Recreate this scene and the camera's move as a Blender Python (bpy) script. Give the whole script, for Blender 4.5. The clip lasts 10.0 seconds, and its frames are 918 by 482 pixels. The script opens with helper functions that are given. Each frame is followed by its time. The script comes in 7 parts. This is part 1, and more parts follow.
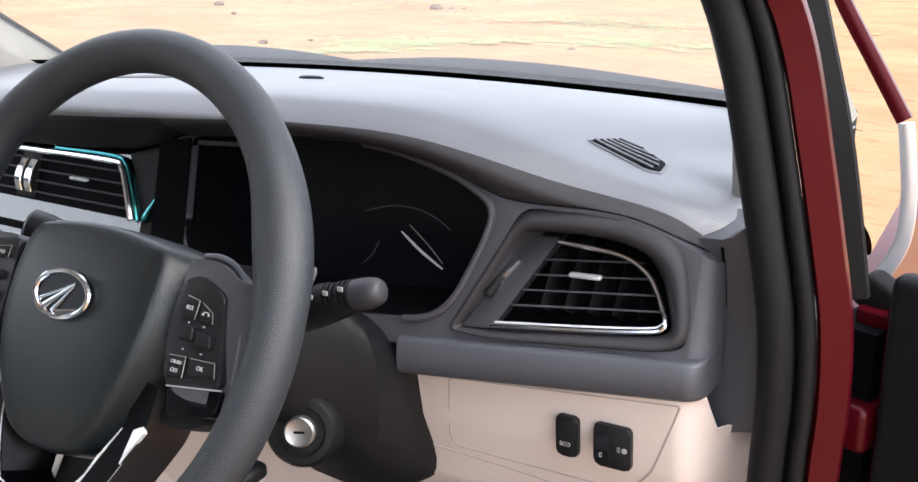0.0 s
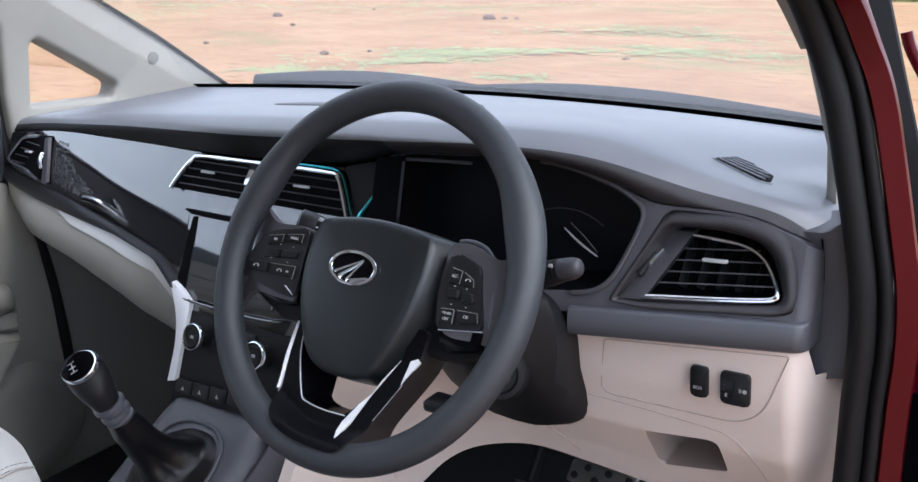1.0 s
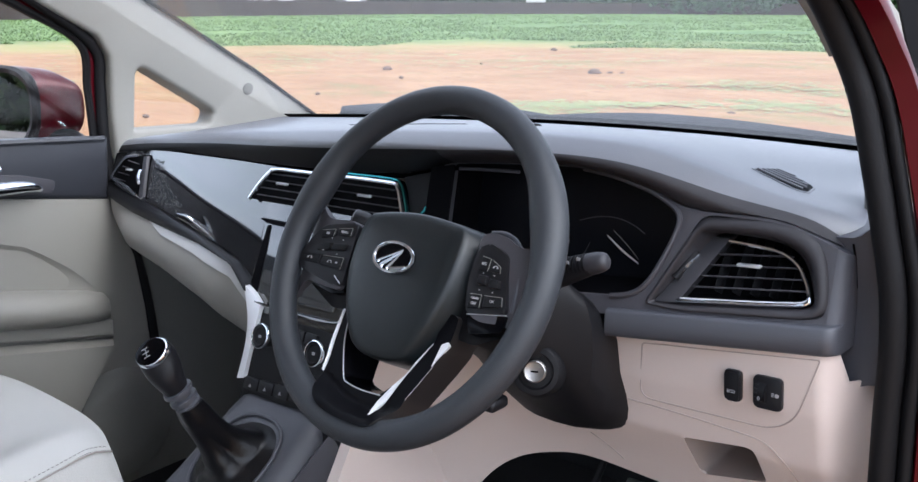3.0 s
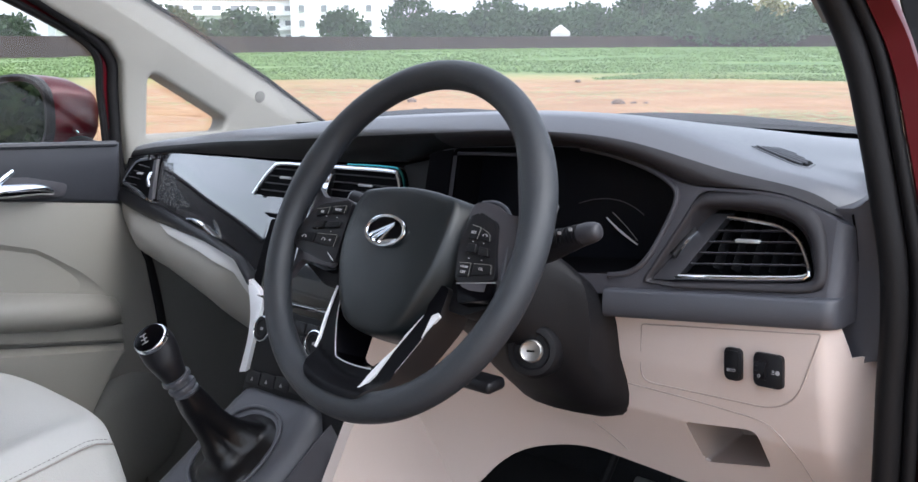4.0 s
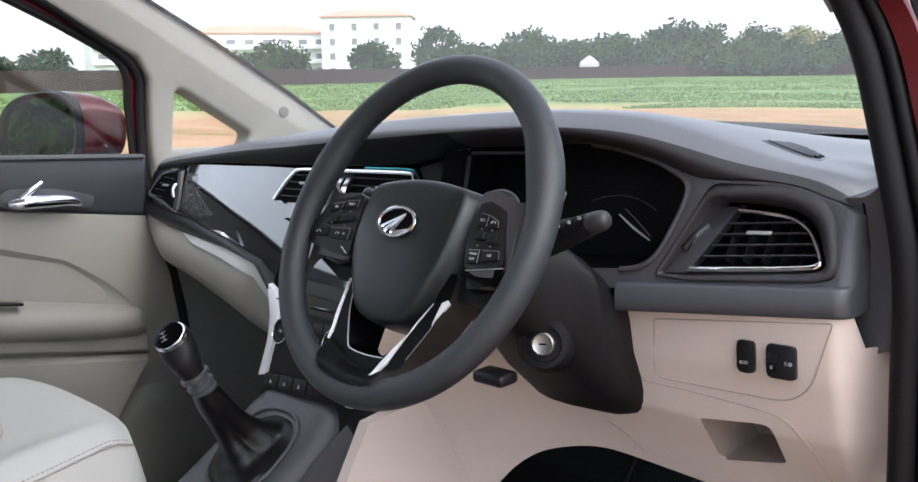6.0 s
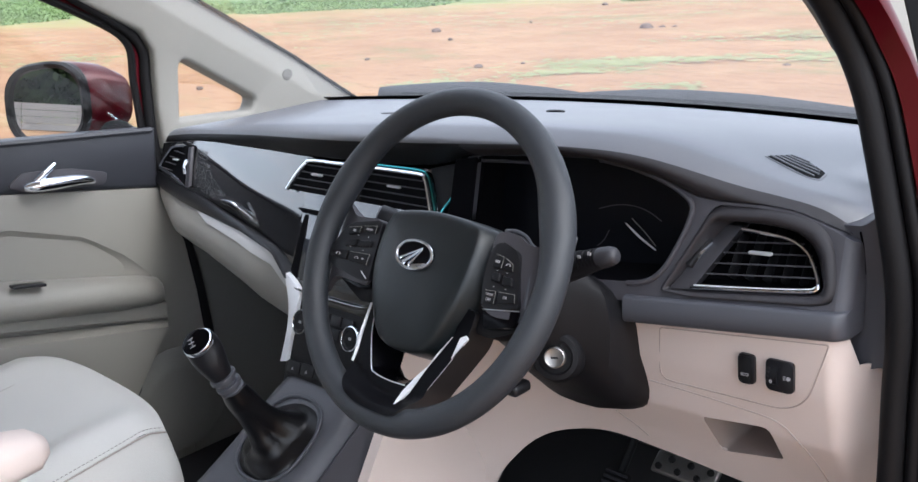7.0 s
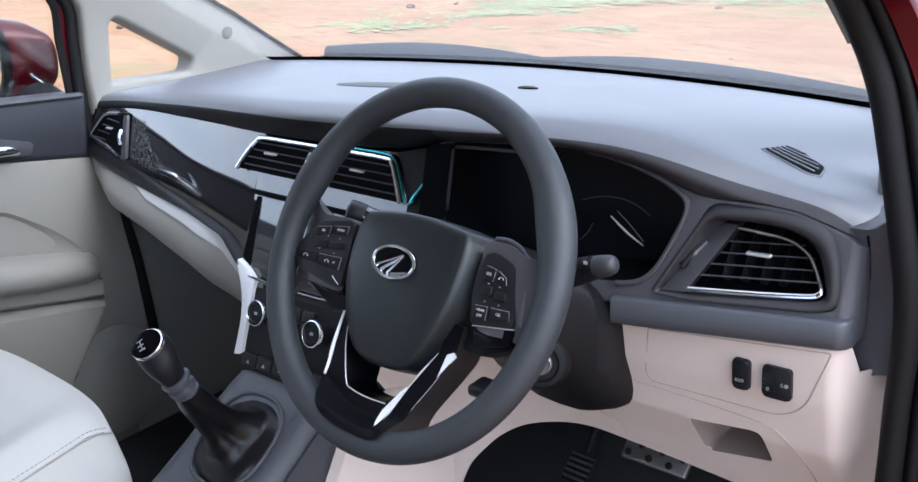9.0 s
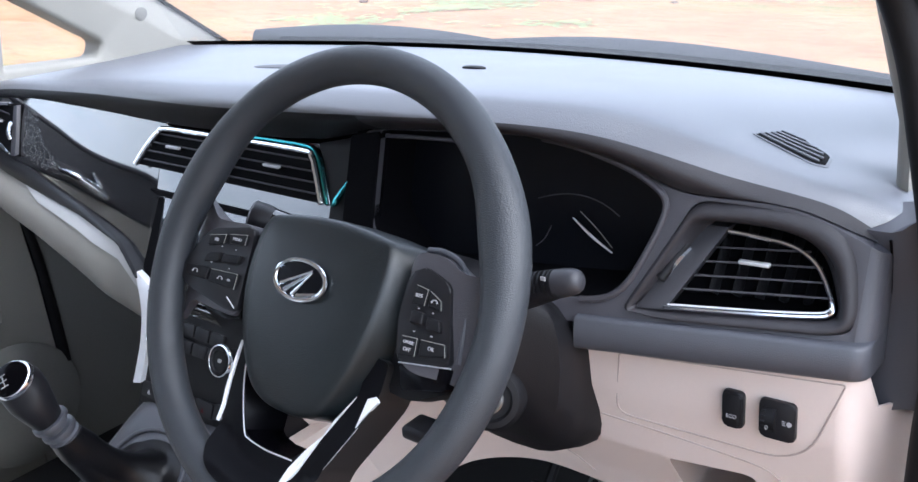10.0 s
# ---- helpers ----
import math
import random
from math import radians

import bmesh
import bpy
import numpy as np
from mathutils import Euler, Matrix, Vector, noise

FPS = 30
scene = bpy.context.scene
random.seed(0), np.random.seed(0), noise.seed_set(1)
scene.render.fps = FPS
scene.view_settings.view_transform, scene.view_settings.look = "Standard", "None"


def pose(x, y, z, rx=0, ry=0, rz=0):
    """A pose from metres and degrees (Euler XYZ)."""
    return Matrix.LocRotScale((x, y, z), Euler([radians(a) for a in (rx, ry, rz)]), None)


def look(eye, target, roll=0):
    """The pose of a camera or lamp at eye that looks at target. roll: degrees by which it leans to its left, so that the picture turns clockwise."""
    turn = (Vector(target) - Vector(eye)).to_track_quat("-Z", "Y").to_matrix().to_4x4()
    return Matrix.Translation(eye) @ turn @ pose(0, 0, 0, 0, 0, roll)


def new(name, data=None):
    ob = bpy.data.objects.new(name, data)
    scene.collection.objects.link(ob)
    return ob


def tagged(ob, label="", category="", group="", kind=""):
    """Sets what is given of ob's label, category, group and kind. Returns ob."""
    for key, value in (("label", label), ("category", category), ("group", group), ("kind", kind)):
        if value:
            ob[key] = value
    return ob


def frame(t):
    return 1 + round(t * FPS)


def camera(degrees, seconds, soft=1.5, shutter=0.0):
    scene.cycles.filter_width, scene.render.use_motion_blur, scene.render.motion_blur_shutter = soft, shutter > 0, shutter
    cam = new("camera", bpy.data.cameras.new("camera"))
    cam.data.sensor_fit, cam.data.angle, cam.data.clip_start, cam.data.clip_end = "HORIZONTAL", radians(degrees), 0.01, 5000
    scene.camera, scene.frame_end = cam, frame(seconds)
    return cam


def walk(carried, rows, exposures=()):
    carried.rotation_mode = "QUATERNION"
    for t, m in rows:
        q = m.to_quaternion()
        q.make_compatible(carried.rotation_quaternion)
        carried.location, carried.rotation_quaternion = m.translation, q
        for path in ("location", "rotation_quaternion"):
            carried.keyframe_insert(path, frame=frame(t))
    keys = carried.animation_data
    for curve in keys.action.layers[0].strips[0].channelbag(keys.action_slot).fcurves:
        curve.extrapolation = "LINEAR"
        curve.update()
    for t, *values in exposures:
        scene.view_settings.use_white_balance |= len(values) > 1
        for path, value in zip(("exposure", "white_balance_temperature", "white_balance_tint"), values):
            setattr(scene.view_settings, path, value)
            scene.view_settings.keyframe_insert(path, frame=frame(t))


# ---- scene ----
# CAR turns the car's own axes (x right, y ahead, z up) into the world's; its tilt is fitted to the horizon in view.
CAR = Vector((0.0399, 0.0309, 0.9987)).rotation_difference(Vector((0, 0, 1))).to_matrix().to_4x4()
cam = camera(52.4, 10.0)
ROWS = [
    (0.0, 0.9089, -0.3341, 1.2957, 71.84, 1.89, 32.82),
    (0.5, 0.9172, -0.4989, 1.3570, 72.21, 2.55, 37.02),
    (1.0, 0.9430, -0.6006, 1.3627, 72.39, 2.44, 35.58),
    (1.5, 0.9613, -0.6114, 1.3511, 72.86, 1.50, 35.73),
    (2.0, 0.9861, -0.6015, 1.3465, 73.46, 1.51, 38.84),
    (2.5, 1.0129, -0.6131, 1.3403, 74.80, 2.24, 40.98),
    (4.0, 1.0592, -0.5958, 1.2572, 78.12, 3.11, 43.65),
    (4.5, 1.0683, -0.5834, 1.2289, 79.64, 3.60, 44.55),
    (5.0, 1.0736, -0.5867, 1.1968, 81.06, 3.36, 45.12),
    (6.5, 1.0867, -0.6019, 1.2739, 77.90, 4.30, 45.65),
    (7.0, 1.0869, -0.6082, 1.3639, 73.71, 4.88, 45.07),
    (7.5, 1.0794, -0.6152, 1.4066, 71.89, 4.85, 43.93),
    (8.0, 1.0532, -0.6065, 1.4195, 71.01, 4.60, 42.55),
    (8.5, 1.0094, -0.5835, 1.4084, 70.08, 4.16, 41.35),
    (9.0, 0.9851, -0.5733, 1.4057, 69.67, 3.88, 40.86),
    (9.5, 0.9660, -0.5505, 1.3851, 69.93, 4.03, 39.87),
    (10.0, 0.8859, -0.4246, 1.3489, 69.35, 3.62, 38.24),
]
walk(cam, [(t, CAR @ pose(x, y, z, rx, ry, rz)) for t, x, y, z, rx, ry, rz in ROWS],
     exposures=[(0.0, 2.25, 6250, 10), (0.4, 1.87, 5720, 10), (2.5, 1.88, 5680, 10), (4.0, 1.85, 5850, 10), (5.0, 1.78, 6000, 10), (6.5, 1.82, 6080, 10), (7.5, 1.90, 5620, 10), (8.4, 2.02, 5520, 10), (9.4, 2.08, 5520, 10), (10.0, 2.28, 5580, 10)])

# ---- sky and sun: a bright overcast day ----
world = bpy.data.worlds.new("overcast_sky")
scene.world = world
world.use_nodes = True
wn, wl = world.node_tree.nodes, world.node_tree.links
sky = wn.new("ShaderNodeTexSky")
sky.sky_type, sky.sun_disc = "NISHITA", False
sky.sun_elevation, sky.sun_rotation = radians(52), radians(90)
sky.air_density, sky.dust_density = 1.0, 4.0
cloud = wn.new("ShaderNodeHueSaturation")
cloud.inputs["Saturation"].default_value = 0.5
wl.new(sky.outputs[0], cloud.inputs["Color"])
veil = wn.new("ShaderNodeMix")
veil.data_type = "RGBA"
veil.inputs["Factor"].default_value, veil.inputs["B"].default_value = 0.45, (4.1, 4.15, 4.25, 1)
wl.new(cloud.outputs[0], veil.inputs["A"])
wl.new(veil.outputs["Result"], wn["Background"].inputs["Color"])
wn["Background"].inputs["Strength"].default_value = 0.15
sun_light = bpy.data.lights.new("sun", "SUN")
sun_light.energy, sun_light.angle, sun_light.color = 0.6, radians(40), (1.0, 0.95, 0.88)
sun = new("sun", sun_light)
sun.matrix_world = look((36, 0, 47), (0, 0, 0))


# ---- materials ----
def material(name, base, rough=0.5, metal=0.0, vary=0.12, scale=40.0, bump=0.0, bump_scale=300.0, coat=0.0, spec=0.5, second=None, blotch=4.0, rough_vary=0.0):
    """A surface with variation at two scales, fine relief and an optional clear coat."""
    m = bpy.data.materials.new(name)
    m.use_nodes = True
    nt = m.node_tree
    b = nt.nodes["Principled BSDF"]
    tc = nt.nodes.new("ShaderNodeTexCoord")

    def noise_node(s, detail=4.0):
        n = nt.nodes.new("ShaderNodeTexNoise")
        n.inputs["Scale"].default_value, n.inputs["Detail"].default_value = s, detail
        nt.links.new(tc.outputs["Object"], n.inputs["Vector"])
        return n

    lo = [c * (1 - vary) for c in base]
    hi = [min(1.0, c * (1 + vary)) for c in (second or base)]
    mix = nt.nodes.new("ShaderNodeMix")
    mix.data_type = "RGBA"
    mix.inputs["A"].default_value, mix.inputs["B"].default_value = (*lo, 1), (*hi, 1)
    add = nt.nodes.new("ShaderNodeMath")
    add.operation = "MULTIPLY_ADD"
    fine, coarse = noise_node(scale), noise_node(blotch, 2.0)
    nt.links.new(fine.outputs["Fac"], add.inputs[0])
    add.inputs[1].default_value = 0.5
    half = nt.nodes.new("ShaderNodeMath")
    half.operation = "MULTIPLY"
    half.inputs[1].default_value = 0.5
    nt.links.new(coarse.outputs["Fac"], half.inputs[0])
    nt.links.new(half.outputs[0], add.inputs[2])
    nt.links.new(add.outputs[0], mix.inputs["Factor"])
    nt.links.new(mix.outputs["Result"], b.inputs["Base Color"])
    b.inputs["Roughness"].default_value, b.inputs["Metallic"].default_value = rough, metal
    b.inputs["Specular IOR Level"].default_value = spec
    b.inputs["Coat Weight"].default_value, b.inputs["Coat Roughness"].default_value = coat, 0.04
    if rough_vary:
        r = nt.nodes.new("ShaderNodeMapRange")
        r.inputs["To Min"].default_value, r.inputs["To Max"].default_value = max(0.02, rough - rough_vary), rough + rough_vary
        nt.links.new(coarse.outputs["Fac"], r.inputs["Value"])
        nt.links.new(r.outputs[0], b.inputs["Roughness"])
    if bump:
        bn = nt.nodes.new("ShaderNodeBump")
        bn.inputs["Strength"].default_value, bn.inputs["Distance"].default_value = bump, 0.001
        nt.links.new(noise_node(bump_scale, 2.0).outputs["Fac"], bn.inputs["Height"])
        nt.links.new(bn.outputs[0], b.inputs["Normal"])
    return m


def glass(name, tint=(1, 1, 1), gloss=1.0, rough=0.0, haze=0.0):
    """A thin pane: clear, with a reflection that grows at grazing angles, and a painted haze."""
    m = bpy.data.materials.new(name)
    m.use_nodes = True
    nt = m.node_tree
    nt.nodes.remove(nt.nodes["Principled BSDF"])
    clear, shine, mix, fr = (nt.nodes.new(k) for k in ("ShaderNodeBsdfTransparent", "ShaderNodeBsdfGlossy", "ShaderNodeMixShader", "ShaderNodeLayerWeight"))
    clear.inputs["Color"].default_value = (*tint, 1)
    shine.inputs["Roughness"].default_value = rough
    shine.inputs["Color"].default_value = (gloss, gloss, gloss, 1)
    fr.inputs["Blend"].default_value = 0.5
    steep, lift = nt.nodes.new("ShaderNodeMath"), nt.nodes.new("ShaderNodeMath")
    steep.operation, lift.operation = "POWER", "MULTIPLY_ADD"
    steep.inputs[1].default_value, lift.inputs[1].default_value, lift.inputs[2].default_value = 5.0, 0.8, 0.05
    nt.links.new(fr.outputs["Facing"], steep.inputs[0])
    nt.links.new(steep.outputs[0], lift.inputs[0])
    nt.links.new(lift.outputs[0], mix.inputs[0])
    nt.links.new(clear.outputs[0], mix.inputs[1])
    nt.links.new(shine.outputs[0], mix.inputs[2])
    last = mix.outputs[0]
    if haze:
        film, over = nt.nodes.new("ShaderNodeBsdfTranslucent"), nt.nodes.new("ShaderNodeMixShader")
        film.inputs["Color"].default_value = (0.8, 0.8, 0.8, 1)
        over.inputs[0].default_value = haze
        nt.links.new(last, over.inputs[1])
        nt.links.new(film.outputs[0], over.inputs[2])
        last = over.outputs[0]
    nt.links.new(last, nt.nodes["Material Output"].inputs["Surface"])
    return m


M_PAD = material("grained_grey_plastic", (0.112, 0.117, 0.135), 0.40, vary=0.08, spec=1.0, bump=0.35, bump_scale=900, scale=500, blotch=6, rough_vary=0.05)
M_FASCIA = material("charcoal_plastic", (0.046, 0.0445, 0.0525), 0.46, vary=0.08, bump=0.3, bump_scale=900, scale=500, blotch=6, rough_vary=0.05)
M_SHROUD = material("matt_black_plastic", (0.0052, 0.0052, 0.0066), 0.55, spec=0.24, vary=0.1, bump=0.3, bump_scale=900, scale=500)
# Used for black parts, and as painted shade in openings and gaps.
M_BLACK = material("black_plastic_and_cavity_shade", (0.002, 0.002, 0.003), 0.7, spec=0.06, vary=0.1, scale=200)
M_PIANO = material("piano_black_lacquer", (0.004, 0.004, 0.005), 0.05, vary=0.1, spec=1.0, coat=1.0, scale=30, rough_vary=0.02)
M_GLOSS = material("gloss_black_plastic", (0.002, 0.002, 0.003), 0.16, vary=0.1, spec=0.10, scale=30, rough_vary=0.03)
M_SCREEN = material("dark_display_glass", (0.03, 0.034, 0.040), 0.07, vary=0.1, spec=1.0, coat=1.0, scale=10)
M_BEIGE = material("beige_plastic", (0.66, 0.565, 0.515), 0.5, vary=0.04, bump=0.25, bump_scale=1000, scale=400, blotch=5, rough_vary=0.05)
# Cream darkened so that the far side's shade is in the colour.
M_CREAM = material("shade_darkened_cream", (0.245, 0.235, 0.212), 0.5, vary=0.04, bump=0.25, bump_scale=1000, scale=400, blotch=5, rough_vary=0.05)
M_PILLAR = material("light_grey_pillar_trim", (0.245, 0.238, 0.217), 0.75, vary=0.06, bump=0.4, bump_scale=700, scale=300)
# Brown tint paints the beige reflected in the spoke's black side.
M_SPOKESIDE = material("black_satin_with_brown_reflection", (0.019, 0.0175, 0.0175), 0.38, vary=0.1, spec=0.4, scale=200, rough_vary=0.06)
M_CHROME = material("chrome", (0.80, 0.84, 0.90), 0.14, 1.0, vary=0.04, rough_vary=0.03)
M_SATIN = material("satin_silver", (0.72, 0.73, 0.75), 0.32, 0.55, vary=0.04, rough_vary=0.04)
M_TRIM = material("bright_silver_paint", (0.78, 0.79, 0.82), 0.34, 0.25, vary=0.04, rough_vary=0.04)
M_STRIP = material("dark_vent_plastic", (0.024, 0.0235, 0.028), 0.5, spec=0.45, vary=0.1, bump=0.2, bump_scale=900, scale=400)
M_PALE = material("pale_satin_plastic", (0.46, 0.46, 0.46), 0.42, vary=0.05, rough_vary=0.05)
M_BROW = material("dark_brow_plastic", (0.044, 0.042, 0.049), 0.46, spec=0.55, vary=0.08, bump=0.3, bump_scale=900, scale=500, rough_vary=0.05)
# Darker copy of the beige, holding the shade inside the coin pocket.
M_POCKET = material("shaded_beige_plastic", (0.33, 0.27, 0.24), 0.7, vary=0.06, bump=0.3, bump_scale=800, scale=300)
M_MARK = material("grey_embossed_mark", (0.12, 0.118, 0.11), 0.8)
M_SEAM = material("beige_seam", (0.40, 0.335, 0.30), 0.8)
M_RIM = material("wheel_leather", (0.021, 0.024, 0.029), 0.46, spec=0.5, vary=0.12, bump=0.5, bump_scale=1200, scale=600, rough_vary=0.05)
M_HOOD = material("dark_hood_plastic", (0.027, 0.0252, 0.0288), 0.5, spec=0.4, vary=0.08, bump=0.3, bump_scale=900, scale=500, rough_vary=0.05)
M_SPOKE = material("satin_black_spoke", (0.0022, 0.0022, 0.0032), 0.42, vary=0.1, spec=0.09, scale=60, rough_vary=0.04)
M_HUB = material("wheel_hub_plastic", (0.0042, 0.0068, 0.0084), 0.36, spec=0.5, vary=0.1, bump=0.3, bump_scale=1100, scale=600, rough_vary=0.04)
M_BUTTON = material("button_rubber", (0.008, 0.008, 0.010), 0.42, spec=0.32, vary=0.1, scale=300)
M_PRINT = material("white_print", (0.30, 0.30, 0.31), 0.6, vary=0.03)
M_TEAL = material("teal_tinted_chrome", (0.06, 0.30, 0.31), 0.22, 1.0, vary=0.05)
M_LEATHER = material("off_white_leather", (0.54, 0.535, 0.51), 0.48, vary=0.05, bump=0.5, bump_scale=500, scale=300, blotch=8, rough_vary=0.06)
M_DOORTRIM = material("dark_blue_grey_door_trim", (0.025, 0.027, 0.034), 0.45, vary=0.08, bump=0.3, bump_scale=900, scale=400, rough_vary=0.05)
M_STITCH = material("seam_thread", (0.35, 0.32, 0.29), 0.8)
M_BOOT = material("black_gaiter_leather", (0.004, 0.004, 0.005), 0.32, spec=0.3, vary=0.15, bump=0.25, bump_scale=400, scale=200, rough_vary=0.06)
M_CONSOLE = material("blue_grey_console_plastic", (0.058, 0.060, 0.071), 0.42, vary=0.08, bump=0.3, bump_scale=900, scale=400, rough_vary=0.05)
M_CARPET = material("black_carpet", (0.028, 0.029, 0.032), 0.95, vary=0.3, bump=1.0, bump_scale=500, scale=300, spec=0.1)
M_KICK = material("dark_grey_kick_trim", (0.19, 0.19, 0.175), 0.7, vary=0.1, bump=0.3, bump_scale=700, scale=200)
M_RUBBER = material("black_rubber_seal", (0.0066, 0.0064, 0.0073), 0.6, spec=0.22, vary=0.15, bump=0.2, bump_scale=300, scale=60, rough_vary=0.08)
M_RED = material("dark_red_car_paint", (0.072, 0.0020, 0.006), 0.32, 0.2, vary=0.06, spec=0.16, coat=0.2, scale=900, blotch=3)
M_STEEL = material("dull_steel", (0.40, 0.39, 0.38), 0.45, 1.0, vary=0.15, scale=80)
M_GLASS = glass("clear_glass")
# A milky film stands in for the dashboard's hazy reflection in the pane.
M_SCREEN_GLASS = glass("hazed_windscreen_glass", haze=0.05)
M_MIRROR = material("mirror_silver", (0.88, 0.9, 0.9), 0.01, 1.0, vary=0.0)
M_HEADLINER = material("light_headliner", (0.55, 0.53, 0.49), 0.9, vary=0.05, scale=200)

# ---- helpers for building ----
BASE = {}


def thing(name, base, label, category, group="", kind="", own=None):
    """An Empty at the base of a thing; own is the frame it stands in (the car's by default)."""
    ob = new(name)
    ob.empty_display_size = 0.05
    ob.matrix_world = (CAR if own is None else own) @ Matrix.Translation(base)
    BASE[ob.name] = Vector(base)
    return tagged(ob, label, category, group, kind)


def mesh_of(name, bm, mat, sharp=38):
    bmesh.ops.remove_doubles(bm, verts=bm.verts, dist=1e-6)
    bmesh.ops.recalc_face_normals(bm, faces=bm.faces)
    me = bpy.data.meshes.new(name)
    bm.to_mesh(me)
    bm.free()
    me.polygons.foreach_set("use_smooth", [True] * len(me.polygons))
    me.set_sharp_from_angle(angle=radians(sharp))
    me.materials.append(mat)
    return me


def part(name, bm, mat, parent, label="", sharp=38):
    """One mesh under a thing or a part; its points are given in the frame in which the thing's base is given."""
    root = parent
    while root.parent:
        root = root.parent
    off = BASE[root.name]
    bmesh.ops.translate(bm, verts=bm.verts, vec=-off)
    ob = new(name, mesh_of(name, bm, mat, sharp))
    ob.parent = parent
    return tagged(ob, label)


def solo(name, bm, mat, label, category, group="", kind="", own=None, sharp=38):
    """A thing that is one mesh."""
    lo = Vector([min(v.co[i] for v in bm.verts) for i in range(3)])
    hi = Vector([max(v.co[i] for v in bm.verts) for i in range(3)])
    base = Vector(((lo.x + hi.x) / 2, (lo.y + hi.y) / 2, lo.z))
    bmesh.ops.translate(bm, verts=bm.verts, vec=-base)
    ob = new(name, mesh_of(name, bm, mat, sharp))
    ob.matrix_world = (CAR if own is None else own) @ Matrix.Translation(base)
    BASE[ob.name] = base
    return tagged(ob, label, category, group, kind)


def grid(fn, nu, nv, thick=0.0, bm=None):
    """A sheet fn(u, v), u and v from 0 to 1."""
    bm = bm or bmesh.new()
    vs = [[bm.verts.new(fn(i / nu, j / nv)) for j in range(nv + 1)] for i in range(nu + 1)]
    fs = [bm.faces.new((vs[i][j], vs[i + 1][j], vs[i + 1][j + 1], vs[i][j + 1])) for i in range(nu) for j in range(nv)]
    if thick:
        bmesh.ops.solidify(bm, geom=fs, thickness=thick)
    return bm


def loft(rings, closed=True, caps=True, bm=None):
    """Rings of equally many points, joined one after another."""
    bm = bm or bmesh.new()
    vs = [[bm.verts.new(p) for p in r] for r in rings]
    n = len(rings[0])
    for a, b in zip(vs, vs[1:]):
        for j in range(n if closed else n - 1):
            bm.faces.new((a[j], a[(j + 1) % n], b[(j + 1) % n], b[j]))
    if caps and closed:
        bm.faces.new(vs[0][::-1])
        bm.faces.new(vs[-1])
    return bm


def smooth_path(pts, n=8, closed=False):
    """A Catmull-Rom curve through the points."""
    pts = [Vector(p) for p in pts]
    m = len(pts)
    out = []
    for i in range(m if closed else m - 1):
        p = [pts[(i + k) % m] if closed else pts[min(max(i + k, 0), m - 1)] for k in (-1, 0, 1, 2)]
        for s in range(n):
            t = s / n
            out.append(0.5 * ((2 * p[1]) + (p[2] - p[0]) * t + (2 * p[0] - 5 * p[1] + 4 * p[2] - p[3]) * t * t + (3 * p[1] - p[0] - 3 * p[2] + p[3]) * t ** 3))
    if not closed:
        out.append(pts[-1])
    return out


def tube(pts, r, seg=10, closed=False, flat=1.0, up=(0, 0, 1), bm=None):
    """A rod along the points; r is a radius or a function of 0..1; flat squeezes it across."""
    pts = [Vector(p) for p in pts]
    n = len(pts)
    rings = []
    for i, p in enumerate(pts):
        a, b = (pts[(i - 1) % n], pts[(i + 1) % n]) if closed else (pts[max(i - 1, 0)], pts[min(i + 1, n - 1)])
        d = (b - a).normalized()
        s = d.cross(Vector(up))
        s = s.normalized() if s.length > 1e-6 else d.orthogonal().normalized()
        w = s.cross(d)
        rr = r(i / max(1, n - 1)) if callable(r) else r
        rings.append([p + s * math.cos(2 * math.pi * k / seg) * rr * flat + w * math.sin(2 * math.pi * k / seg) * rr for k in range(seg)])
    if closed:
        rings.append(rings[0])
    return loft(rings, True, not closed, bm)


def lathe(profile, origin, axis, seg=32, bm=None, caps=True):
    """A turned form: (radius, height along axis) pairs."""
    bm = bm or bmesh.new()
    q = Vector((0, 0, 1)).rotation_difference(Vector(axis).normalized())
    o = Vector(origin)
    rings = [[o + q @ Vector((max(r, 1e-5) * math.cos(2 * math.pi * k / seg), max(r, 1e-5) * math.sin(2 * math.pi * k / seg), h)) for k in range(seg)] for r, h in profile]
    return loft(rings, True, caps, bm)


def rounded(pts, r, n=5):
    """A polygon (2D) with its corners rounded by r (a number, or one for each corner)."""
    out = []
    m = len(pts)
    for i in range(m):
        p, a, b = Vector(pts[i]), Vector(pts[i - 1]), Vector(pts[(i + 1) % m])
        rr = r[i] if isinstance(r, (list, tuple)) else r
        da, db = (a - p), (b - p)
        ra, rb = min(rr, da.length * 0.48), min(rr, db.length * 0.48)
        if min(ra, rb) < 1e-6:
            out.append(tuple(p))
            continue
        s, e = p + da.normalized() * ra, p + db.normalized() * rb
        for k in range(n + 1):
            t = k / n
            out.append(tuple(s * (1 - t) ** 2 + p * 2 * t * (1 - t) + e * t * t))
    return out


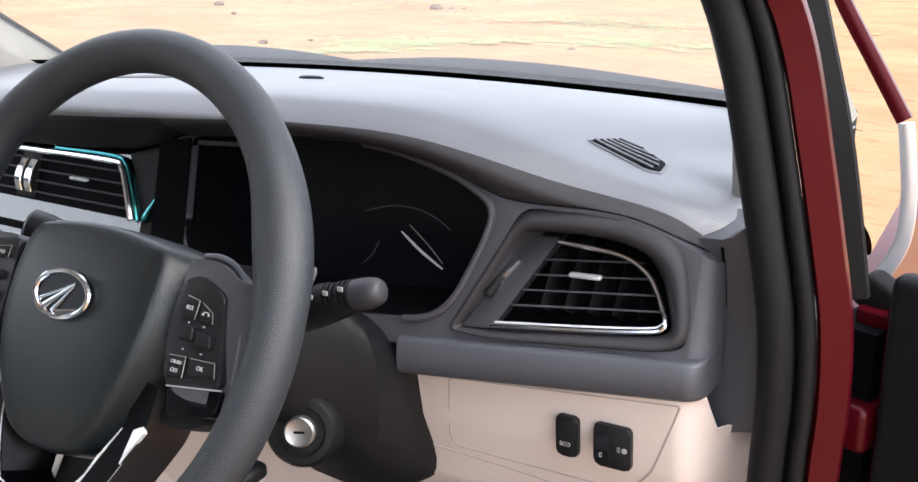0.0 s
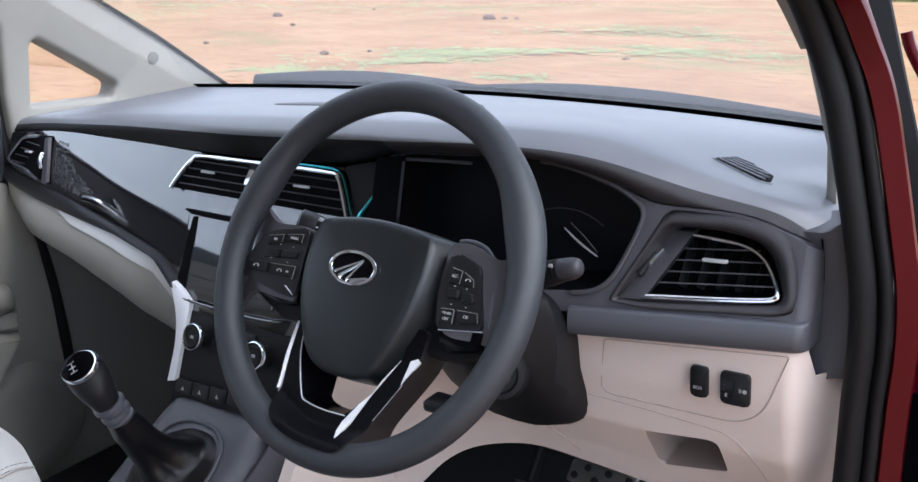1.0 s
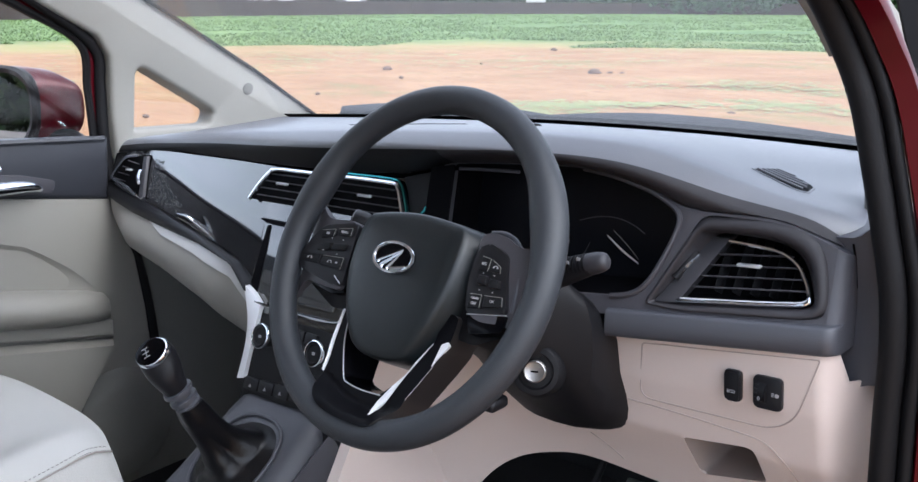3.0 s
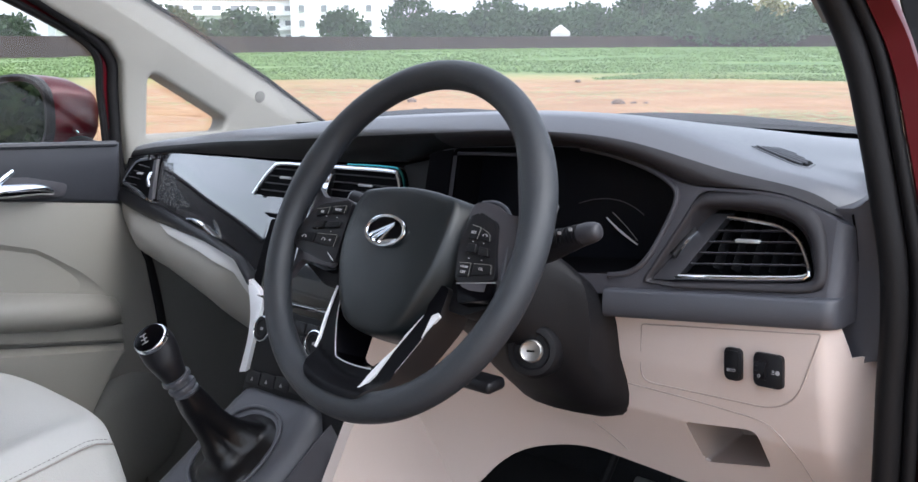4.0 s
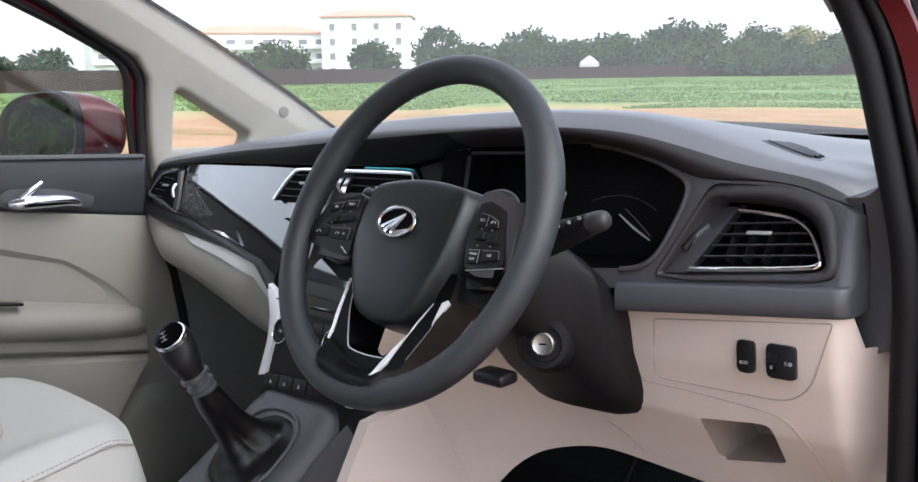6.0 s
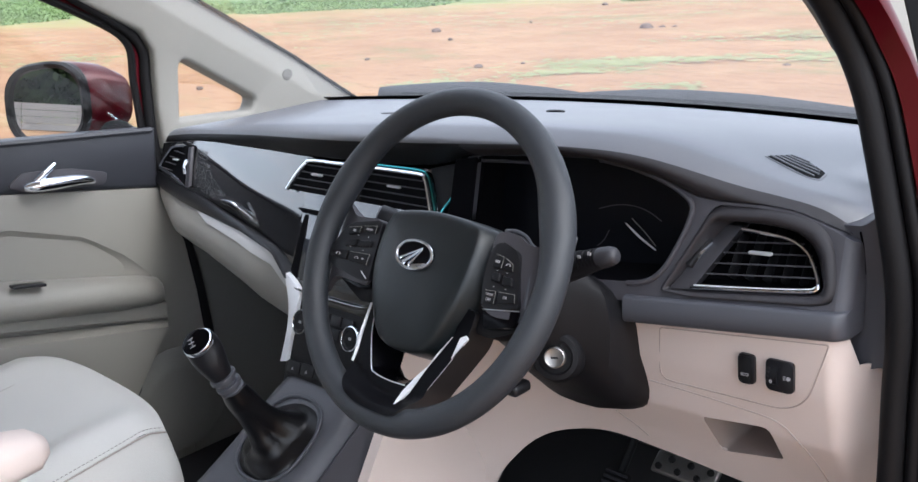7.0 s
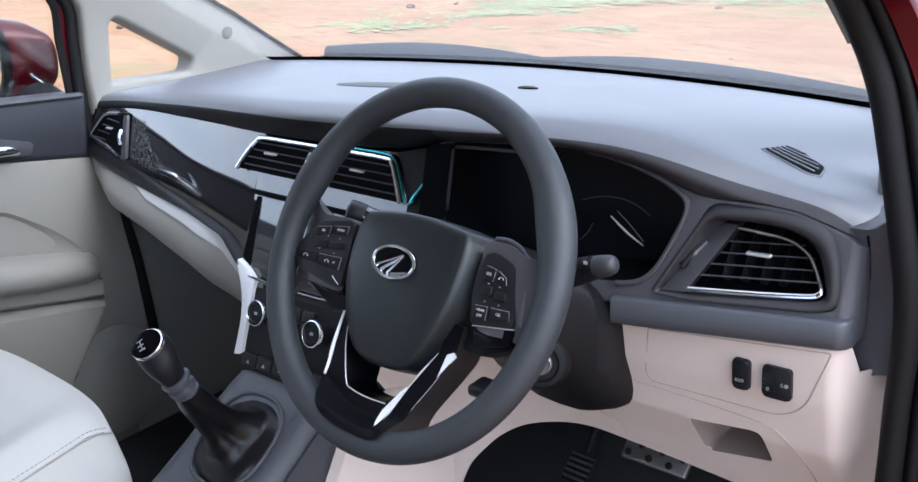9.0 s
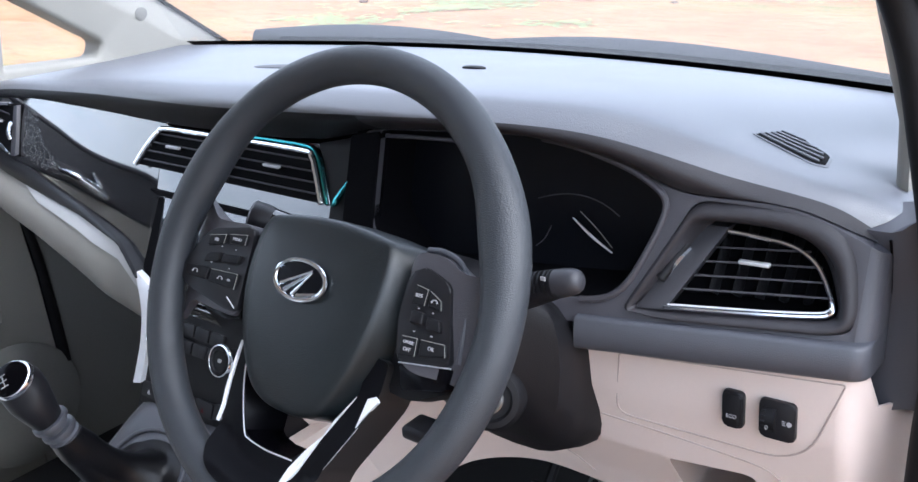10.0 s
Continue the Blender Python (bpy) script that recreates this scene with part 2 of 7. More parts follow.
def sheet(loops, surf, depth, push=(0, 1, 0), bevel=0.0, bm=None):
    """A plate with holes: loops of (x, z), the outer first, laid on y = surf(x, z), thickened by depth along push."""
    bm = bm or bmesh.new()
    edges = []
    for loop in loops:
        vs = [bm.verts.new((x, surf(x, z), z)) for x, z in loop]
        edges += [bm.edges.new((vs[i], vs[(i + 1) % len(vs)])) for i in range(len(vs))]
    rim = list(edges)
    fs = [g for g in bmesh.ops.triangle_fill(bm, use_beauty=True, use_dissolve=False, edges=edges)["geom"] if isinstance(g, bmesh.types.BMFace)]
    if depth:
        ex = bmesh.ops.extrude_face_region(bm, geom=fs, use_keep_orig=True)
        bmesh.ops.translate(bm, verts=[g for g in ex["geom"] if isinstance(g, bmesh.types.BMVert)], vec=Vector(push) * depth)
    if bevel:
        rim = [e for e in rim if e.is_valid]
        bmesh.ops.bevel(bm, geom=rim, offset=bevel, segments=3, profile=0.5, affect="EDGES", clamp_overlap=True)
    return bm


def within(x, z, loop):
    """Whether a point lies within a closed outline."""
    odd = False
    for i in range(len(loop)):
        (ax, az), (bx, bz) = loop[i], loop[i - 1]
        if (az > z) != (bz > z) and x < (bx - ax) * (z - az) / (bz - az) + ax:
            odd = not odd
    return odd


def fine_loop(poly, step=0.008):
    """More points along a closed outline."""
    out = []
    for i, a in enumerate(poly):
        b = poly[(i + 1) % len(poly)]
        n = max(1, int(math.hypot(b[0] - a[0], b[1] - a[1]) / step))
        out += [(a[0] + (b[0] - a[0]) * k / n, a[1] + (b[1] - a[1]) * k / n) for k in range(n)]
    return out


def plate(poly, origin, u, v, depth, bevel=0.0, seg=3, bm=None):
    """A 2D polygon set at origin along u and v, thickened by depth towards u x v."""
    bm = bm or bmesh.new()
    o, u, v = Vector(origin), Vector(u).normalized(), Vector(v).normalized()
    n = u.cross(v).normalized()
    lo = [bm.verts.new(o + u * a + v * b) for a, b in poly]
    hi = [bm.verts.new(o + u * a + v * b + n * depth) for a, b in poly]
    m = len(poly)
    bm.faces.new(lo[::-1])
    top = bm.faces.new(hi)
    for i in range(m):
        bm.faces.new((lo[i], lo[(i + 1) % m], hi[(i + 1) % m], hi[i]))
    if bevel:
        bmesh.ops.bevel(bm, geom=list(top.edges), offset=bevel, segments=seg, profile=0.5, affect="EDGES", clamp_overlap=True)
    return bm


def block(centre, size, bevel=0.0, turn=None, seg=3, bm=None):
    """A box with rounded edges, turned by a 3x3 matrix."""
    bm = bm or bmesh.new()
    g = bmesh.ops.create_cube(bm, size=1.0)["verts"]
    m = Matrix.Translation(centre) @ (turn.to_4x4() if turn else Matrix.Identity(4)) @ Matrix.Diagonal((*size, 1))
    bmesh.ops.transform(bm, matrix=m, verts=g)
    if bevel:
        es = list({e for v in g for e in v.link_edges})
        bmesh.ops.bevel(bm, geom=es, offset=bevel, segments=seg, profile=0.5, affect="EDGES", clamp_overlap=True)
    return bm


def interp(x, xs, ys):
    return float(np.interp(x, xs, ys))


def eased(x, xs, ys):
    """A smooth curve through (xs, ys)."""
    i = int(min(max(np.searchsorted(xs, x) - 1, 0), len(xs) - 2))
    h = xs[i + 1] - xs[i]
    t = min(max((x - xs[i]) / h, 0.0), 1.0)

    def slope(k):
        if k == 0:
            return (ys[1] - ys[0]) / (xs[1] - xs[0])
        if k == len(xs) - 1:
            return (ys[-1] - ys[-2]) / (xs[-1] - xs[-2])
        return (ys[k + 1] - ys[k - 1]) / (xs[k + 1] - xs[k - 1])

    return (2 * t ** 3 - 3 * t * t + 1) * ys[i] + (t ** 3 - 2 * t * t + t) * h * slope(i) + (3 * t * t - 2 * t ** 3) * ys[i + 1] + (t ** 3 - t * t) * h * slope(i + 1)


def text_mesh(words, size, origin, u, v, depth=0.0004):
    """Lettering in the built-in font, centred at origin, written along u with v upwards."""
    c = bpy.data.curves.new("lettering", "FONT")
    c.body, c.size, c.align_x, c.align_y, c.extrude = words, size, "CENTER", "CENTER", depth
    ob = bpy.data.objects.new("lettering", c)
    me = ob.to_mesh()
    bm = bmesh.new()
    bm.from_mesh(me)
    ob.to_mesh_clear()
    bpy.data.objects.remove(ob)
    bpy.data.curves.remove(c)
    u, v = Vector(u).normalized(), Vector(v).normalized()
    m = Matrix((u, v, u.cross(v))).transposed().to_4x4()
    bmesh.ops.transform(bm, matrix=Matrix.Translation(origin) @ m, verts=bm.verts)
    return bm


# ---- the car's shell: pillars, panes, roof, floor ----
CX = (-0.72, -0.6, -0.45, -0.3, -0.15, 0.0, 0.15, 0.3, 0.4, 0.5, 0.6, 0.68, 0.735)
CY = (0.305, 0.290, 0.270, 0.248, 0.226, 0.201, 0.189, 0.193, 0.203, 0.236, 0.279, 0.302, 0.325)
CZ = (1.090, 1.104, 1.117, 1.130, 1.140, 1.150, 1.159, 1.163, 1.162, 1.149, 1.116, 1.099, 1.080)
TX = (-0.72, -0.5, -0.27, -0.1, 0.1, 0.2, 0.253, 0.42, 0.467, 0.52, 0.56, 0.65, 0.70, 0.735)
TY = (0.290, 0.267, 0.241, 0.221, 0.225, 0.222, 0.221, 0.252, 0.258, 0.263, 0.266, 0.280, 0.292, 0.312)
TZ = (1.072, 1.094, 1.101, 1.105, 1.108, 1.120, 1.134, 1.138, 1.130, 1.115, 1.102, 1.0965, 1.078, 1.060)


def glass_y(x):
    """Where the windscreen meets the dashboard."""
    return 0.815 - 0.13 * (x / 0.69) ** 2


def pad_top(x, v):
    """The upper side of the dashboard: v = 0 at the windscreen, 1 at the front edge."""
    yb, yc, zc = glass_y(x), eased(x, CX, CY), eased(x, CX, CZ)
    s = 1 - (1 - v) ** 1.7
    rise = eased(x, (-0.72, -0.3, 0.0, 0.2, 0.4, 0.5, 0.55, 0.6, 0.65, 0.735), (0.004, 0.008, 0.013, 0.014, 0.017, 0.019, 0.018, 0.014, 0.008, 0.004))
    hump = 0.94 * rise * max(0.0, v) ** 4 * max(0.0, 1 - v) ** 0.34 / 0.302
    return Vector((x, yb + (yc - yb) * v, 1.098 + (zc - 1.098) * s + hump))


def screen_point(x, s):
    """The windscreen's inner side: s metres up along the slope."""
    lean = Vector((0, -0.852, 0.523))
    p = Vector((x * (1 - 0.06 * s), glass_y(x) + 0.012, 1.10)) + lean * s
    return p


body = thing("car_body", (0, 0.3, 0.2), "dark red car body with light pillar trim, parked on bare earth", "car body")
part("windscreen", grid(lambda u, v: screen_point(-0.70 + 1.40 * u, 0.95 * v), 24, 8), M_SCREEN_GLASS, body, "raked windscreen with a painted haze").visible_shadow = False


def strip_along(pts, half, thick, side):
    """A flat rounded strip along pts, side is the direction across it."""
    rings = []
    sd = Vector(side).normalized()
    for i, p in enumerate(pts):
        d = (Vector(pts[min(i + 1, len(pts) - 1)]) - Vector(pts[max(i - 1, 0)])).normalized()
        a = (sd - d * sd.dot(d)).normalized()
        n = d.cross(a)
        h = half(i / (len(pts) - 1)) if callable(half) else half
        rings.append([Vector(p) + a * h * ca + n * thick * sa for ca, sa in ((-1, -0.4), (-0.9, 0.6), (-0.5, 1), (0.5, 1), (0.9, 0.6), (1, -0.4), (0.8, -1), (-0.8, -1))])
    return loft(rings)


def pillar_trim(side):
    """The raked windscreen pillar with the upright post behind its small fixed window."""
    s = side
    bm = bmesh.new()
    surf = lambda y, z: s * (0.705 - (0.004 if s > 0 else 0) - 0.16 * max(0.0, z - 1.12))
    rear = 0.0 if s < 0 else 0.040
    low = 0.0 if s < 0 else 0.045
    outer = [(0.80, 1.085), (0.62, 1.21), (0.40, 1.345), (0.1, 1.515), (-0.1, 1.60), (-0.16, 1.55), (0.155 + rear, 1.362 + 0.3 * rear), (0.262 + rear, 1.300), (0.285 + rear, 1.26), (0.283 + rear + low, 1.15), (0.283 + rear + low, 1.06), (0.60, 1.06)]
    hole = rounded([(0.330 + rear + low, 1.113), (0.505, 1.103), (0.517, 1.130), (0.353 + rear, 1.236 - 0.6 * rear), (0.338 + rear, 1.225 - 0.6 * rear)], [0.004, 0.012, 0.012, 0.02, 0.01])
    edges = []
    for loop in (outer, hole):
        vs = [bm.verts.new((surf(y, z), y, z)) for y, z in loop]
        edges += [bm.edges.new((vs[i], vs[(i + 1) % len(vs)])) for i in range(len(vs))]
    fs = [g for g in bmesh.ops.triangle_fill(bm, use_beauty=True, edges=edges)["geom"] if isinstance(g, bmesh.types.BMFace)]
    ex = bmesh.ops.extrude_face_region(bm, geom=fs, use_keep_orig=True)
    bmesh.ops.translate(bm, verts=[g for g in ex["geom"] if isinstance(g, bmesh.types.BMVert)], vec=(s * (0.055 if s < 0 else 0.012), 0, 0))
    bmesh.ops.bevel(bm, geom=[e for e in edges if e.is_valid], offset=0.009, segments=3, profile=0.5, affect="EDGES", clamp_overlap=True)
    return bm


left_pillar = part("pillar_trim", pillar_trim(-1), M_PILLAR, body, "light grey moulded windscreen pillar")
part("airbag_mark", lathe([(0.013, -0.004), (0.013, 0.0004), (0.012, 0.0008)], (-0.6950, 0.600, 1.1686), (1, 0, -0.16), 24), M_MARK, left_pillar, "round embossed mark")
part("pillar_trim", pillar_trim(1), M_PILLAR, body, "light grey moulded windscreen pillar")
QUARTER = [(0.320, 1.100), (0.520, 1.095), (0.525, 1.135), (0.350, 1.250), (0.325, 1.235)]
for s in (-1, 1):
    qx = s * 0.748
    part("quarter_window", plate([(y, z) for y, z in QUARTER], (qx, 0, 0), (0, 1, 0), (0, 0, 1), 0.004), M_GLASS, body, "small fixed triangular window").visible_shadow = False
    if s < 0:
        part("quarter_gasket", tube(smooth_path([(s * 0.742, y, z) for y, z in QUARTER], 4, True), 0.006, 8, True, up=(1, 0, 0)), M_RUBBER, body)
    # black line where the pane meets the pillar
    part("windscreen_edge", tube([(s * (0.702 - 0.16 * max(0.0, z - 1.12)), y - 0.002, z - 0.003) for y, z in ((0.80, 1.085), (0.71, 1.148), (0.62, 1.21), (0.51, 1.278), (0.40, 1.345), (0.25, 1.43), (0.1, 1.515))], 0.0042, 8, up=(1, 0, 0)), M_BLACK, body, "black ceramic edge of the windscreen")
# roof and the closed far side of the cabin
part("roof_lining", grid(lambda u, v: Vector((-0.68 + 1.36 * u, 0.02 - 2.2 * v, 1.60 + 0.03 * math.sin(math.pi * u))), 10, 6, 0.02), M_HEADLINER, body)
part("roof_skin", grid(lambda u, v: Vector((-0.72 + 1.44 * u, 0.06 - 2.3 * v, 1.65 + 0.04 * math.sin(math.pi * u))), 10, 6, 0.003), M_RED, body)
part("firewall", block((0, 0.86, 0.72), (1.40, 0.03, 0.72), 0.005), M_CARPET, body, "black insulated bulkhead")
for s in (-1, 1):
    y0 = 0.245 if s < 0 else 0.36
    part("footwell_side", loft([[Vector((x, y, z)) for y, z in ((y0, 0.36), (y0, 1.03), (0.40, 1.03), (0.50, 0.95), (0.86, 0.90), (0.86, 0.36))] for x in (s * 0.724, s * 0.745)]), M_KICK, body, "dark grey footwell side")
part("door_gap_cover", block((-0.738, 0.20, 0.73), (0.008, 0.50, 0.74), 0.002), M_KICK, body, "dark trim below the door post")
part("floor_pan", block((0, -0.55, 0.36), (1.44, 2.80, 0.04), 0.006), M_CARPET, body, "black carpeted car floor")
# Rear sides and posts lie out of view, added to keep light out.
for s in (-1, 1):
    part("rear_side", block((s * 0.735, -1.42, 0.76), (0.05, 1.06, 0.72), 0.01), M_CREAM, body, "unseen rear side trim, added to block light")
    part("rear_post", loft([[Vector((s * x, y, z)) for x, y in ((xx - 0.03, -0.90), (xx + 0.02, -0.90), (xx + 0.02, -1.02), (xx - 0.03, -1.02))] for xx, z in ((0.735, 0.40), (0.735, 1.12), (0.65, 1.60))]), M_PILLAR, body, "unseen centre post, added to block light")
part("rear_wall", block((0, -1.95, 0.95), (1.40, 0.03, 1.2), 0.005), M_HEADLINER, body)
part("sill", block((0.74, -0.6, 0.42), (0.10, 2.0, 0.14), 0.02), M_RED, body)

# outer skin: bonnet, nose, wings, rear sides and roof edge
def bonnet(u, v):
    w = 0.70 - 0.10 * v ** 2
    x = -w + 2 * w * u
    return Vector((x, 0.94 + 0.75 * v - 0.10 * (2 * u - 1) ** 2 * v, 0.995 - 0.30 * v - 0.03 * v ** 3 - 0.07 * (2 * u - 1) ** 2))


part("bonnet", grid(bonnet, 24, 14, 0.01), M_RED, body, "dark red bonnet")
part("nose", grid(lambda u, v: Vector((-0.62 + 1.24 * u, bonnet(u, 1.0).y + 0.10 * math.sin(math.pi * v) - 0.02 * v, bonnet(u, 1.0).z - 0.46 * v)), 20, 10, 0.02), M_RED, body, "rounded dark red nose")
for s in (-1, 1):
    part("wing", loft([[Vector((s * (x - 0.10 * max(0.0, y - 1.1)), y, z)) for y, z in ((0.42, 0.40), (0.42, 0.95), (0.60, 0.97), (0.95, 0.99), (1.40, 0.94), (1.66, 0.80), (1.66, 0.45), (1.58, 0.42), (1.50, 0.62), (1.30, 0.70), (1.10, 0.62), (1.02, 0.42))] for x in (0.765, 0.79)]), M_RED, body, "dark red front wing")
    part("rear_skin", loft([[Vector((s * x, y, z)) for y, z in ((-0.92, 0.42), (-0.92, 1.12), (-1.97, 1.10), (-1.97, 0.50), (-1.90, 0.42), (-1.82, 0.60), (-1.62, 0.69), (-1.42, 0.60), (-1.34, 0.42))] for x in (0.765, 0.80)]), M_RED, body, "dark red rear side")
    part("rear_glass", loft([[Vector((s * (0.755 - 0.19 * max(0.0, z - 1.12)) + d, y, z)) for y, z in ((-1.04, 1.13), (-1.04, 1.56), (-1.90, 1.53), (-1.93, 1.13))] for d in (0, 0.004)]), M_GLASS, body, "rear side window").visible_shadow = False
part("tail", grid(lambda u, v: Vector((-0.78 + 1.56 * u, -1.98 - 0.05 * math.sin(math.pi * v), 0.45 + 0.70 * v)), 12, 8, 0.02), M_RED, body, "dark red tailgate")

M_TYRE = material("black_tyre_rubber", (0.016, 0.016, 0.017), 0.85, vary=0.2, scale=60)
for s in (-1, 1):
    for wy in (1.30, -1.62):
        wx = s * 0.70
        wl = part("wheel", lathe([(0.20, -0.09), (0.305, -0.10), (0.325, -0.07), (0.33, 0.0), (0.325, 0.07), (0.305, 0.10), (0.20, 0.09)], (wx, wy, 0.335), (s, 0, 0), 40), M_TYRE, body, "black tyre on an alloy rim")
        part("wheel_rim", lathe([(0.20, 0.06), (0.19, 0.085), (0.17, 0.06), (0.05, 0.07), (0.03, 0.085), (0.0, 0.085)], (wx, wy, 0.335), (s, 0, 0), 30), M_SATIN, wl, "silver alloy rim")

# right-hand door opening: post, seals, painted flange
POST = [(0.712, 0.280, 0.40), (0.742, 0.283, 0.60), (0.750, 0.281, 0.80), (0.7515, 0.280, 0.92), (0.7535, 0.279, 0.98), (0.7500, 0.279, 1.04), (0.7390, 0.279, 1.10), (0.7265, 0.279, 1.16), (0.7130, 0.277, 1.22), (0.697, 0.266, 1.27), (0.681, 0.222, 1.330), (0.661, 0.08, 1.43), (0.637, -0.16, 1.54), (0.62, -0.51, 1.585)]


def along_post(dx, dy, dz=0.0, n=6):
    return smooth_path([(x + dx, y + dy, z + dz) for x, y, z in POST], n)


part("inner_seal", tube(along_post(0.0125, 0.0), 0.0125, 14, flat=1.0, up=(0, 1, 0)), M_RUBBER, body, "soft black door seal")
part("seal_carrier", tube(along_post(0.026, 0.012), 0.010, 10, up=(0, 1, 0)), M_BLACK, body)
part("outer_seal", tube(along_post(0.0325, 0.004), 0.0064, 12, up=(0, 1, 0)), M_RUBBER, body, "black rubber door seal")
part("post_trim", strip_along([q for q in along_post(-0.006, 0.020) if q.z > 1.26], lambda t: 0.004 + 0.012 * min(1, t * 2.5), 0.006, (1, -0.4, 0)), M_PILLAR, body, "light grey trim beside the seal")
part("door_flange", strip_along(along_post(0.0490, 0.013), 0.0115, 0.010, (1, 0.25, 0)), M_RED, body, "painted dark red door opening edge")

# left door seal against its post
part("left_door_seal", tube(smooth_path([(-0.715, 0.318, 0.50), (-0.715, 0.318, 0.60), (-0.715, 0.310, 0.78), (-0.716, 0.290, 0.92), (-0.718, 0.272, 1.02), (-0.720, 0.268, 1.10), (-0.715, 0.272, 1.20), (-0.705, 0.268, 1.272), (-0.69, 0.20, 1.335), (-0.665, 0.05, 1.425), (-0.64, -0.2, 1.53)], 6), 0.011, 10, up=(0, 1, 0)), M_RUBBER, body, "black rubber door seal")

part("screen_band", grid(lambda u, v: screen_point(-0.69 + 1.38 * u, -0.02 + 0.030 * v) + Vector((0, -0.003, 0.0)), 24, 2), M_BLACK, body, "black band along the foot of the windscreen")
# cowl and wipers beyond the windscreen
part("cowl", grid(lambda u, v: Vector((-0.72 + 1.44 * u, glass_y(-0.72 + 1.44 * u) + 0.015 + 0.13 * v, 1.093 - 0.03 * v)), 24, 3, 0.01), M_SHROUD, body, "black plastic scuttle panel")
M_WIPER = material("faded_black_plastic", (0.022, 0.025, 0.031), 0.45, vary=0.1, rough_vary=0.05)


def wiper(pts, label):
    w = thing("windscreen_wiper", pts[0], label, "wiper", "windscreen wipers")
    part("arm", strip_along(smooth_path(pts, 8), lambda t: 0.016 + 0.010 * math.sin(math.pi * t), 0.008, (0, 0.5, 0.85)), M_WIPER, w)
    part("blade", tube(smooth_path([(x, y - 0.006, z - 0.016) for x, y, z in pts], 8), 0.006, 8), M_RUBBER, w, "black rubber blade")
    return w


wiper([(-0.62, 0.80, 1.098), (-0.40, 0.835, 1.103), (-0.20, 0.855, 1.097), (0.0, 0.862, 1.084)], "grey-black windscreen wiper resting at the foot of the glass")
wiper([(-0.13, 0.862, 1.088), (0.08, 0.862, 1.097), (0.25, 0.85, 1.096), (0.42, 0.825, 1.092), (0.62, 0.780, 1.086)], "long grey-black windscreen wiper resting at the foot of the glass")

# ---- dashboard ----
dash = thing("dashboard", (0, 0.45, 0.75), "grey moulded dashboard with gloss black inlay and beige lower panels", "dashboard")


def lip(u, v, x0=-0.72, x1=0.735):
    """The rounded front edge, curling under towards the panels below."""
    x = x0 + (x1 - x0) * u
    c = pad_top(x, 1.0)
    e = Vector((x, eased(x, TX, TY), eased(x, TX, TZ)))
    ctrl = Vector((x, c.y - 0.014, c.z - 0.010))
    return c * (1 - v) ** 2 + ctrl * 2 * v * (1 - v) + e * v * v


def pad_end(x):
    """Where the grey pad meets the lip, whose shade is in its colour."""
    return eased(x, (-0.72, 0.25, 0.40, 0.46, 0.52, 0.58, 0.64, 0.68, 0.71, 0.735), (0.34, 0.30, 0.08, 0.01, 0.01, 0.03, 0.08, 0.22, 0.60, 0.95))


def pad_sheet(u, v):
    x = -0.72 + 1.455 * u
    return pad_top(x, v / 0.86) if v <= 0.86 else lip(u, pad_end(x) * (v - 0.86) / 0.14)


def lip_sheet(x0, x1):
    def at_lip(u, v):
        a = pad_end(x0 + (x1 - x0) * u)
        return lip(u, a + (1 - a) * v, x0, x1)
    return at_lip


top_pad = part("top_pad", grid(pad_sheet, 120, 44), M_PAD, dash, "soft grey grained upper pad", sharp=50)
# Lip and brow get darker colours in place of the shade under the pad.
part("front_lip", grid(lip_sheet(-0.72, 0.262), 70, 10), M_SHROUD, dash, "front lip, black with the shade of the overhang in its colour")
part("instrument_brow", grid(lip_sheet(0.262, 0.735), 70, 12), M_HOOD, dash, "brow above the instruments, its shade put in as charcoal")


def FS(x, z):
    return 0.225 + 0.18 * (x - 0.5) + 0.30 * (z - 1.0)


def LP(x, z):
    return 0.205 - 0.125 * (x + 0.157) + 0.42 * (z - 1.05)


def ST(x, z):
    return 0.105 + 0.42 * (z - 0.80)


M_ENDCAP = material("grey_end_plastic", (0.068, 0.068, 0.079), 0.46, vary=0.08, bump=0.3, bump_scale=900, scale=500, rough_vary=0.05)
M_LENS = material("dark_instrument_lens", (0.0035, 0.004, 0.006), 0.28, vary=0.1, spec=0.16)
# driver's side: fascia with the instrument opening and the air vent
CLUSTER = rounded([(0.258, 1.134), (0.421, 1.138), (0.467, 1.131), (0.519, 1.115), (0.551, 1.095), (0.546, 1.069), (0.526, 1.020), (0.505, 1.004), (0.42, 1.000), (0.30, 1.000), (0.260, 1.040)], [0.01, 0.02, 0.02, 0.02, 0.014, 0.02, 0.02, 0.02, 0.02, 0.02, 0.02], 4)
RING = rounded([(0.572, 1.096), (0.650, 1.094), (0.693, 1.075), (0.707, 1.010), (0.695, 1.003), (0.560, 0.998), (0.527, 1.001)], [0.012, 0.05, 0.03, 0.012, 0.02, 0.01, 0.008], 5)
BEAD_OUT = rounded([(0.5715, 1.0940), (0.6520, 1.0965), (0.6990, 1.0790), (0.7100, 1.0150), (0.6960, 1.0020), (0.5600, 0.9945), (0.5225, 1.0000)], [0.012, 0.050, 0.040, 0.020, 0.020, 0.020, 0.006], 5)
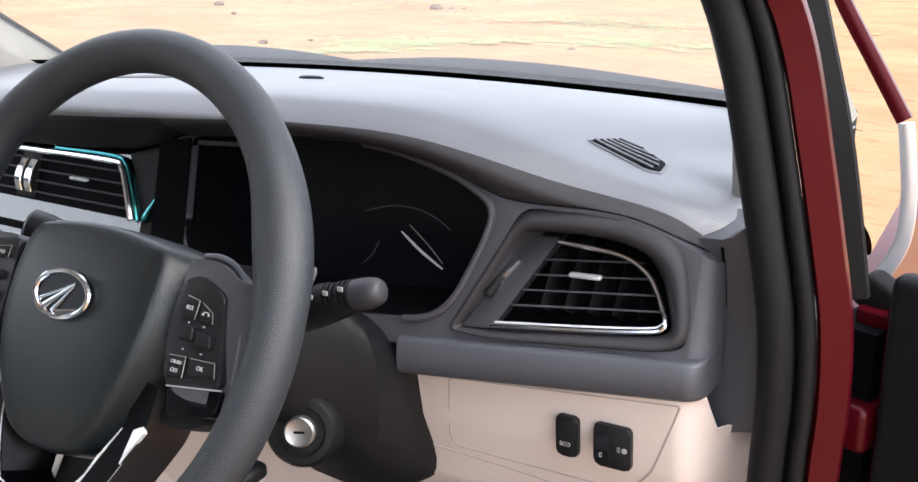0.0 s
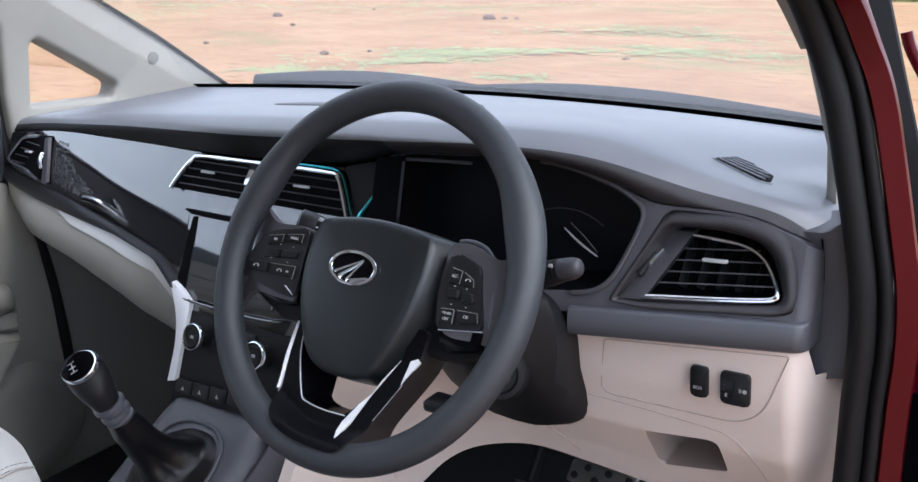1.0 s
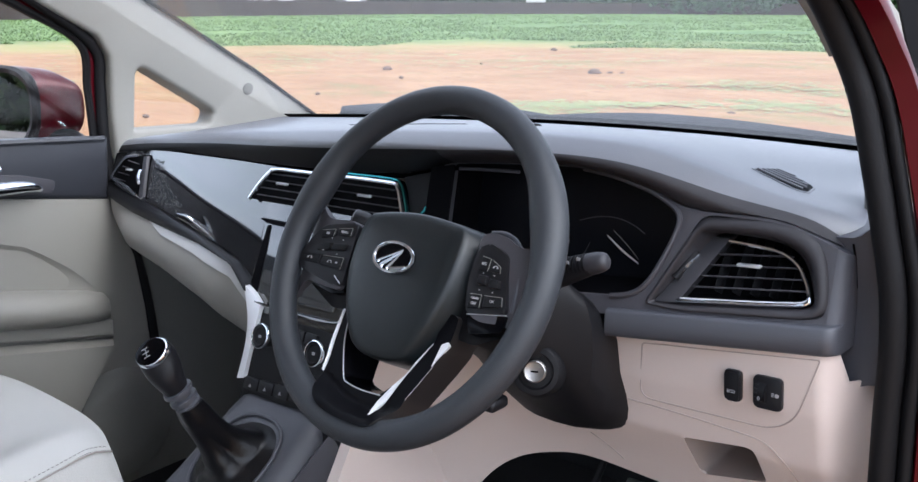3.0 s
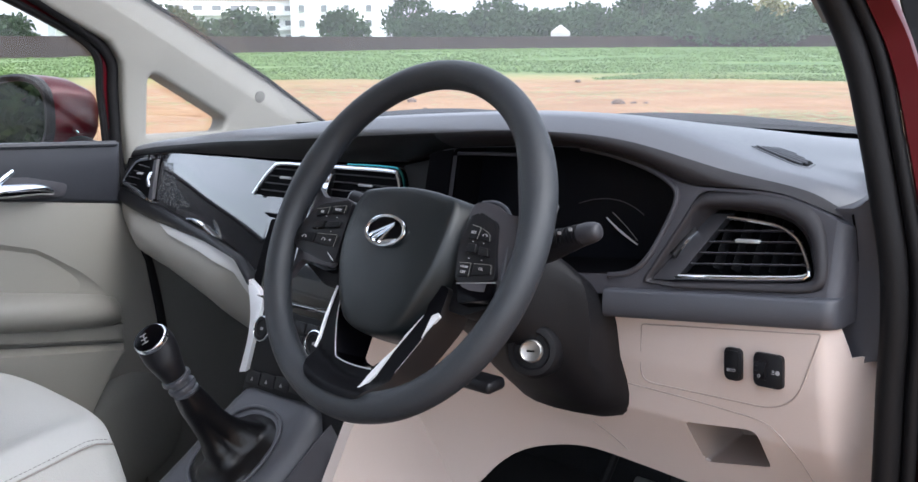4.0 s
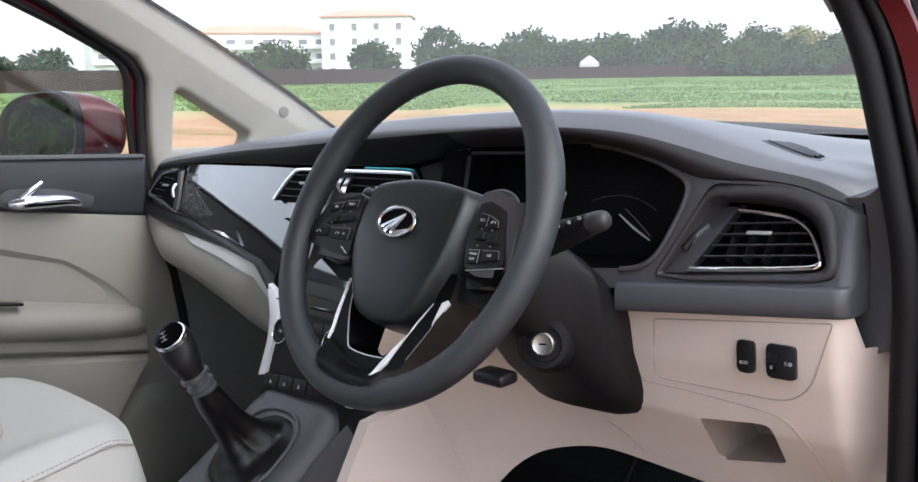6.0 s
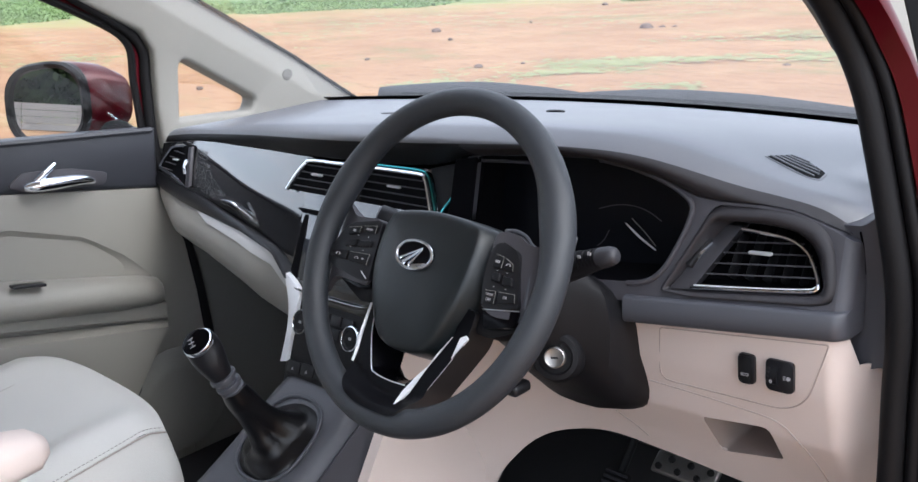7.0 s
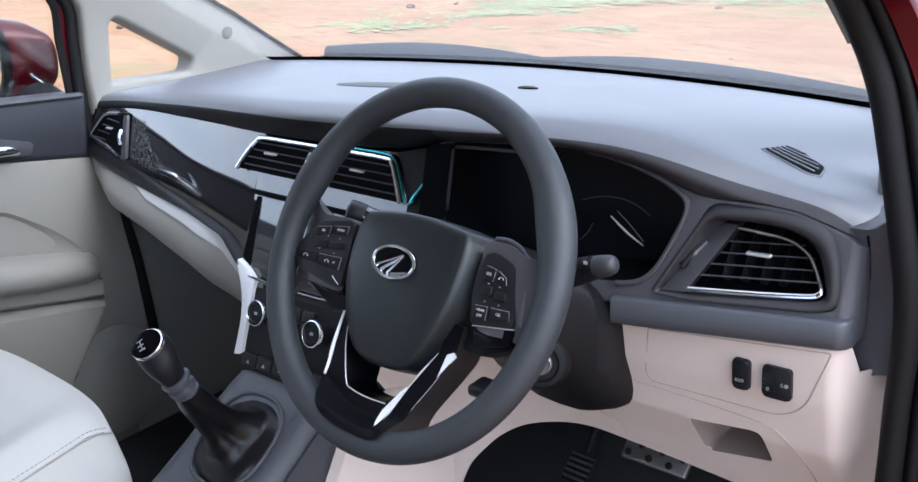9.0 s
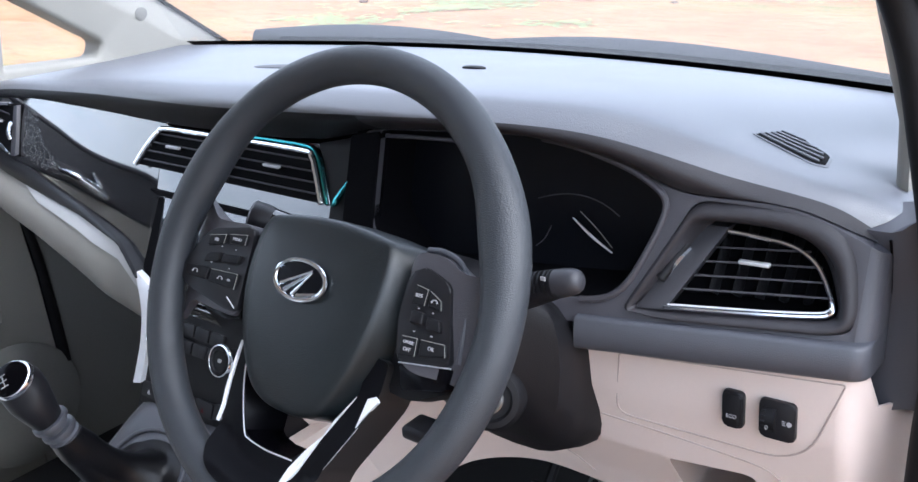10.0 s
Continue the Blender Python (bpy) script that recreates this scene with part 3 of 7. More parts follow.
BEAD_IN = rounded([(0.5735, 1.0790), (0.6450, 1.0800), (0.6830, 1.0620), (0.6945, 1.0190), (0.6880, 1.0120), (0.5600, 1.0030), (0.5330, 1.0028)], [0.010, 0.045, 0.030, 0.012, 0.012, 0.010, 0.003], 5)
top_line = [(x, eased(x, TX, TZ) - 0.0015) for x in np.linspace(0.708, 0.246, 40)]
fascia_out = top_line + [(0.246, 0.99), (0.30, 0.975), (0.485, 0.983), (0.60, 0.990), (0.708, 0.997)]
# Two black sheets added to keep the fascia's lit left edge dark.
part("dark_infill", sheet([[(0.2245, 1.128), (0.262, 1.136), (0.262, 0.985), (0.2245, 0.985)]], lambda x, z: FS(x, z) + 0.013, 0.004), M_BLACK, dash, "black sheet added to darken the space beside the instruments")
part("darkening_strip", sheet([rounded([(0.232, 1.128), (0.264, 1.133), (0.266, 1.04), (0.29, 0.995), (0.232, 0.985)], 0.003, 2)], lambda x, z: FS(x, z) - 0.0055, 0.003), M_BLACK, dash, "black strip added to darken the left edge of the fascia")
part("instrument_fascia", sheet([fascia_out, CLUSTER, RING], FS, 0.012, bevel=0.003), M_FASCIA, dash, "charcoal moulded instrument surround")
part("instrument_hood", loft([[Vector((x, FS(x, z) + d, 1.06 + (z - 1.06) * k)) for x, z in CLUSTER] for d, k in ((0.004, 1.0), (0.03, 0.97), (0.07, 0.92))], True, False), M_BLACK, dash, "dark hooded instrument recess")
glass_in = sheet([[(x, 1.06 + (z - 1.06) * 0.93) for x, z in CLUSTER]], lambda x, z: FS(x, z) + 0.062, 0.004)
cluster = part("instrument_panel", glass_in, M_LENS, dash, "unlit glossy black instrument panel")
gu, gv = Vector((1, 0.18, 0)).normalized(), Vector((0, 0.30, 1)).normalized()
def on_lens(x, z):
    return Vector((x, FS(x, z) + 0.0570, z))


# Two pale rods draw the reflection streaks on the lens.
part("lens_streak", tube(smooth_path([on_lens(x, z) for x, z in ((0.4393, 1.0518), (0.4597, 1.0368), (0.4816, 1.0240))], 5), lambda t: 0.0007 + 0.0007 * math.sin(math.pi * t), 6), M_SATIN, cluster, "pale streak drawn as a reflection on the lens")
part("lens_streak_line", tube(smooth_path([on_lens(x, z) for x, z in ((0.4460, 1.0580), (0.4640, 1.0440), (0.4810, 1.0285))], 5), 0.0005, 6), M_KICK, cluster, "thin pale line drawn as a reflection on the lens")
part("gauge_arc", tube(smooth_path([on_lens(x, z) for x, z in ((0.4021, 1.0662), (0.4200, 1.0712), (0.4381, 1.0729), (0.4560, 1.0705), (0.4722, 1.0643), (0.4840, 1.0570))], 5), 0.0006, 6), M_BROW, cluster, "dim gauge arc")
part("gauge_arc", tube(smooth_path([on_lens(x, z) for x, z in ((0.4060, 1.022), (0.4140, 1.030), (0.4190, 1.042))], 5), 0.0005, 6), M_BROW, cluster, "dim gauge arc")
part("display_brow", tube(smooth_path([Vector((x, FS(x, z) + 0.008, z)) for x, z in ((0.262, 1.1265), (0.300, 1.1270), (0.345, 1.1265))], 4), 0.0022, 8), M_BROW, dash, "dim edge over the left display")

# the recess round the side vent
def vent_surf(x, z):
    return 0.238 + 0.183 * (x - 0.561) + 0.717 * (z - 1.008)


def ring_to(loop, surf_a, loop_b, surf_b):
    return loft([[Vector((x, surf_a(x, z), z)) for x, z in loop], [Vector((x, surf_b(x, z), z)) for x, z in loop_b]], True, False)


def side_vent(sgn, surf, back, parent, tone):
    """An air vent with a chrome rim on three sides, blades, a tab, and a thumb wheel in a slanted strip; sgn mirrors it."""
    MX = lambda pts: [(sgn * x, z) for x, z in pts]
    ring = MX(BEAD_IN)
    inner = MX(rounded([(0.580, 1.0725), (0.645, 1.0690), (0.674, 1.0545), (0.6925, 1.0170), (0.6860, 1.0115), (0.560, 1.0035), (0.535, 1.0035)], [0.006, 0.04, 0.025, 0.008, 0.012, 0.006, 0.005], 5))
    inner = inner[:len(ring)]
    v = part("vent_recess", ring_to(ring, lambda x, z: surf(x, z) + 0.0035, inner, lambda x, z: back(x, z) + 0.004), tone, parent, "charcoal vent surround")
    part("vent_cavity", sheet([inner], lambda x, z: back(x, z) + 0.045, 0.003), M_BLACK, v)
    part("vent_throat", ring_to(inner, lambda x, z: back(x, z) + 0.004, inner, lambda x, z: back(x, z) + 0.045), M_BLACK, v)
    strip = MX(rounded([(0.573, 1.0680), (0.5935, 1.0685), (0.5600, 1.0045), (0.5355, 1.0035)], 0.002, 3))
    part("thumb_strip", sheet([strip], lambda x, z: back(x, z) + 0.0005, 0.02, bevel=0.0015), M_STRIP, v, "charcoal slanted strip")
    a, b = Vector((sgn * 0.5545, 0, 1.0315)), Vector((sgn * 0.5665, 0, 1.0510))
    pts = [a.lerp(b, t) for t in np.linspace(0, 1, 9)]
    part("thumb_wheel", strip_along([Vector((p.x, back(p.x, p.z) - 0.001 - 0.003 * math.sin(math.pi * i / 8), p.z)) for i, p in enumerate(pts)], 0.0030, 0.002, (1, 0.2, 0)), M_CHROME, v, "chrome thumb wheel")
    rim = [(0.5935, 1.0660), (0.6165, 1.0643), (0.6401, 1.0615), (0.6554, 1.0570), (0.6691, 1.0485), (0.6800, 1.0350), (0.6873, 1.0225), (0.6860, 1.0180), (0.6770, 1.0153), (0.6343, 1.0116), (0.5595, 1.0070)]
    path = smooth_path([(sgn * x, back(sgn * x, z) - 0.001, z) for x, z in rim], 5)
    part("vent_rim", tube(path, 0.0021, 8, up=(0, 1, 0)), M_CHROME, v, "chrome vent rim")
    path = [Vector((0.632 * sgn + (q.x - 0.632 * sgn) * 0.968, q.y + 0.0022, 1.040 + (q.z - 1.040) * 0.93)) for q in path]
    part("vent_liner", tube(path, 0.0010, 8, up=(0, 1, 0)), M_SATIN, v, "thin bright inner line")
    # A black rod is laid in as the slot's shade.
    groove = tube([Vector((p.x + sgn * 0.004, back(p.x, p.z) - 0.0014, p.z)) for p in (Vector((sgn * 0.5462, 0, 1.0270)), Vector((sgn * 0.5600, 0, 1.0545)))], 0.0045, 10)
    part("thumb_slot", groove, M_SHROUD, v, "black rod drawn as the shaded slot of the thumb wheel")
    for k in range(4):
        za, zb = 1.0195 + 0.0107 * k, 1.0262 + 0.0098 * k
        xl = 0.562 + (za - 1.006) * 0.52
        xr = interp(zb, (1.01, 1.03, 1.05, 1.068), (0.686, 0.682, 0.668, 0.640))
        pts = [Vector((sgn * (xl + (xr - xl) * t), back(sgn * (xl + (xr - xl) * t), za + (zb - za) * t) + 0.006, za + (zb - za) * t)) for t in (0, 0.33, 0.67, 1)]
        part("vent_blade", strip_along(pts, 0.0042, 0.0008, (0, 1, -0.34)), M_FASCIA, v, "thin charcoal blade")
    for k in range(6):
        x = 0.585 + 0.019 * k
        zt = interp(x, (0.56, 0.60, 0.65, 0.68), (1.03, 1.066, 1.064, 1.045))
        part("vent_vane", strip_along([Vector((sgn * x, back(sgn * x, z) + 0.034, z)) for z in (1.01, (1.01 + zt) / 2, zt)], 0.007, 0.0010, (0.25, 1, 0)), M_SHROUD, v)
    part("vent_tab", block((sgn * 0.6205, back(sgn * 0.6205, 1.0448) + 0.001, 1.0448), (0.0265, 0.006, 0.0034), 0.0012, Matrix.Rotation(radians(-3), 3, "Y")), M_SATIN, v, "satin silver vent tab")
    return v


side_vent(1, FS, vent_surf, dash, M_STRIP)
def vent_bead(k, d):
    """One line of the rounded bead round the vent: k runs from its outer to its inner foot."""
    return [Vector((a + (c - a) * k, FS(a + (c - a) * k, b + (e - b) * k) + d, b + (e - b) * k)) for (a, b), (c, e) in zip(BEAD_OUT, BEAD_IN)]


part("vent_bead", loft([vent_bead(k, d) for k, d in ((0.0, 0.004), (0.10, -0.0005), (0.25, -0.0034), (0.45, -0.0048), (0.65, -0.0040), (0.85, -0.0008), (1.0, 0.004))], True, False), M_HOOD, dash, "rounded charcoal bead round the vent", sharp=70)
part("instrument_lip", tube([Vector((x, FS(x, z) - 0.001, z)) for x, z in CLUSTER if x > 0.43 and z > 1.002], 0.0032, 8, up=(0, 1, 0)), M_FASCIA, dash, "rounded lip of the instrument opening")

# padded ledge below the vent, and the dash end, where all faces turn forward
def turn_in(x):
    t = x - 0.708
    return 0.8 * (t + math.sqrt(t * t + 0.003 ** 2)) - 0.8 * (-0.05 + math.sqrt(0.05 ** 2 + 0.003 ** 2))


END_R = 0.013


def corner(x):
    """How far the end has turned forward at x: a rounded corner."""
    t = min(1.0, max(0.0, (x - 0.708) / END_R))
    return END_R * (1 - math.sqrt(max(0.0, 1 - t * t)))


def ledge_ring(x):
    t = (x - 0.485) / 0.25
    zb, zt = 0.957 + 0.014 * t, 0.990 + 0.012 * t
    y = FS(min(x, 0.7205), 0.985) + (0.06 if x > 0.7212 else corner(x))
    return [Vector((x, y + dy, zb + (zt - zb) * k)) for dy, k in ((0.03, 1.0), (0.000, 1.0), (-0.004, 0.97), (-0.0062, 0.90), (-0.0078, 0.5), (-0.0078, 0.16), (-0.005, 0.05), (0.001, 0.0), (0.03, -0.02))]


part("padded_ledge", loft([ledge_ring(x) for x in (*np.linspace(0.485, 0.700, 22), *(0.708 + END_R * math.sin(math.pi / 2 * i / 9) for i in range(10)), 0.7213)]), M_CONSOLE, dash, "grey padded ledge", sharp=50)
END_X = [0.708 + END_R * math.sin(math.pi / 2 * i / 10) for i in range(11)]


def end_ring(k):
    """One level of the dashboard's end: it leaves the fascia and turns forward."""
    out = []
    for x in END_X:
        z = 0.985 + (eased(x, TX, TZ) - 0.0015 - 0.985) * k
        out.append(Vector((x, FS(x, z) + corner(x) + 0.0005, z)))
    z = 0.985 + (eased(0.722, TX, TZ) - 0.985) * k
    return out + [Vector((0.7215, 0.42, z)), Vector((0.700, 0.42, z))]


def cap_ring(k):
    """One level of the grained cap that fills the gap between the dashboard's end and the door seal."""
    z = 0.900 + (1.084 - 0.900) * k
    y = interp(z, (0.900, 0.918, 0.927, 0.985, 1.0209, 1.084), (0.352, 0.346, 0.303, 0.307, 0.309, 0.294))
    top = 0.012 * k
    return [Vector((0.690, y + 0.004, z - 0.003)), Vector((0.7195, y - 0.001, z)), Vector((0.727, y - 0.003, z + 0.3 * top)), Vector((0.740, y - 0.004, z + 0.004 + top)), Vector((0.756, y - 0.002, z + 0.006 + top)), Vector((0.760, y + 0.05, z + 0.006 + top)), Vector((0.690, y + 0.05, z + 0.004))]


part("end_cap", loft([cap_ring(k) for k in (0, 0.098, 0.147, 0.200, *np.linspace(0.25, 1, 12))]), M_ENDCAP, dash, "grey grained end cap beside the door seal", sharp=50)
# The crevice's shade is drawn with a thin black rod.
part("crevice_shade", tube(smooth_path([(0.7195, 0.292, 1.078), (0.7205, 0.300, 1.055), (0.7205, 0.305, 1.030)], 5), 0.0011, 8), M_BLACK, dash, "black rod drawn as the shaded gap beside the end cap")
part("dash_end", loft([end_ring(k) for k in np.linspace(0, 1, 10)]), M_ENDCAP, dash, "grey rounded dashboard end", sharp=60)

# small slotted demister vent on top
def on_pad(x, y, h=0.0):
    yb, yc = glass_y(x), eased(x, CX, CY)
    return pad_top(x, (y - yb) / (yc - yb)) + Vector((0, 0, h))


DEM = rounded([(0.5850, 0.3560), (0.5925, 0.4050), (0.6020, 0.4080), (0.6440, 0.3790), (0.6500, 0.3480), (0.6400, 0.3430)], [0.002, 0.005, 0.004, 0.006, 0.004, 0.004], 3)
dv = part("demister_bezel", loft([[on_pad(0.616 + (x - 0.616) * k, 0.374 + (y - 0.374) * k, h) for x, y in DEM] for k, h in ((1.08, -0.003), (1.07, 0.0006), (1.01, 0.0012), (0.98, 0.0006))], True, False), M_PAD, dash, "moulded rim of the demister vent")
# The slots' shade is a flat black plate under the slats.
part("demister_well", loft([[on_pad(0.616 + (x - 0.616) * k, 0.374 + (y - 0.374) * k, h) for x, y in DEM] for k, h in ((1.04, -0.002), (1.04, 0.0004), (1.0, 0.0008))]), M_BLACK, dv, "black slotted demister vent")
for k in range(5):
    t = (k + 0.7) / 5.4
    a = Vector((0.5850, 0.3560)).lerp(Vector((0.5940, 0.4060)), t)
    b = Vector((0.6420, 0.3440)).lerp(Vector((0.6040, 0.4065)), max(0.0, t - 0.02))
    b.x = min(b.x + 0.020 * math.sin(math.pi * t) * 0.8, 0.6485)
    part("demister_slat", strip_along([on_pad(a.x + (b.x - a.x) * q, a.y + (b.y - a.y) * q, 0.0020) for q in (0.02, 0.5, 0.98)], 0.0014, 0.0009, (0, 1, 0)), M_PAD, dv, "pale grey slat")
part("light_sensor", loft([[on_pad(0.212 + 0.017 * k * math.cos(a), 0.439 + 0.009 * k * math.sin(a), h) for a in np.linspace(0, 2 * math.pi, 24, endpoint=False)] for k, h in ((1.0, -0.002), (0.95, 0.002), (0.6, 0.0035))]), M_SHROUD, dash, "small black light sensor")
# Flat oval whose dark colour stands in for a recess's shaded inside.
part("upper_tray", loft([[on_pad(0.0 + 0.125 * k * math.cos(a), 0.395 + 0.036 * k * math.sin(a), h) for a in np.linspace(0, 2 * math.pi, 40, endpoint=False)] for k, h in ((1.0, -0.002), (1.0, 0.0008), (0.97, 0.0012))]), M_STRIP, dash, "flat dark oval drawn as a recess in the upper pad")

# driver's knee panel in beige, running round into the console's side
def knee_y(x, z):
    y = interp(z, (0.50, 0.62, 0.70, 0.77, 0.83, 0.90, 0.97), (0.42, 0.385, 0.355, 0.318, 0.279, 0.259, 0.249))
    y += 0.05 * (x - 0.6)
    y -= 0.10 * max(0.0, (0.40 - x) / 0.22) ** 2.2
    y += turn_in(x)
    return y


ARCH = [(0.165, 0.50), (0.185, 0.60), (0.225, 0.665), (0.27, 0.705), (0.32, 0.725), (0.38, 0.735), (0.46, 0.728), (0.55, 0.715), (0.64, 0.700), (0.715, 0.690), (0.75, 0.60)]
POCKET = rounded([(0.5457, 0.8290), (0.6328, 0.8400), (0.6340, 0.7865), (0.550, 0.766)], [0.004, 0.014, 0.004, 0.006], 4)
def nearest_on(x, z, loop):
    """The point of a closed outline that lies nearest."""
    p, best = Vector((x, z)), None
    for i in range(len(loop)):
        a, b = Vector(loop[i]), Vector(loop[i - 1])
        t = max(0.0, min(1.0, (p - a).dot(b - a) / max(1e-9, (b - a).length_squared)))
        q = a.lerp(b, t)
        if best is None or (q - p).length < (best - p).length:
            best = q
    return best


def beige_sheet():
    bm = bmesh.new()
    n, m = 90, 45
    vs = []
    for i in range(n + 1):
        x = 0.165 + 0.585 * i / n
        lo = eased(x, [p[0] for p in ARCH], [p[1] for p in ARCH])
        hi = 0.936 if x > 0.7205 else 0.9595 + 0.014 * (x - 0.485) / 0.25 if x > 0.47 else 0.930
        col = [bm.verts.new((x, knee_y(x, lo + (hi - lo) * j / m), lo + (hi - lo) * j / m)) for j in range(m + 1)]
        vs.append(col)
    for i in range(n):
        for j in range(m):
            c = sum((v.co for v in (vs[i][j], vs[i + 1][j], vs[i + 1][j + 1], vs[i][j + 1])), Vector()) / 4
            if within(c.x, c.z, POCKET):
                continue
            bm.faces.new((vs[i][j], vs[i + 1][j], vs[i + 1][j + 1], vs[i][j + 1]))
    # draw the rim of the hole onto the pocket's outline
    for v in bm.verts:
        if v.is_boundary and 0.53 < v.co.x < 0.66 and 0.755 < v.co.z < 0.853:
            q = nearest_on(v.co.x, v.co.z, POCKET)
            v.co = (q.x, knee_y(q.x, q.y), q.y)
    bmesh.ops.delete(bm, geom=[v for v in bm.verts if not v.link_faces], context="VERTS")
    ex = bmesh.ops.extrude_face_region(bm, geom=list(bm.faces), use_keep_orig=True)
    bmesh.ops.translate(bm, verts=[g for g in ex["geom"] if isinstance(g, bmesh.types.BMVert)], vec=(0, 0.005, 0))
    return bm


knee = part("knee_panel", beige_sheet(), M_BEIGE, dash, "beige lower driver's panel")
part("console_side", loft([[Vector((0.168 + k, y, z)) for y, z in ((0.26, 0.50), (0.26, 0.80), (0.12, 0.80), (0.090, 0.797), (0.048, 0.733), (0.0, 0.66), (-0.09, 0.50))] for k in (0.0, 0.018)]), M_BEIGE, dash, "beige console flank")

# removable cover with the two switches
COVER = rounded([(0.510, 0.945), (0.707, 0.966), (0.682, 0.893), (0.655, 0.872), (0.500, 0.872)], [0.004, 0.004, 0.02, 0.02, 0.016], 5)
part("cover_seam", tube([Vector((x, knee_y(x, z) - 0.0002, z)) for x, z in COVER], 0.0009, 6, True, up=(0, 1, 0)), M_SEAM, knee, "fine seam of the switch cover")
part("panel_seam", tube(smooth_path([Vector((x, knee_y(x, z) - 0.0002, z)) for x, z in ((0.476, 0.865), (0.544, 0.862), (0.599, 0.858), (0.642, 0.852), (0.664, 0.831), (0.677, 0.789), (0.690, 0.72))], 6), 0.0008, 6, up=(0, 1, 0)), M_SEAM, knee, "fine seam of the lower panel")
part("panel_seam", tube(smooth_path([Vector((x, knee_y(x, z) - 0.0002, z)) for x, z in ((0.405, 0.787), (0.425, 0.768), (0.440, 0.750))], 6), 0.0008, 6, up=(0, 1, 0)), M_SEAM, knee)
pk = part("coin_pocket", ring_to(POCKET, lambda x, z: knee_y(x, z) + 0.0005, [(0.594 + (x - 0.594) * 0.9, 0.812 + (z - 0.812) * 0.85) for x, z in POCKET], lambda x, z: knee_y(x, z) + 0.085), M_POCKET, knee, "open recessed coin pocket")
part("pocket_floor", sheet([[(0.594 + (x - 0.594) * 0.9, 0.812 + (z - 0.812) * 0.85) for x, z in POCKET]], lambda x, z: knee_y(x, z) + 0.084, 0.002), M_POCKET, pk)
sw_u, sw_v = Vector((1, 0.05, 0)).normalized(), Vector((-0.06, 0.10, 1)).normalized()
def switch(cx, cz, w, h):
    o = Vector((cx, knee_y(cx, cz) - 0.003, cz))
    return plate(rounded([(-w, -h), (w, -h), (w, h), (-w, h)], 0.005), o, sw_u, sw_v, 0.006, 0.0015), o


bm, o = switch(0.6185, 0.9195, 0.0092, 0.0168)
eco = part("eco_switch", bm, M_BUTTON, knee, "black push switch marked eco")
part("switch_rocker", plate(rounded([(-0.0078, -0.015), (0.0078, -0.015), (0.0078, 0.015), (-0.0078, 0.015)], 0.004), o + Vector((0, -0.0058, 0)), sw_u, sw_v, 0.0018, 0.0008), M_SHROUD, eco)
part("switch_lettering", text_mesh("ECO", 0.0046, o + Vector((0, -0.0082, 0)) - sw_v * 0.005, sw_u, sw_v), M_PRINT, eco, "white lettering")
bm, o = switch(0.6560, 0.9195, 0.0150, 0.0172)
lev = part("headlamp_leveller", bm, M_BUTTON, knee, "black headlamp level switch with thumb wheel")
part("leveller_wheel", tube([o + Vector((0, -0.0005, 0)) - sw_u * 0.0125, o + Vector((0, -0.0005, 0)) - sw_u * 0.001], 0.0118, 28), M_SHROUD, lev, "ribbed black thumb wheel")
for k in range(7):
    a = radians(-66 + 22 * k)
    c = o + Vector((0, -0.0005, 0)) + (sw_v * math.sin(a) + sw_u.cross(sw_v) * math.cos(a)) * 0.0118
    part("wheel_rib", tube([c - sw_u * 0.0120, c - sw_u * 0.0085], 0.0008, 6), M_BUTTON, lev)
part("leveller_digits", text_mesh("0", 0.0055, o + Vector((0, -0.0125, 0)) - sw_u * 0.006 - sw_v * 0.004, sw_u, sw_v), M_PRINT, lev)
part("lamp_sign", lathe([(0.0022, 0), (0.0022, 0.0004)], o + Vector((0, -0.0062, 0)) + sw_u * 0.0105, tuple(sw_u.cross(sw_v)), 16), M_PRINT, lev, "white lamp symbol")
for k in range(3):
    part("sign_ray", plate([(-0.0014, -0.0003), (0.0014, -0.0003), (0.0014, 0.0003), (-0.0014, 0.0003)], o + Vector((0, -0.0062, 0)) + sw_u * 0.0060 + sw_v * (0.0016 * (k - 1)), sw_u, sw_v, 0.0004), M_PRINT, lev)

# ---- passenger's side of the dashboard ----
VENT_L = rounded([(-0.690, 1.029), (-0.640, 1.072), (-0.545, 1.082), (-0.522, 1.008), (-0.556, 1.008)], [0.006, 0.012, 0.004, 0.004, 0.004], 4)
def inlay(u, v):
    """The curved gloss panel: v runs from its lower sweep up to the lip."""
    x = -0.704 + 0.594 * u
    lo = eased(x, (-0.704, -0.556, -0.461, -0.284, -0.159, -0.110), (1.019, 1.004, 0.998, 0.979, 0.960, 0.935))
    hi = eased(x, TX, TZ) - 0.001
    z = lo + (hi - lo) * v
    w = min(1.0, max(0.0, (x + 0.36) / 0.25))
    w = w * w * (3 - 2 * w)
    base = LP(x, z) + 0.13 * max(0.0, x + 0.40) ** 2
    rise = z - (0.998 - 0.12 * (x + 0.461))
    return Vector((x, base + 0.001 + (1 - w) * (0.055 * rise - 0.0034 * math.sin(math.pi * min(1.0, max(0.0, rise / 0.11)))), z))


part("gloss_inlay", grid(inlay, 90, 30), M_PIANO, dash, "mirror-like piano black inlay", sharp=60)
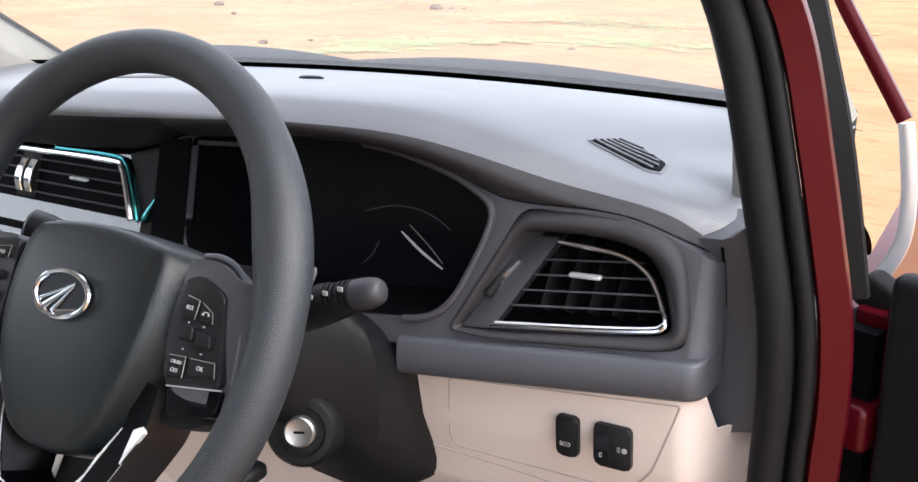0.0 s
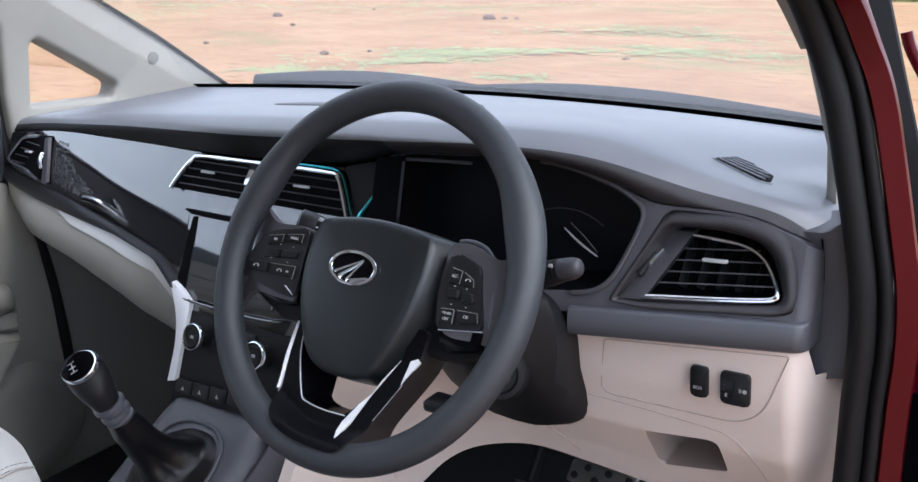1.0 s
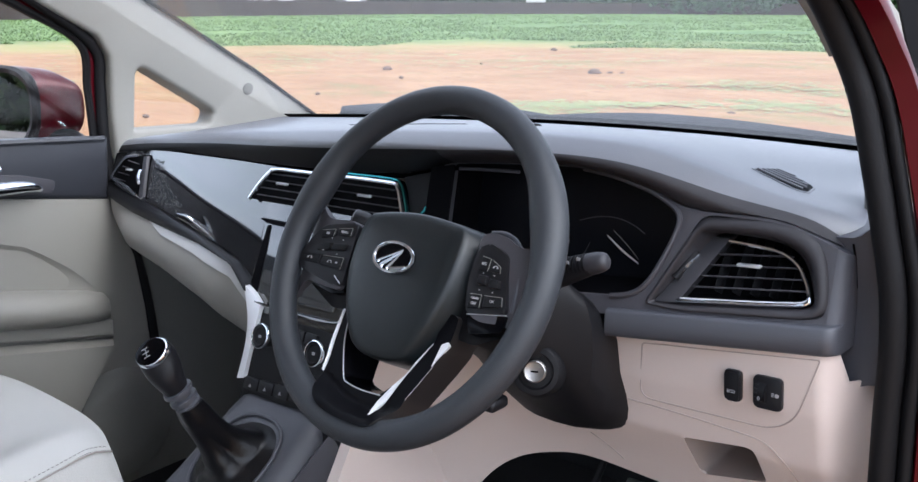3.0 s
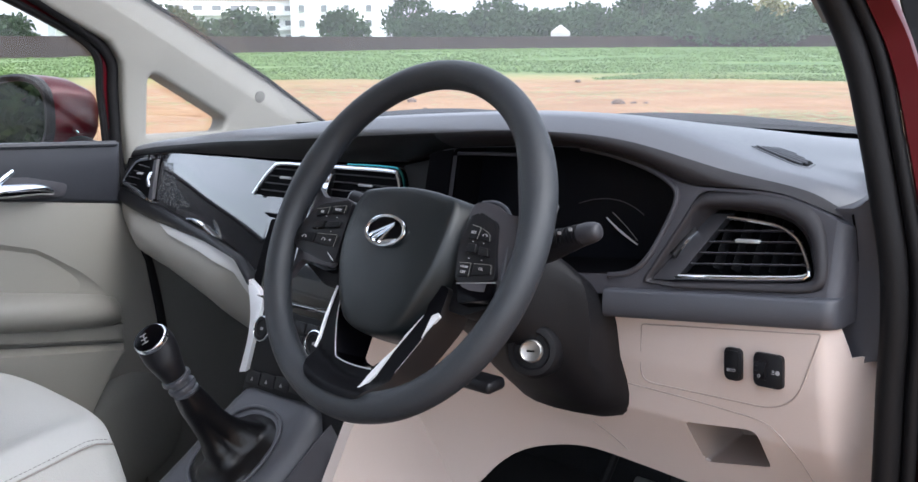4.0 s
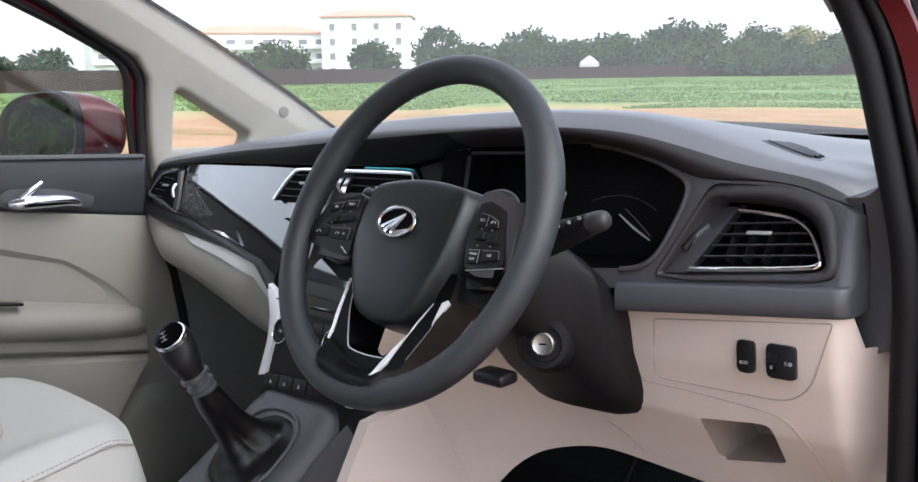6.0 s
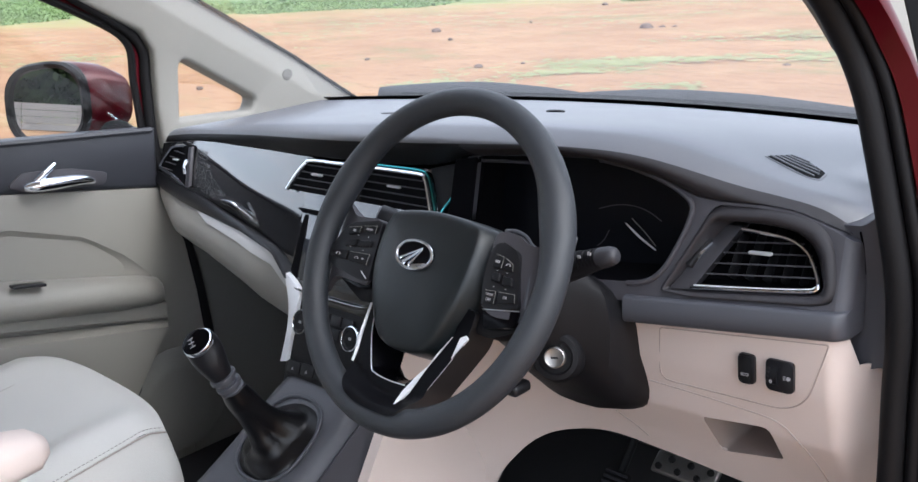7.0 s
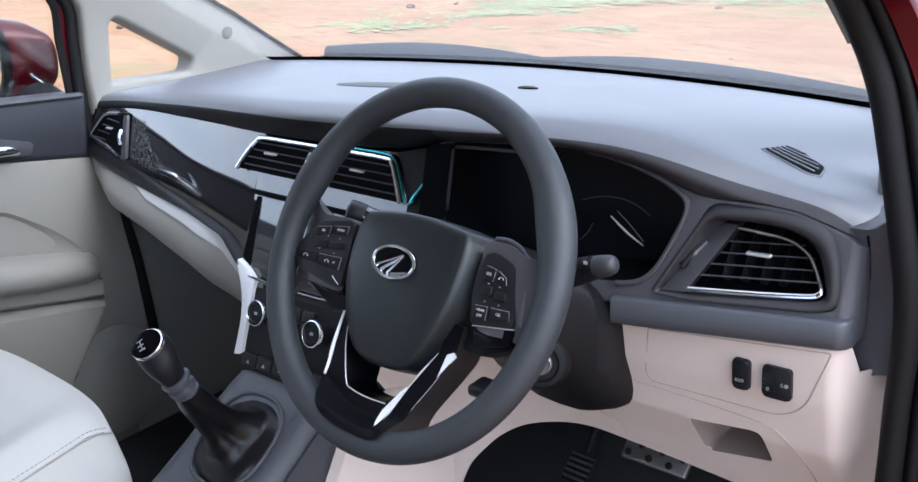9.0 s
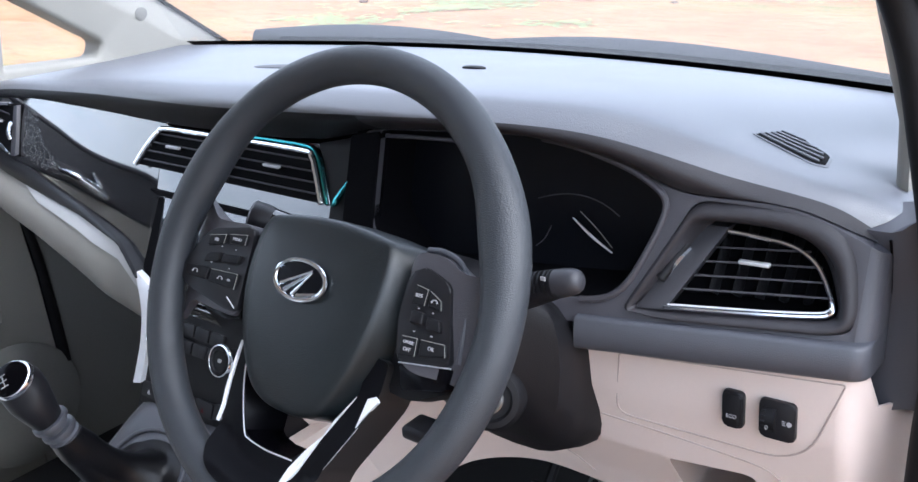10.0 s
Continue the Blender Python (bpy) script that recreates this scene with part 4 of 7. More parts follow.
EMB = rounded([(-0.526, 1.076), (-0.480, 1.074), (-0.462, 1.050), (-0.420, 1.030), (-0.370, 1.012), (-0.380, 1.002), (-0.440, 1.004), (-0.500, 1.008), (-0.520, 1.020)], 0.006, 3)


def on_inlay(x, z):
    """The gloss panel's depth at x and z."""
    lo = inlay((x + 0.704) / 0.594, 0.0).z
    hi = inlay((x + 0.704) / 0.594, 1.0).z
    return inlay((x + 0.704) / 0.594, (z - lo) / (hi - lo)).y


drops = bmesh.new()
drop_rnd = random.Random(21)
while len(drops.verts) < 330 * 13:
    dx, dz = drop_rnd.uniform(-0.53, -0.36), drop_rnd.uniform(1.0, 1.078)
    if not within(dx, dz, EMB):
        continue
    r = drop_rnd.uniform(0.0011, 0.0024)
    c = Vector((dx, on_inlay(dx, dz), dz))
    top = drops.verts.new(c + Vector((0, -0.0008, 0)))
    ra = [drops.verts.new(c + Vector((r * 0.6 * math.cos(a), -0.0006, r * 0.6 * math.sin(a)))) for a in np.linspace(0, 2 * math.pi, 6, endpoint=False)]
    rb = [drops.verts.new(c + Vector((r * math.cos(a), 0.0003, r * math.sin(a)))) for a in np.linspace(0, 2 * math.pi, 6, endpoint=False)]
    for i in range(6):
        drops.faces.new((top, ra[i], ra[(i + 1) % 6]))
        drops.faces.new((ra[i], rb[i], rb[(i + 1) % 6], ra[(i + 1) % 6]))
tagged(part("embossed_texture", drops, M_PIANO, dash, "fine raised drops on the gloss black inlay", sharp=80), kind="stuff")
band_hi = [(-0.705, 1.018), (-0.640, 1.010), (-0.556, 1.003), (-0.461, 0.997), (-0.284, 0.978), (-0.159, 0.959), (-0.108, 0.934)]
band_lo = [(-0.705, 0.995), (-0.645, 0.987), (-0.556, 0.979), (-0.474, 0.974), (-0.285, 0.966), (-0.165, 0.954), (-0.104, 0.926)]
def band_ring(t):
    n = len(band_hi) - 1
    i = min(int(t * n), n - 1)
    f = t * n - i
    a = Vector(band_hi[i]).lerp(Vector(band_hi[i + 1]), f)
    b = Vector(band_lo[i]).lerp(Vector(band_lo[i + 1]), f)
    ring = []
    for k, d in ((0.0, 0.02), (0.0, -0.001), (0.2, -0.003), (0.5, -0.0045), (0.8, -0.004), (1.0, -0.001), (1.0, 0.02)):
        p = a.lerp(b, k)
        ring.append(Vector((p.x, LP(p.x, p.y) + d, p.y)))
    return ring


part("lower_band", loft([band_ring(t) for t in np.linspace(0, 1, 40)]), M_BUTTON, dash, "black moulding under the inlay")

# A flat black sheet stands in for the shaded vent opening.
lv = part("left_vent_cavity", sheet([VENT_L], lambda x, z: LP(x, z) - 0.001, 0.002), M_BLACK, dash, "dark passenger side air vent")
part("vent_rim", tube(smooth_path([(x, LP(x, z) - 0.004, z) for x, z in ((-0.556, 1.009), (-0.61, 1.020), (-0.682, 1.0275), (-0.688, 1.032), (-0.668, 1.052), (-0.640, 1.0705), (-0.585, 1.078))], 5), 0.0032, 8, up=(0, 1, 0)), M_CHROME, lv, "chrome vent rim")
for k in range(5):
    z = 1.017 + 0.012 * k
    x0 = -0.562 - interp(z, (1.01, 1.03, 1.07), (0.02, 0.115, 0.06))
    pts = [Vector((x0 + (-0.556 - x0) * t, LP(x0, z) - 0.004 - 0.002 * t, z - 0.006 * t)) for t in (0, 0.5, 1)]
    part("vent_blade", strip_along(pts, 0.0030, 0.0008, (0, 1, -0.32)), M_FASCIA, lv)
part("thumb_strip", sheet([rounded([(-0.560, 1.078), (-0.546, 1.080), (-0.523, 1.010), (-0.541, 1.008)], 0.003, 3)], lambda x, z: LP(x, z) - 0.007, 0.007, bevel=0.002), M_FASCIA, lv, "grey slanted vent strip")
part("thumb_wheel", strip_along([Vector((-0.5515 + 0.006 * t, LP(-0.55, 1.055 - 0.024 * t) - 0.010 - 0.004 * math.sin(math.pi * t), 1.056 - 0.024 * t)) for t in np.linspace(0, 1, 9)], 0.005, 0.002, (1, 0, 0)), M_CHROME, lv, "chrome thumb wheel")
part("vent_tab", block((-0.615, LP(-0.615, 1.050) - 0.005, 1.050), (0.018, 0.005, 0.003), 0.001), M_SATIN, lv)

# glove box below the band
def glove(u, v):
    x = -0.690 + 0.592 * u
    n = len(band_lo)
    zt = interp(x, [p[0] for p in band_lo], [p[1] for p in band_lo])
    zb = interp(x, (-0.69, -0.45, -0.25, -0.10), (0.866, 0.840, 0.795, 0.76))
    z = zt + (zb - zt) * v + 0.002
    y = LP(x, zt) + 0.004 - 0.035 * math.sin(math.pi * min(1, v * 1.15)) * min(1, (u + 0.05) * 4) * min(1, (1.02 - u) * 4) + 0.06 * v * v
    return Vector((x, y, z))


def pale(u, v):
    """A strip on the glove box's upper edge that widens from nothing towards the stack."""
    x = -0.485 + 0.387 * u
    wide = 0.012 + 0.07 * min(1.0, u * 6) + 0.05 * u
    return glove((x + 0.690) / 0.592, wide * v) + Vector((0, -0.0028, 0.0005))


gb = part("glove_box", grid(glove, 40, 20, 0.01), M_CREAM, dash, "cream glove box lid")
part("pale_trim", grid(pale, 40, 5, 0.002), M_PALE, gb, "pale satin trim along the glove box", sharp=60)


def under(u, v):
    a = glove(u, 1.0)
    return Vector((a.x, a.y + 0.30 * v, a.z - 0.03 * v))


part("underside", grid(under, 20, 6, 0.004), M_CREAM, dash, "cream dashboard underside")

# ---- centre stack ----
STACK = [(-0.112, 1.106), (0.16, 1.110), (0.246, 1.128), (0.258, 1.05), (0.250, 0.985), (0.150, 0.905), (0.110, 0.900), (-0.085, 0.900), (-0.110, 0.930)]
part("centre_inlay", sheet([rounded(STACK, 0.006, 3)], lambda x, z: ST(x, z) - 0.001, 0.010, bevel=0.002), M_PIANO, dash, "piano black centre panel")
CV = rounded([(-0.156, 1.050), (-0.118, 1.092), (-0.100, 1.098), (0.150, 1.099), (0.166, 1.085), (0.184, 1.049)], [0.003, 0.01, 0.01, 0.012, 0.012, 0.003], 4)
# Flat black sheet in place of the shade deep in the vents.
cv = part("centre_vent_cavity", sheet([CV], lambda x, z: ST(x, z) - 0.003, 0.002), M_BLACK, dash, "twin centre air vents")
part("vent_rim", tube(smooth_path([(x, ST(x, z) - 0.007, z) for x, z in ((-0.154, 1.051), (-0.136, 1.075), (-0.118, 1.092), (-0.100, 1.0975), (0.0, 1.0985), (0.140, 1.099), (0.156, 1.094), (0.166, 1.080), (0.183, 1.050))], 6), 0.0034, 8, up=(0, 1, 0)), M_CHROME, cv, "chrome vent rim")
part("accent_line", tube(smooth_path([(x, ST(x, z) - 0.006, z) for x, z in ((0.05, 1.1030), (0.140, 1.1035), (0.160, 1.098), (0.172, 1.083), (0.1905, 1.050))], 6), 0.0022, 8, up=(0, 1, 0)), M_TEAL, cv, "teal-tinted bright accent")
# Matt sheet added over the gloss panel to keep its reflection black.
part("reflection_cover", sheet([rounded([(0.1935, 1.0480), (0.1730, 1.0900), (0.1600, 1.1060), (0.2230, 1.1200), (0.2260, 1.0420), (0.2200, 0.9900), (0.1960, 0.9900)], 0.003, 3)], lambda x, z: ST(x, z) - 0.0030, 0.002), M_SHROUD, cv, "matt black sheet added to hide the brown reflection beside the vent")
part("accent_tick", tube(smooth_path([(x, ST(x, z) - 0.006, z) for x, z in ((0.1960, 1.0502), (0.2015, 1.0535), (0.2085, 1.0645), (0.2170, 1.0805))], 6), lambda t: 0.0011 + 0.0026 * math.sin(math.pi * min(1.0, t * 1.05)) ** 1.3, 8, flat=1.0, up=(0, 1, 0)), M_TEAL, cv, "teal-tinted tick beside the vent")
part("panel_edge", tube(smooth_path([(x, ST(x, z) - 0.003, z) for x, z in ((0.2165, 1.084), (0.2215, 1.066), (0.2240, 1.042))], 5), 0.0007, 6), M_SATIN, cv, "fine bright panel edge")
for side, xa, xb in ((0, -0.140, -0.006), (1, 0.026, 0.172)):
    for k in range(4):
        z = 1.0575 + 0.0105 * k
        a = max(xa, -0.150 + (z - 1.05) * 0.85) if side == 0 else xa
        b = xb if side == 0 else min(xb, 0.180 - (z - 1.05) * 0.55)
        part("vent_blade", strip_along([Vector((a + (b - a) * t, ST(0, z) - 0.003, z)) for t in (0, 0.5, 1)], 0.0032, 0.0009, (0, 1, -0.31)), M_FASCIA, cv)
    xm = (xa + xb) / 2 - 0.008 + 0.008 * side
    part("vent_tab", block((xm, ST(0, 1.0785) - 0.009, 1.0785), (0.026, 0.005, 0.0034), 0.0012), M_SATIN, cv, "satin silver vent tab")
part("divider", sheet([[(-0.004, 1.052), (0.026, 1.052), (0.026, 1.096), (-0.004, 1.096)]], lambda x, z: ST(x, z) - 0.005, 0.004, bevel=0.001), M_SHROUD, cv)
for dx in (0.003, 0.019):
    part("thumb_wheel", strip_along([Vector((dx, ST(0, z) - 0.006 - 0.005 * math.sin(math.pi * (z - 1.058) / 0.03), z)) for z in np.linspace(1.058, 1.088, 9)], 0.0052, 0.002, (1, 0, 0)), M_CHROME, cv, "chrome thumb wheel")
# screen
SCR = rounded([(-0.088, 1.020), (0.090, 1.020), (0.085, 0.925), (-0.085, 0.925)], 0.004, 3)
scr = part("infotainment_screen", sheet([SCR], lambda x, z: ST(x, z) - 0.004, 0.003, bevel=0.001), M_SCREEN, dash, "unlit dark touch screen")
part("screen_slot", sheet([rounded([(-0.100, 1.018), (-0.090, 1.018), (-0.088, 0.924), (-0.108, 0.935)], 0.003, 3)], lambda x, z: ST(x, z) - 0.003, 0.002), M_BLACK, scr)
part("screen_brow", sheet([rounded([(-0.118, 1.026), (0.13, 1.026), (0.12, 1.021), (-0.100, 1.021)], 0.002, 3)], lambda x, z: ST(x, z) - 0.006, 0.005), M_BLACK, scr)
part("screen_sill", tube(smooth_path([(x, ST(x, z) - 0.008, z) for x, z in ((-0.104, 0.918), (-0.06, 0.913), (0.06, 0.913), (0.11, 0.918))], 5), 0.0022, 8), M_PIANO, scr, "gloss strip under the screen")
# climate panel
HV = rounded([(-0.078, 0.900), (0.125, 0.900), (0.120, 0.800), (-0.070, 0.788)], 0.008, 4)
hv = part("climate_panel", sheet([HV], lambda x, z: ST(x, z) - 0.003, 0.02, bevel=0.003), M_SHROUD, dash, "black climate control panel")
cn = Vector((0, -1, 0.42)).normalized()
cu, cw = Vector((1, 0, 0)), Vector((0, 0.42, 1)).normalized()
for kx in (-0.0305, 0.0884):
    o = Vector((kx, ST(kx, 0.872) - 0.003, 0.872))
    kb = part("rotary_knob", lathe([(0.0135, 0), (0.0135, 0.008), (0.0165, 0.013), (0.0168, 0.0205), (0.0150, 0.0215), (0.0125, 0.0225), (0.0115, 0.0212), (0.0, 0.0212)], o, cn, 36), M_SHROUD, hv, "black rotary climate knob")
    part("knob_ring", lathe([(0.0162, 0.0180), (0.0188, 0.0175), (0.0192, 0.0200), (0.0182, 0.0228), (0.0166, 0.0230), (0.0158, 0.0212), (0.0162, 0.0180)], o, cn, 36, caps=False), M_CHROME, kb, "chrome ring")
    part("knob_mark", plate([(-0.003, -0.002), (0.003, -0.002), (0.003, 0.002), (-0.003, 0.002)], o + cn * 0.0214, cu, cw, 0.0004), M_PRINT, kb)
for i in range(3):
    for j in range(2):
        cx, cz = 0.002 + 0.027 * i, 0.886 - 0.018 * j
        part("climate_key", plate(rounded([(-0.012, -0.0075), (0.012, -0.0075), (0.012, 0.0075), (-0.012, 0.0075)], 0.002), (cx, ST(cx, cz) - 0.0035, cz), cu, cw, 0.0035, 0.001), M_BUTTON, hv)
for i in range(5):
    cx, cz = -0.048 + 0.034 * i, 0.806 + 0.002 * i
    ky = part("switch_key", plate(rounded([(-0.0155, -0.009), (0.0155, -0.009), (0.0155, 0.009), (-0.0155, 0.009)], 0.002), (cx, ST(cx, cz) - 0.0035, cz), cu, cw, 0.004, 0.001), M_BUTTON, hv)
    part("key_sign", plate([(-0.003, -0.0025), (0.003, -0.0025), (0.0, 0.003)], (cx, ST(cx, cz) - 0.0085, cz), cu, cw, 0.0004), M_PRINT if i != 3 else M_RED, ky)
# silver trims down both flanks of the stack
for s in (1,):
    pts = [(0.118, 0.925), (0.105, 0.905), (0.094, 0.880), (0.088, 0.84), (0.083, 0.803)] if s < 0 else [(0.150, 0.915), (0.140, 0.88), (0.135, 0.84), (0.130, 0.803)]
    part("stack_trim", strip_along(smooth_path([(s * x, ST(x, z) - 0.004, z) for x, z in pts], 6), lambda t: 0.003 + 0.010 * math.sin(math.pi * min(1, 0.12 + t * 0.86)), 0.005, (1, 0, 0)), M_SATIN, dash, "satin silver flank trim")
LT = rounded([(-0.1125, 0.9350), (-0.0960, 0.9090), (-0.0860, 0.8880), (-0.0785, 0.8580), (-0.0802, 0.8094), (-0.0652, 0.8128), (-0.0660, 0.8479), (-0.0650, 0.8833), (-0.0655, 0.9110), (-0.0842, 0.9235)], [0.001, 0.02, 0.02, 0.02, 0.001, 0.001, 0.02, 0.02, 0.002, 0.02], 4)
part("stack_trim", sheet([LT], lambda x, z: ST(x, z) - 0.010 - 0.10 * max(0.0, -0.085 - x), 0.008, bevel=0.0012), M_TRIM, dash, "bright silver flank trim")
part("stack_body", loft([[Vector((x, ST(0, z) + d, z)) for x, d in ((-w, 0.008), (w2, 0.008), (w2, 0.30), (-w, 0.30))] for z, w, w2 in ((0.55, 0.085, 0.165), (0.79, 0.085, 0.165), (0.90, 0.10, 0.165), (1.02, 0.12, 0.20))]), M_SHROUD, dash, "dark body of the centre stack")

# ---- steering column ----
col = thing("steering_column", (0.39, 0.2, 0.80), "black steering column shroud with ignition lock and stalks", "steering column")


def oval(c, a, b, tilt, n=28, k=3.0, skew=0.0):
    out = []
    for i in range(n):
        t = 2 * math.pi * i / n
        ct, st = math.cos(t), math.sin(t)
        x = a * math.copysign(abs(ct) ** (2 / k), ct)
        z = b * math.copysign(abs(st) ** (2 / k), st)
        if st < 0:
            x += skew * abs(z) / b
        out.append(Vector(c) + Vector((x, z * math.sin(tilt), z * math.cos(tilt))))
    return out


TILT = radians(29.6)
part("shroud", loft([oval((0.387, 0.045, 1.050), 0.046, 0.040, TILT), oval((0.388, 0.075, 1.030), 0.048, 0.048, TILT * 0.9), oval((0.391, 0.118, 1.005), 0.052, 0.052, TILT * 0.5), oval((0.396, 0.150, 0.985), 0.060, 0.068, TILT * 0.2), oval((0.402, 0.166, 0.968), 0.074, 0.078, 0.0), oval((0.411, 0.178, 0.952), 0.080, 0.080, 0.0, skew=-0.004), oval((0.410, 0.21, 0.922), 0.078, 0.086, 0.0, skew=0.004), oval((0.402, 0.26, 0.902), 0.074, 0.088, 0.0, skew=0.016), oval((0.396, 0.31, 0.892), 0.072, 0.092, 0.0, skew=0.024)]), M_SHROUD, col, "matt black two-piece shroud")
ign_o, ign_n = Vector((0.4450, 0.1373, 0.9325)), Vector((0.42, -0.86, 0.26)).normalized()
lock = part("ignition_surround", lathe([(0.031, -0.03), (0.030, 0.001), (0.026, 0.006), (0.0205, 0.007), (0.0185, 0.003), (0.0, 0.003)], ign_o, ign_n, 36), M_SHROUD, col, "black ignition surround")
part("ignition_barrel", lathe([(0.0122, 0.0), (0.0122, 0.0095), (0.0108, 0.011), (0.0092, 0.0098), (0.0, 0.0098)], ign_o, ign_n, 36), M_STEEL, lock, "bright steel key barrel")
ku = ign_n.cross(Vector((0, 0, 1))).normalized()
part("key_slot", plate([(-0.0042, -0.001), (0.0042, -0.001), (0.0042, 0.001), (-0.0042, 0.001)], ign_o + ign_n * 0.0100, -ku, Vector((0.2, 0, 1)), 0.0005), M_BLACK, lock)
part("adjust_lever", block((0.392, 0.112, 0.893), (0.045, 0.03, 0.014), 0.005), M_BUTTON, col, "black column adjusting lever")
st1 = part("right_stalk", tube(smooth_path([(0.43, 0.10, 1.020), (0.475, 0.098, 1.042), (0.510, 0.098, 1.059), (0.545, 0.101, 1.077)], 6), lambda t: 0.007 + 0.0035 * min(1, t * 1.6), 18), M_BUTTON, col, "black indicator stalk")
part("stalk_cap", tube(smooth_path([(0.541, 0.1008, 1.0755), (0.552, 0.102, 1.079), (0.561, 0.103, 1.0815)], 4), lambda t: 0.0108 * math.sqrt(max(0.0, 1 - t ** 3 * 0.75)), 18), M_STRIP, st1, "dark grey twist cap", sharp=60)
for i in range(5):
    c = Vector((0.522 + 0.0042 * i, 0.099 + 0.0004 * i, 1.0697 + 0.0013 * i))
    part("stalk_rib", tube([c, c + Vector((0.0018, 0.0002, 0.0006))], 0.0112, 18), M_SHROUD, st1)
part("stalk_collar", tube([(0.512, 0.098, 1.0668), (0.520, 0.099, 1.069)], 0.0120, 18), M_SHROUD, st1)
for i in range(4):
    part("stalk_print", block((0.500 + 0.012 * i, 0.0865 + 0.0012 * i, 1.069 + 0.0045 * i), (0.004, 0.001, 0.003), 0.0), M_PRINT, st1)
stalk_ax = Vector((-0.80, -0.40, 0.28)).normalized()
stalk_end = Vector((0.2470, 0.0660, 1.0890))
st2 = part("left_stalk", tube(smooth_path([(0.35, 0.110, 1.045), (0.310, 0.0975, 1.066), stalk_end - stalk_ax * 0.016], 6), lambda t: 0.008 + 0.0055 * t, 18), M_PIANO, col, "gloss black wiper stalk")
part("stalk_end", lathe([(0.0135, -0.018), (0.0150, -0.010), (0.0150, 0.0), (0.0142, 0.002), (0.0, 0.003)], stalk_end, tuple(stalk_ax), 28), M_BUTTON, st2, "black stalk end")
part("stalk_ring", lathe([(0.0148, -0.0005), (0.0155, 0.0006), (0.0146, 0.0016)], stalk_end, tuple(stalk_ax), 28, caps=False), M_CONSOLE, st2, "grey stalk ring")
su = stalk_ax.cross(Vector((0, 0, 1))).normalized()
sv = su.cross(stalk_ax) if su.cross(stalk_ax).z > 0 else -su.cross(stalk_ax)
part("stalk_print", tube([stalk_end + stalk_ax * 0.0028 + su * 0.0045 * math.cos(a) + sv * (0.003 + 0.003 * math.sin(a)) for a in np.linspace(0, 2 * math.pi, 20, endpoint=False)], 0.0005, 6, True, up=tuple(stalk_ax)), M_PRINT, st2, "white wiper sign")
part("stalk_print", tube([stalk_end + stalk_ax * 0.0028 - su * 0.005 - sv * 0.006, stalk_end + stalk_ax * 0.0028 + su * 0.004 - sv * 0.002], 0.0005, 6), M_PRINT, st2)

# ---- steering wheel ----
WC = Vector((0.387, 0.004, 1.079))
WU, WV = Vector((1, 0, 0)), Vector((0, math.sin(TILT), math.cos(TILT)))
WN = WU.cross(WV)  # towards the driver


def wp(a, b, d=0.0):
    """A point on the wheel: a across, b up, d towards the driver."""
    return WC + WU * a + WV * b + WN * d


wheel = thing("steering_wheel", tuple(wp(0, 0, -0.05)), "dark leather steering wheel with piano black lower spoke", "steering wheel")


def rim_ring(t):
    c, s = math.cos(t), math.sin(t)
    grip = math.exp(-((math.degrees(t) % 360 - 22) / 13) ** 2) + math.exp(-((math.degrees(t) % 360 - 158) / 13) ** 2)
    w = 0.0150 + 0.0035 * grip
    h = 0.0150 + 0.001 * grip
    rc = 0.1715 - 0.0020 * grip
    return [wp((rc + w * math.cos(a)) * c, (rc + w * math.cos(a)) * s, h * math.sin(a)) for a in np.linspace(0, 2 * math.pi, 20, endpoint=False)]


rings = [rim_ring(2 * math.pi * i / 128) for i in range(129)]
part("rim", loft(rings, True, False), M_RIM, wheel, "dark leather-wrapped rim", sharp=60)


def dome(poly, d0, d1, bulge, n=6):
    """A cushion over a wheel-plane outline: rings shrinking inward as they rise."""
    cx, cy = sum(p[0] for p in poly) / len(poly), sum(p[1] for p in poly) / len(poly)
    rs = [[wp(x, y, d0) for x, y in poly]]
    for i in range(n + 1):
        t = i / n
        k = 1 - 0.10 * t ** 2.2
        rs.append([wp(cx + (x - cx) * k, cy + (y - cy) * k, d1 + bulge * math.sin(t * math.pi / 2)) for x, y in poly])
    for k in (0.75, 0.5, 0.25):
        rs.append([wp(cx + (x - cx) * k, cy + (y - cy) * k, d1 + bulge * (1 + 0.10 * (0.9 - k))) for x, y in poly])
    return loft(rs)


PADP = [(-0.067, 0.034), (-0.052, 0.045), (-0.003, 0.050), (0.046, 0.045), (0.061, 0.034), (0.062, -0.010), (0.053, -0.050), (0.037, -0.084), (0.019, -0.0965), (-0.003, -0.099), (-0.025, -0.0965), (-0.043, -0.084), (-0.059, -0.050), (-0.068, -0.010)]
pad_poly = [(p.x, p.y) for p in smooth_path([(x, y, 0) for x, y in PADP], 4, True)]
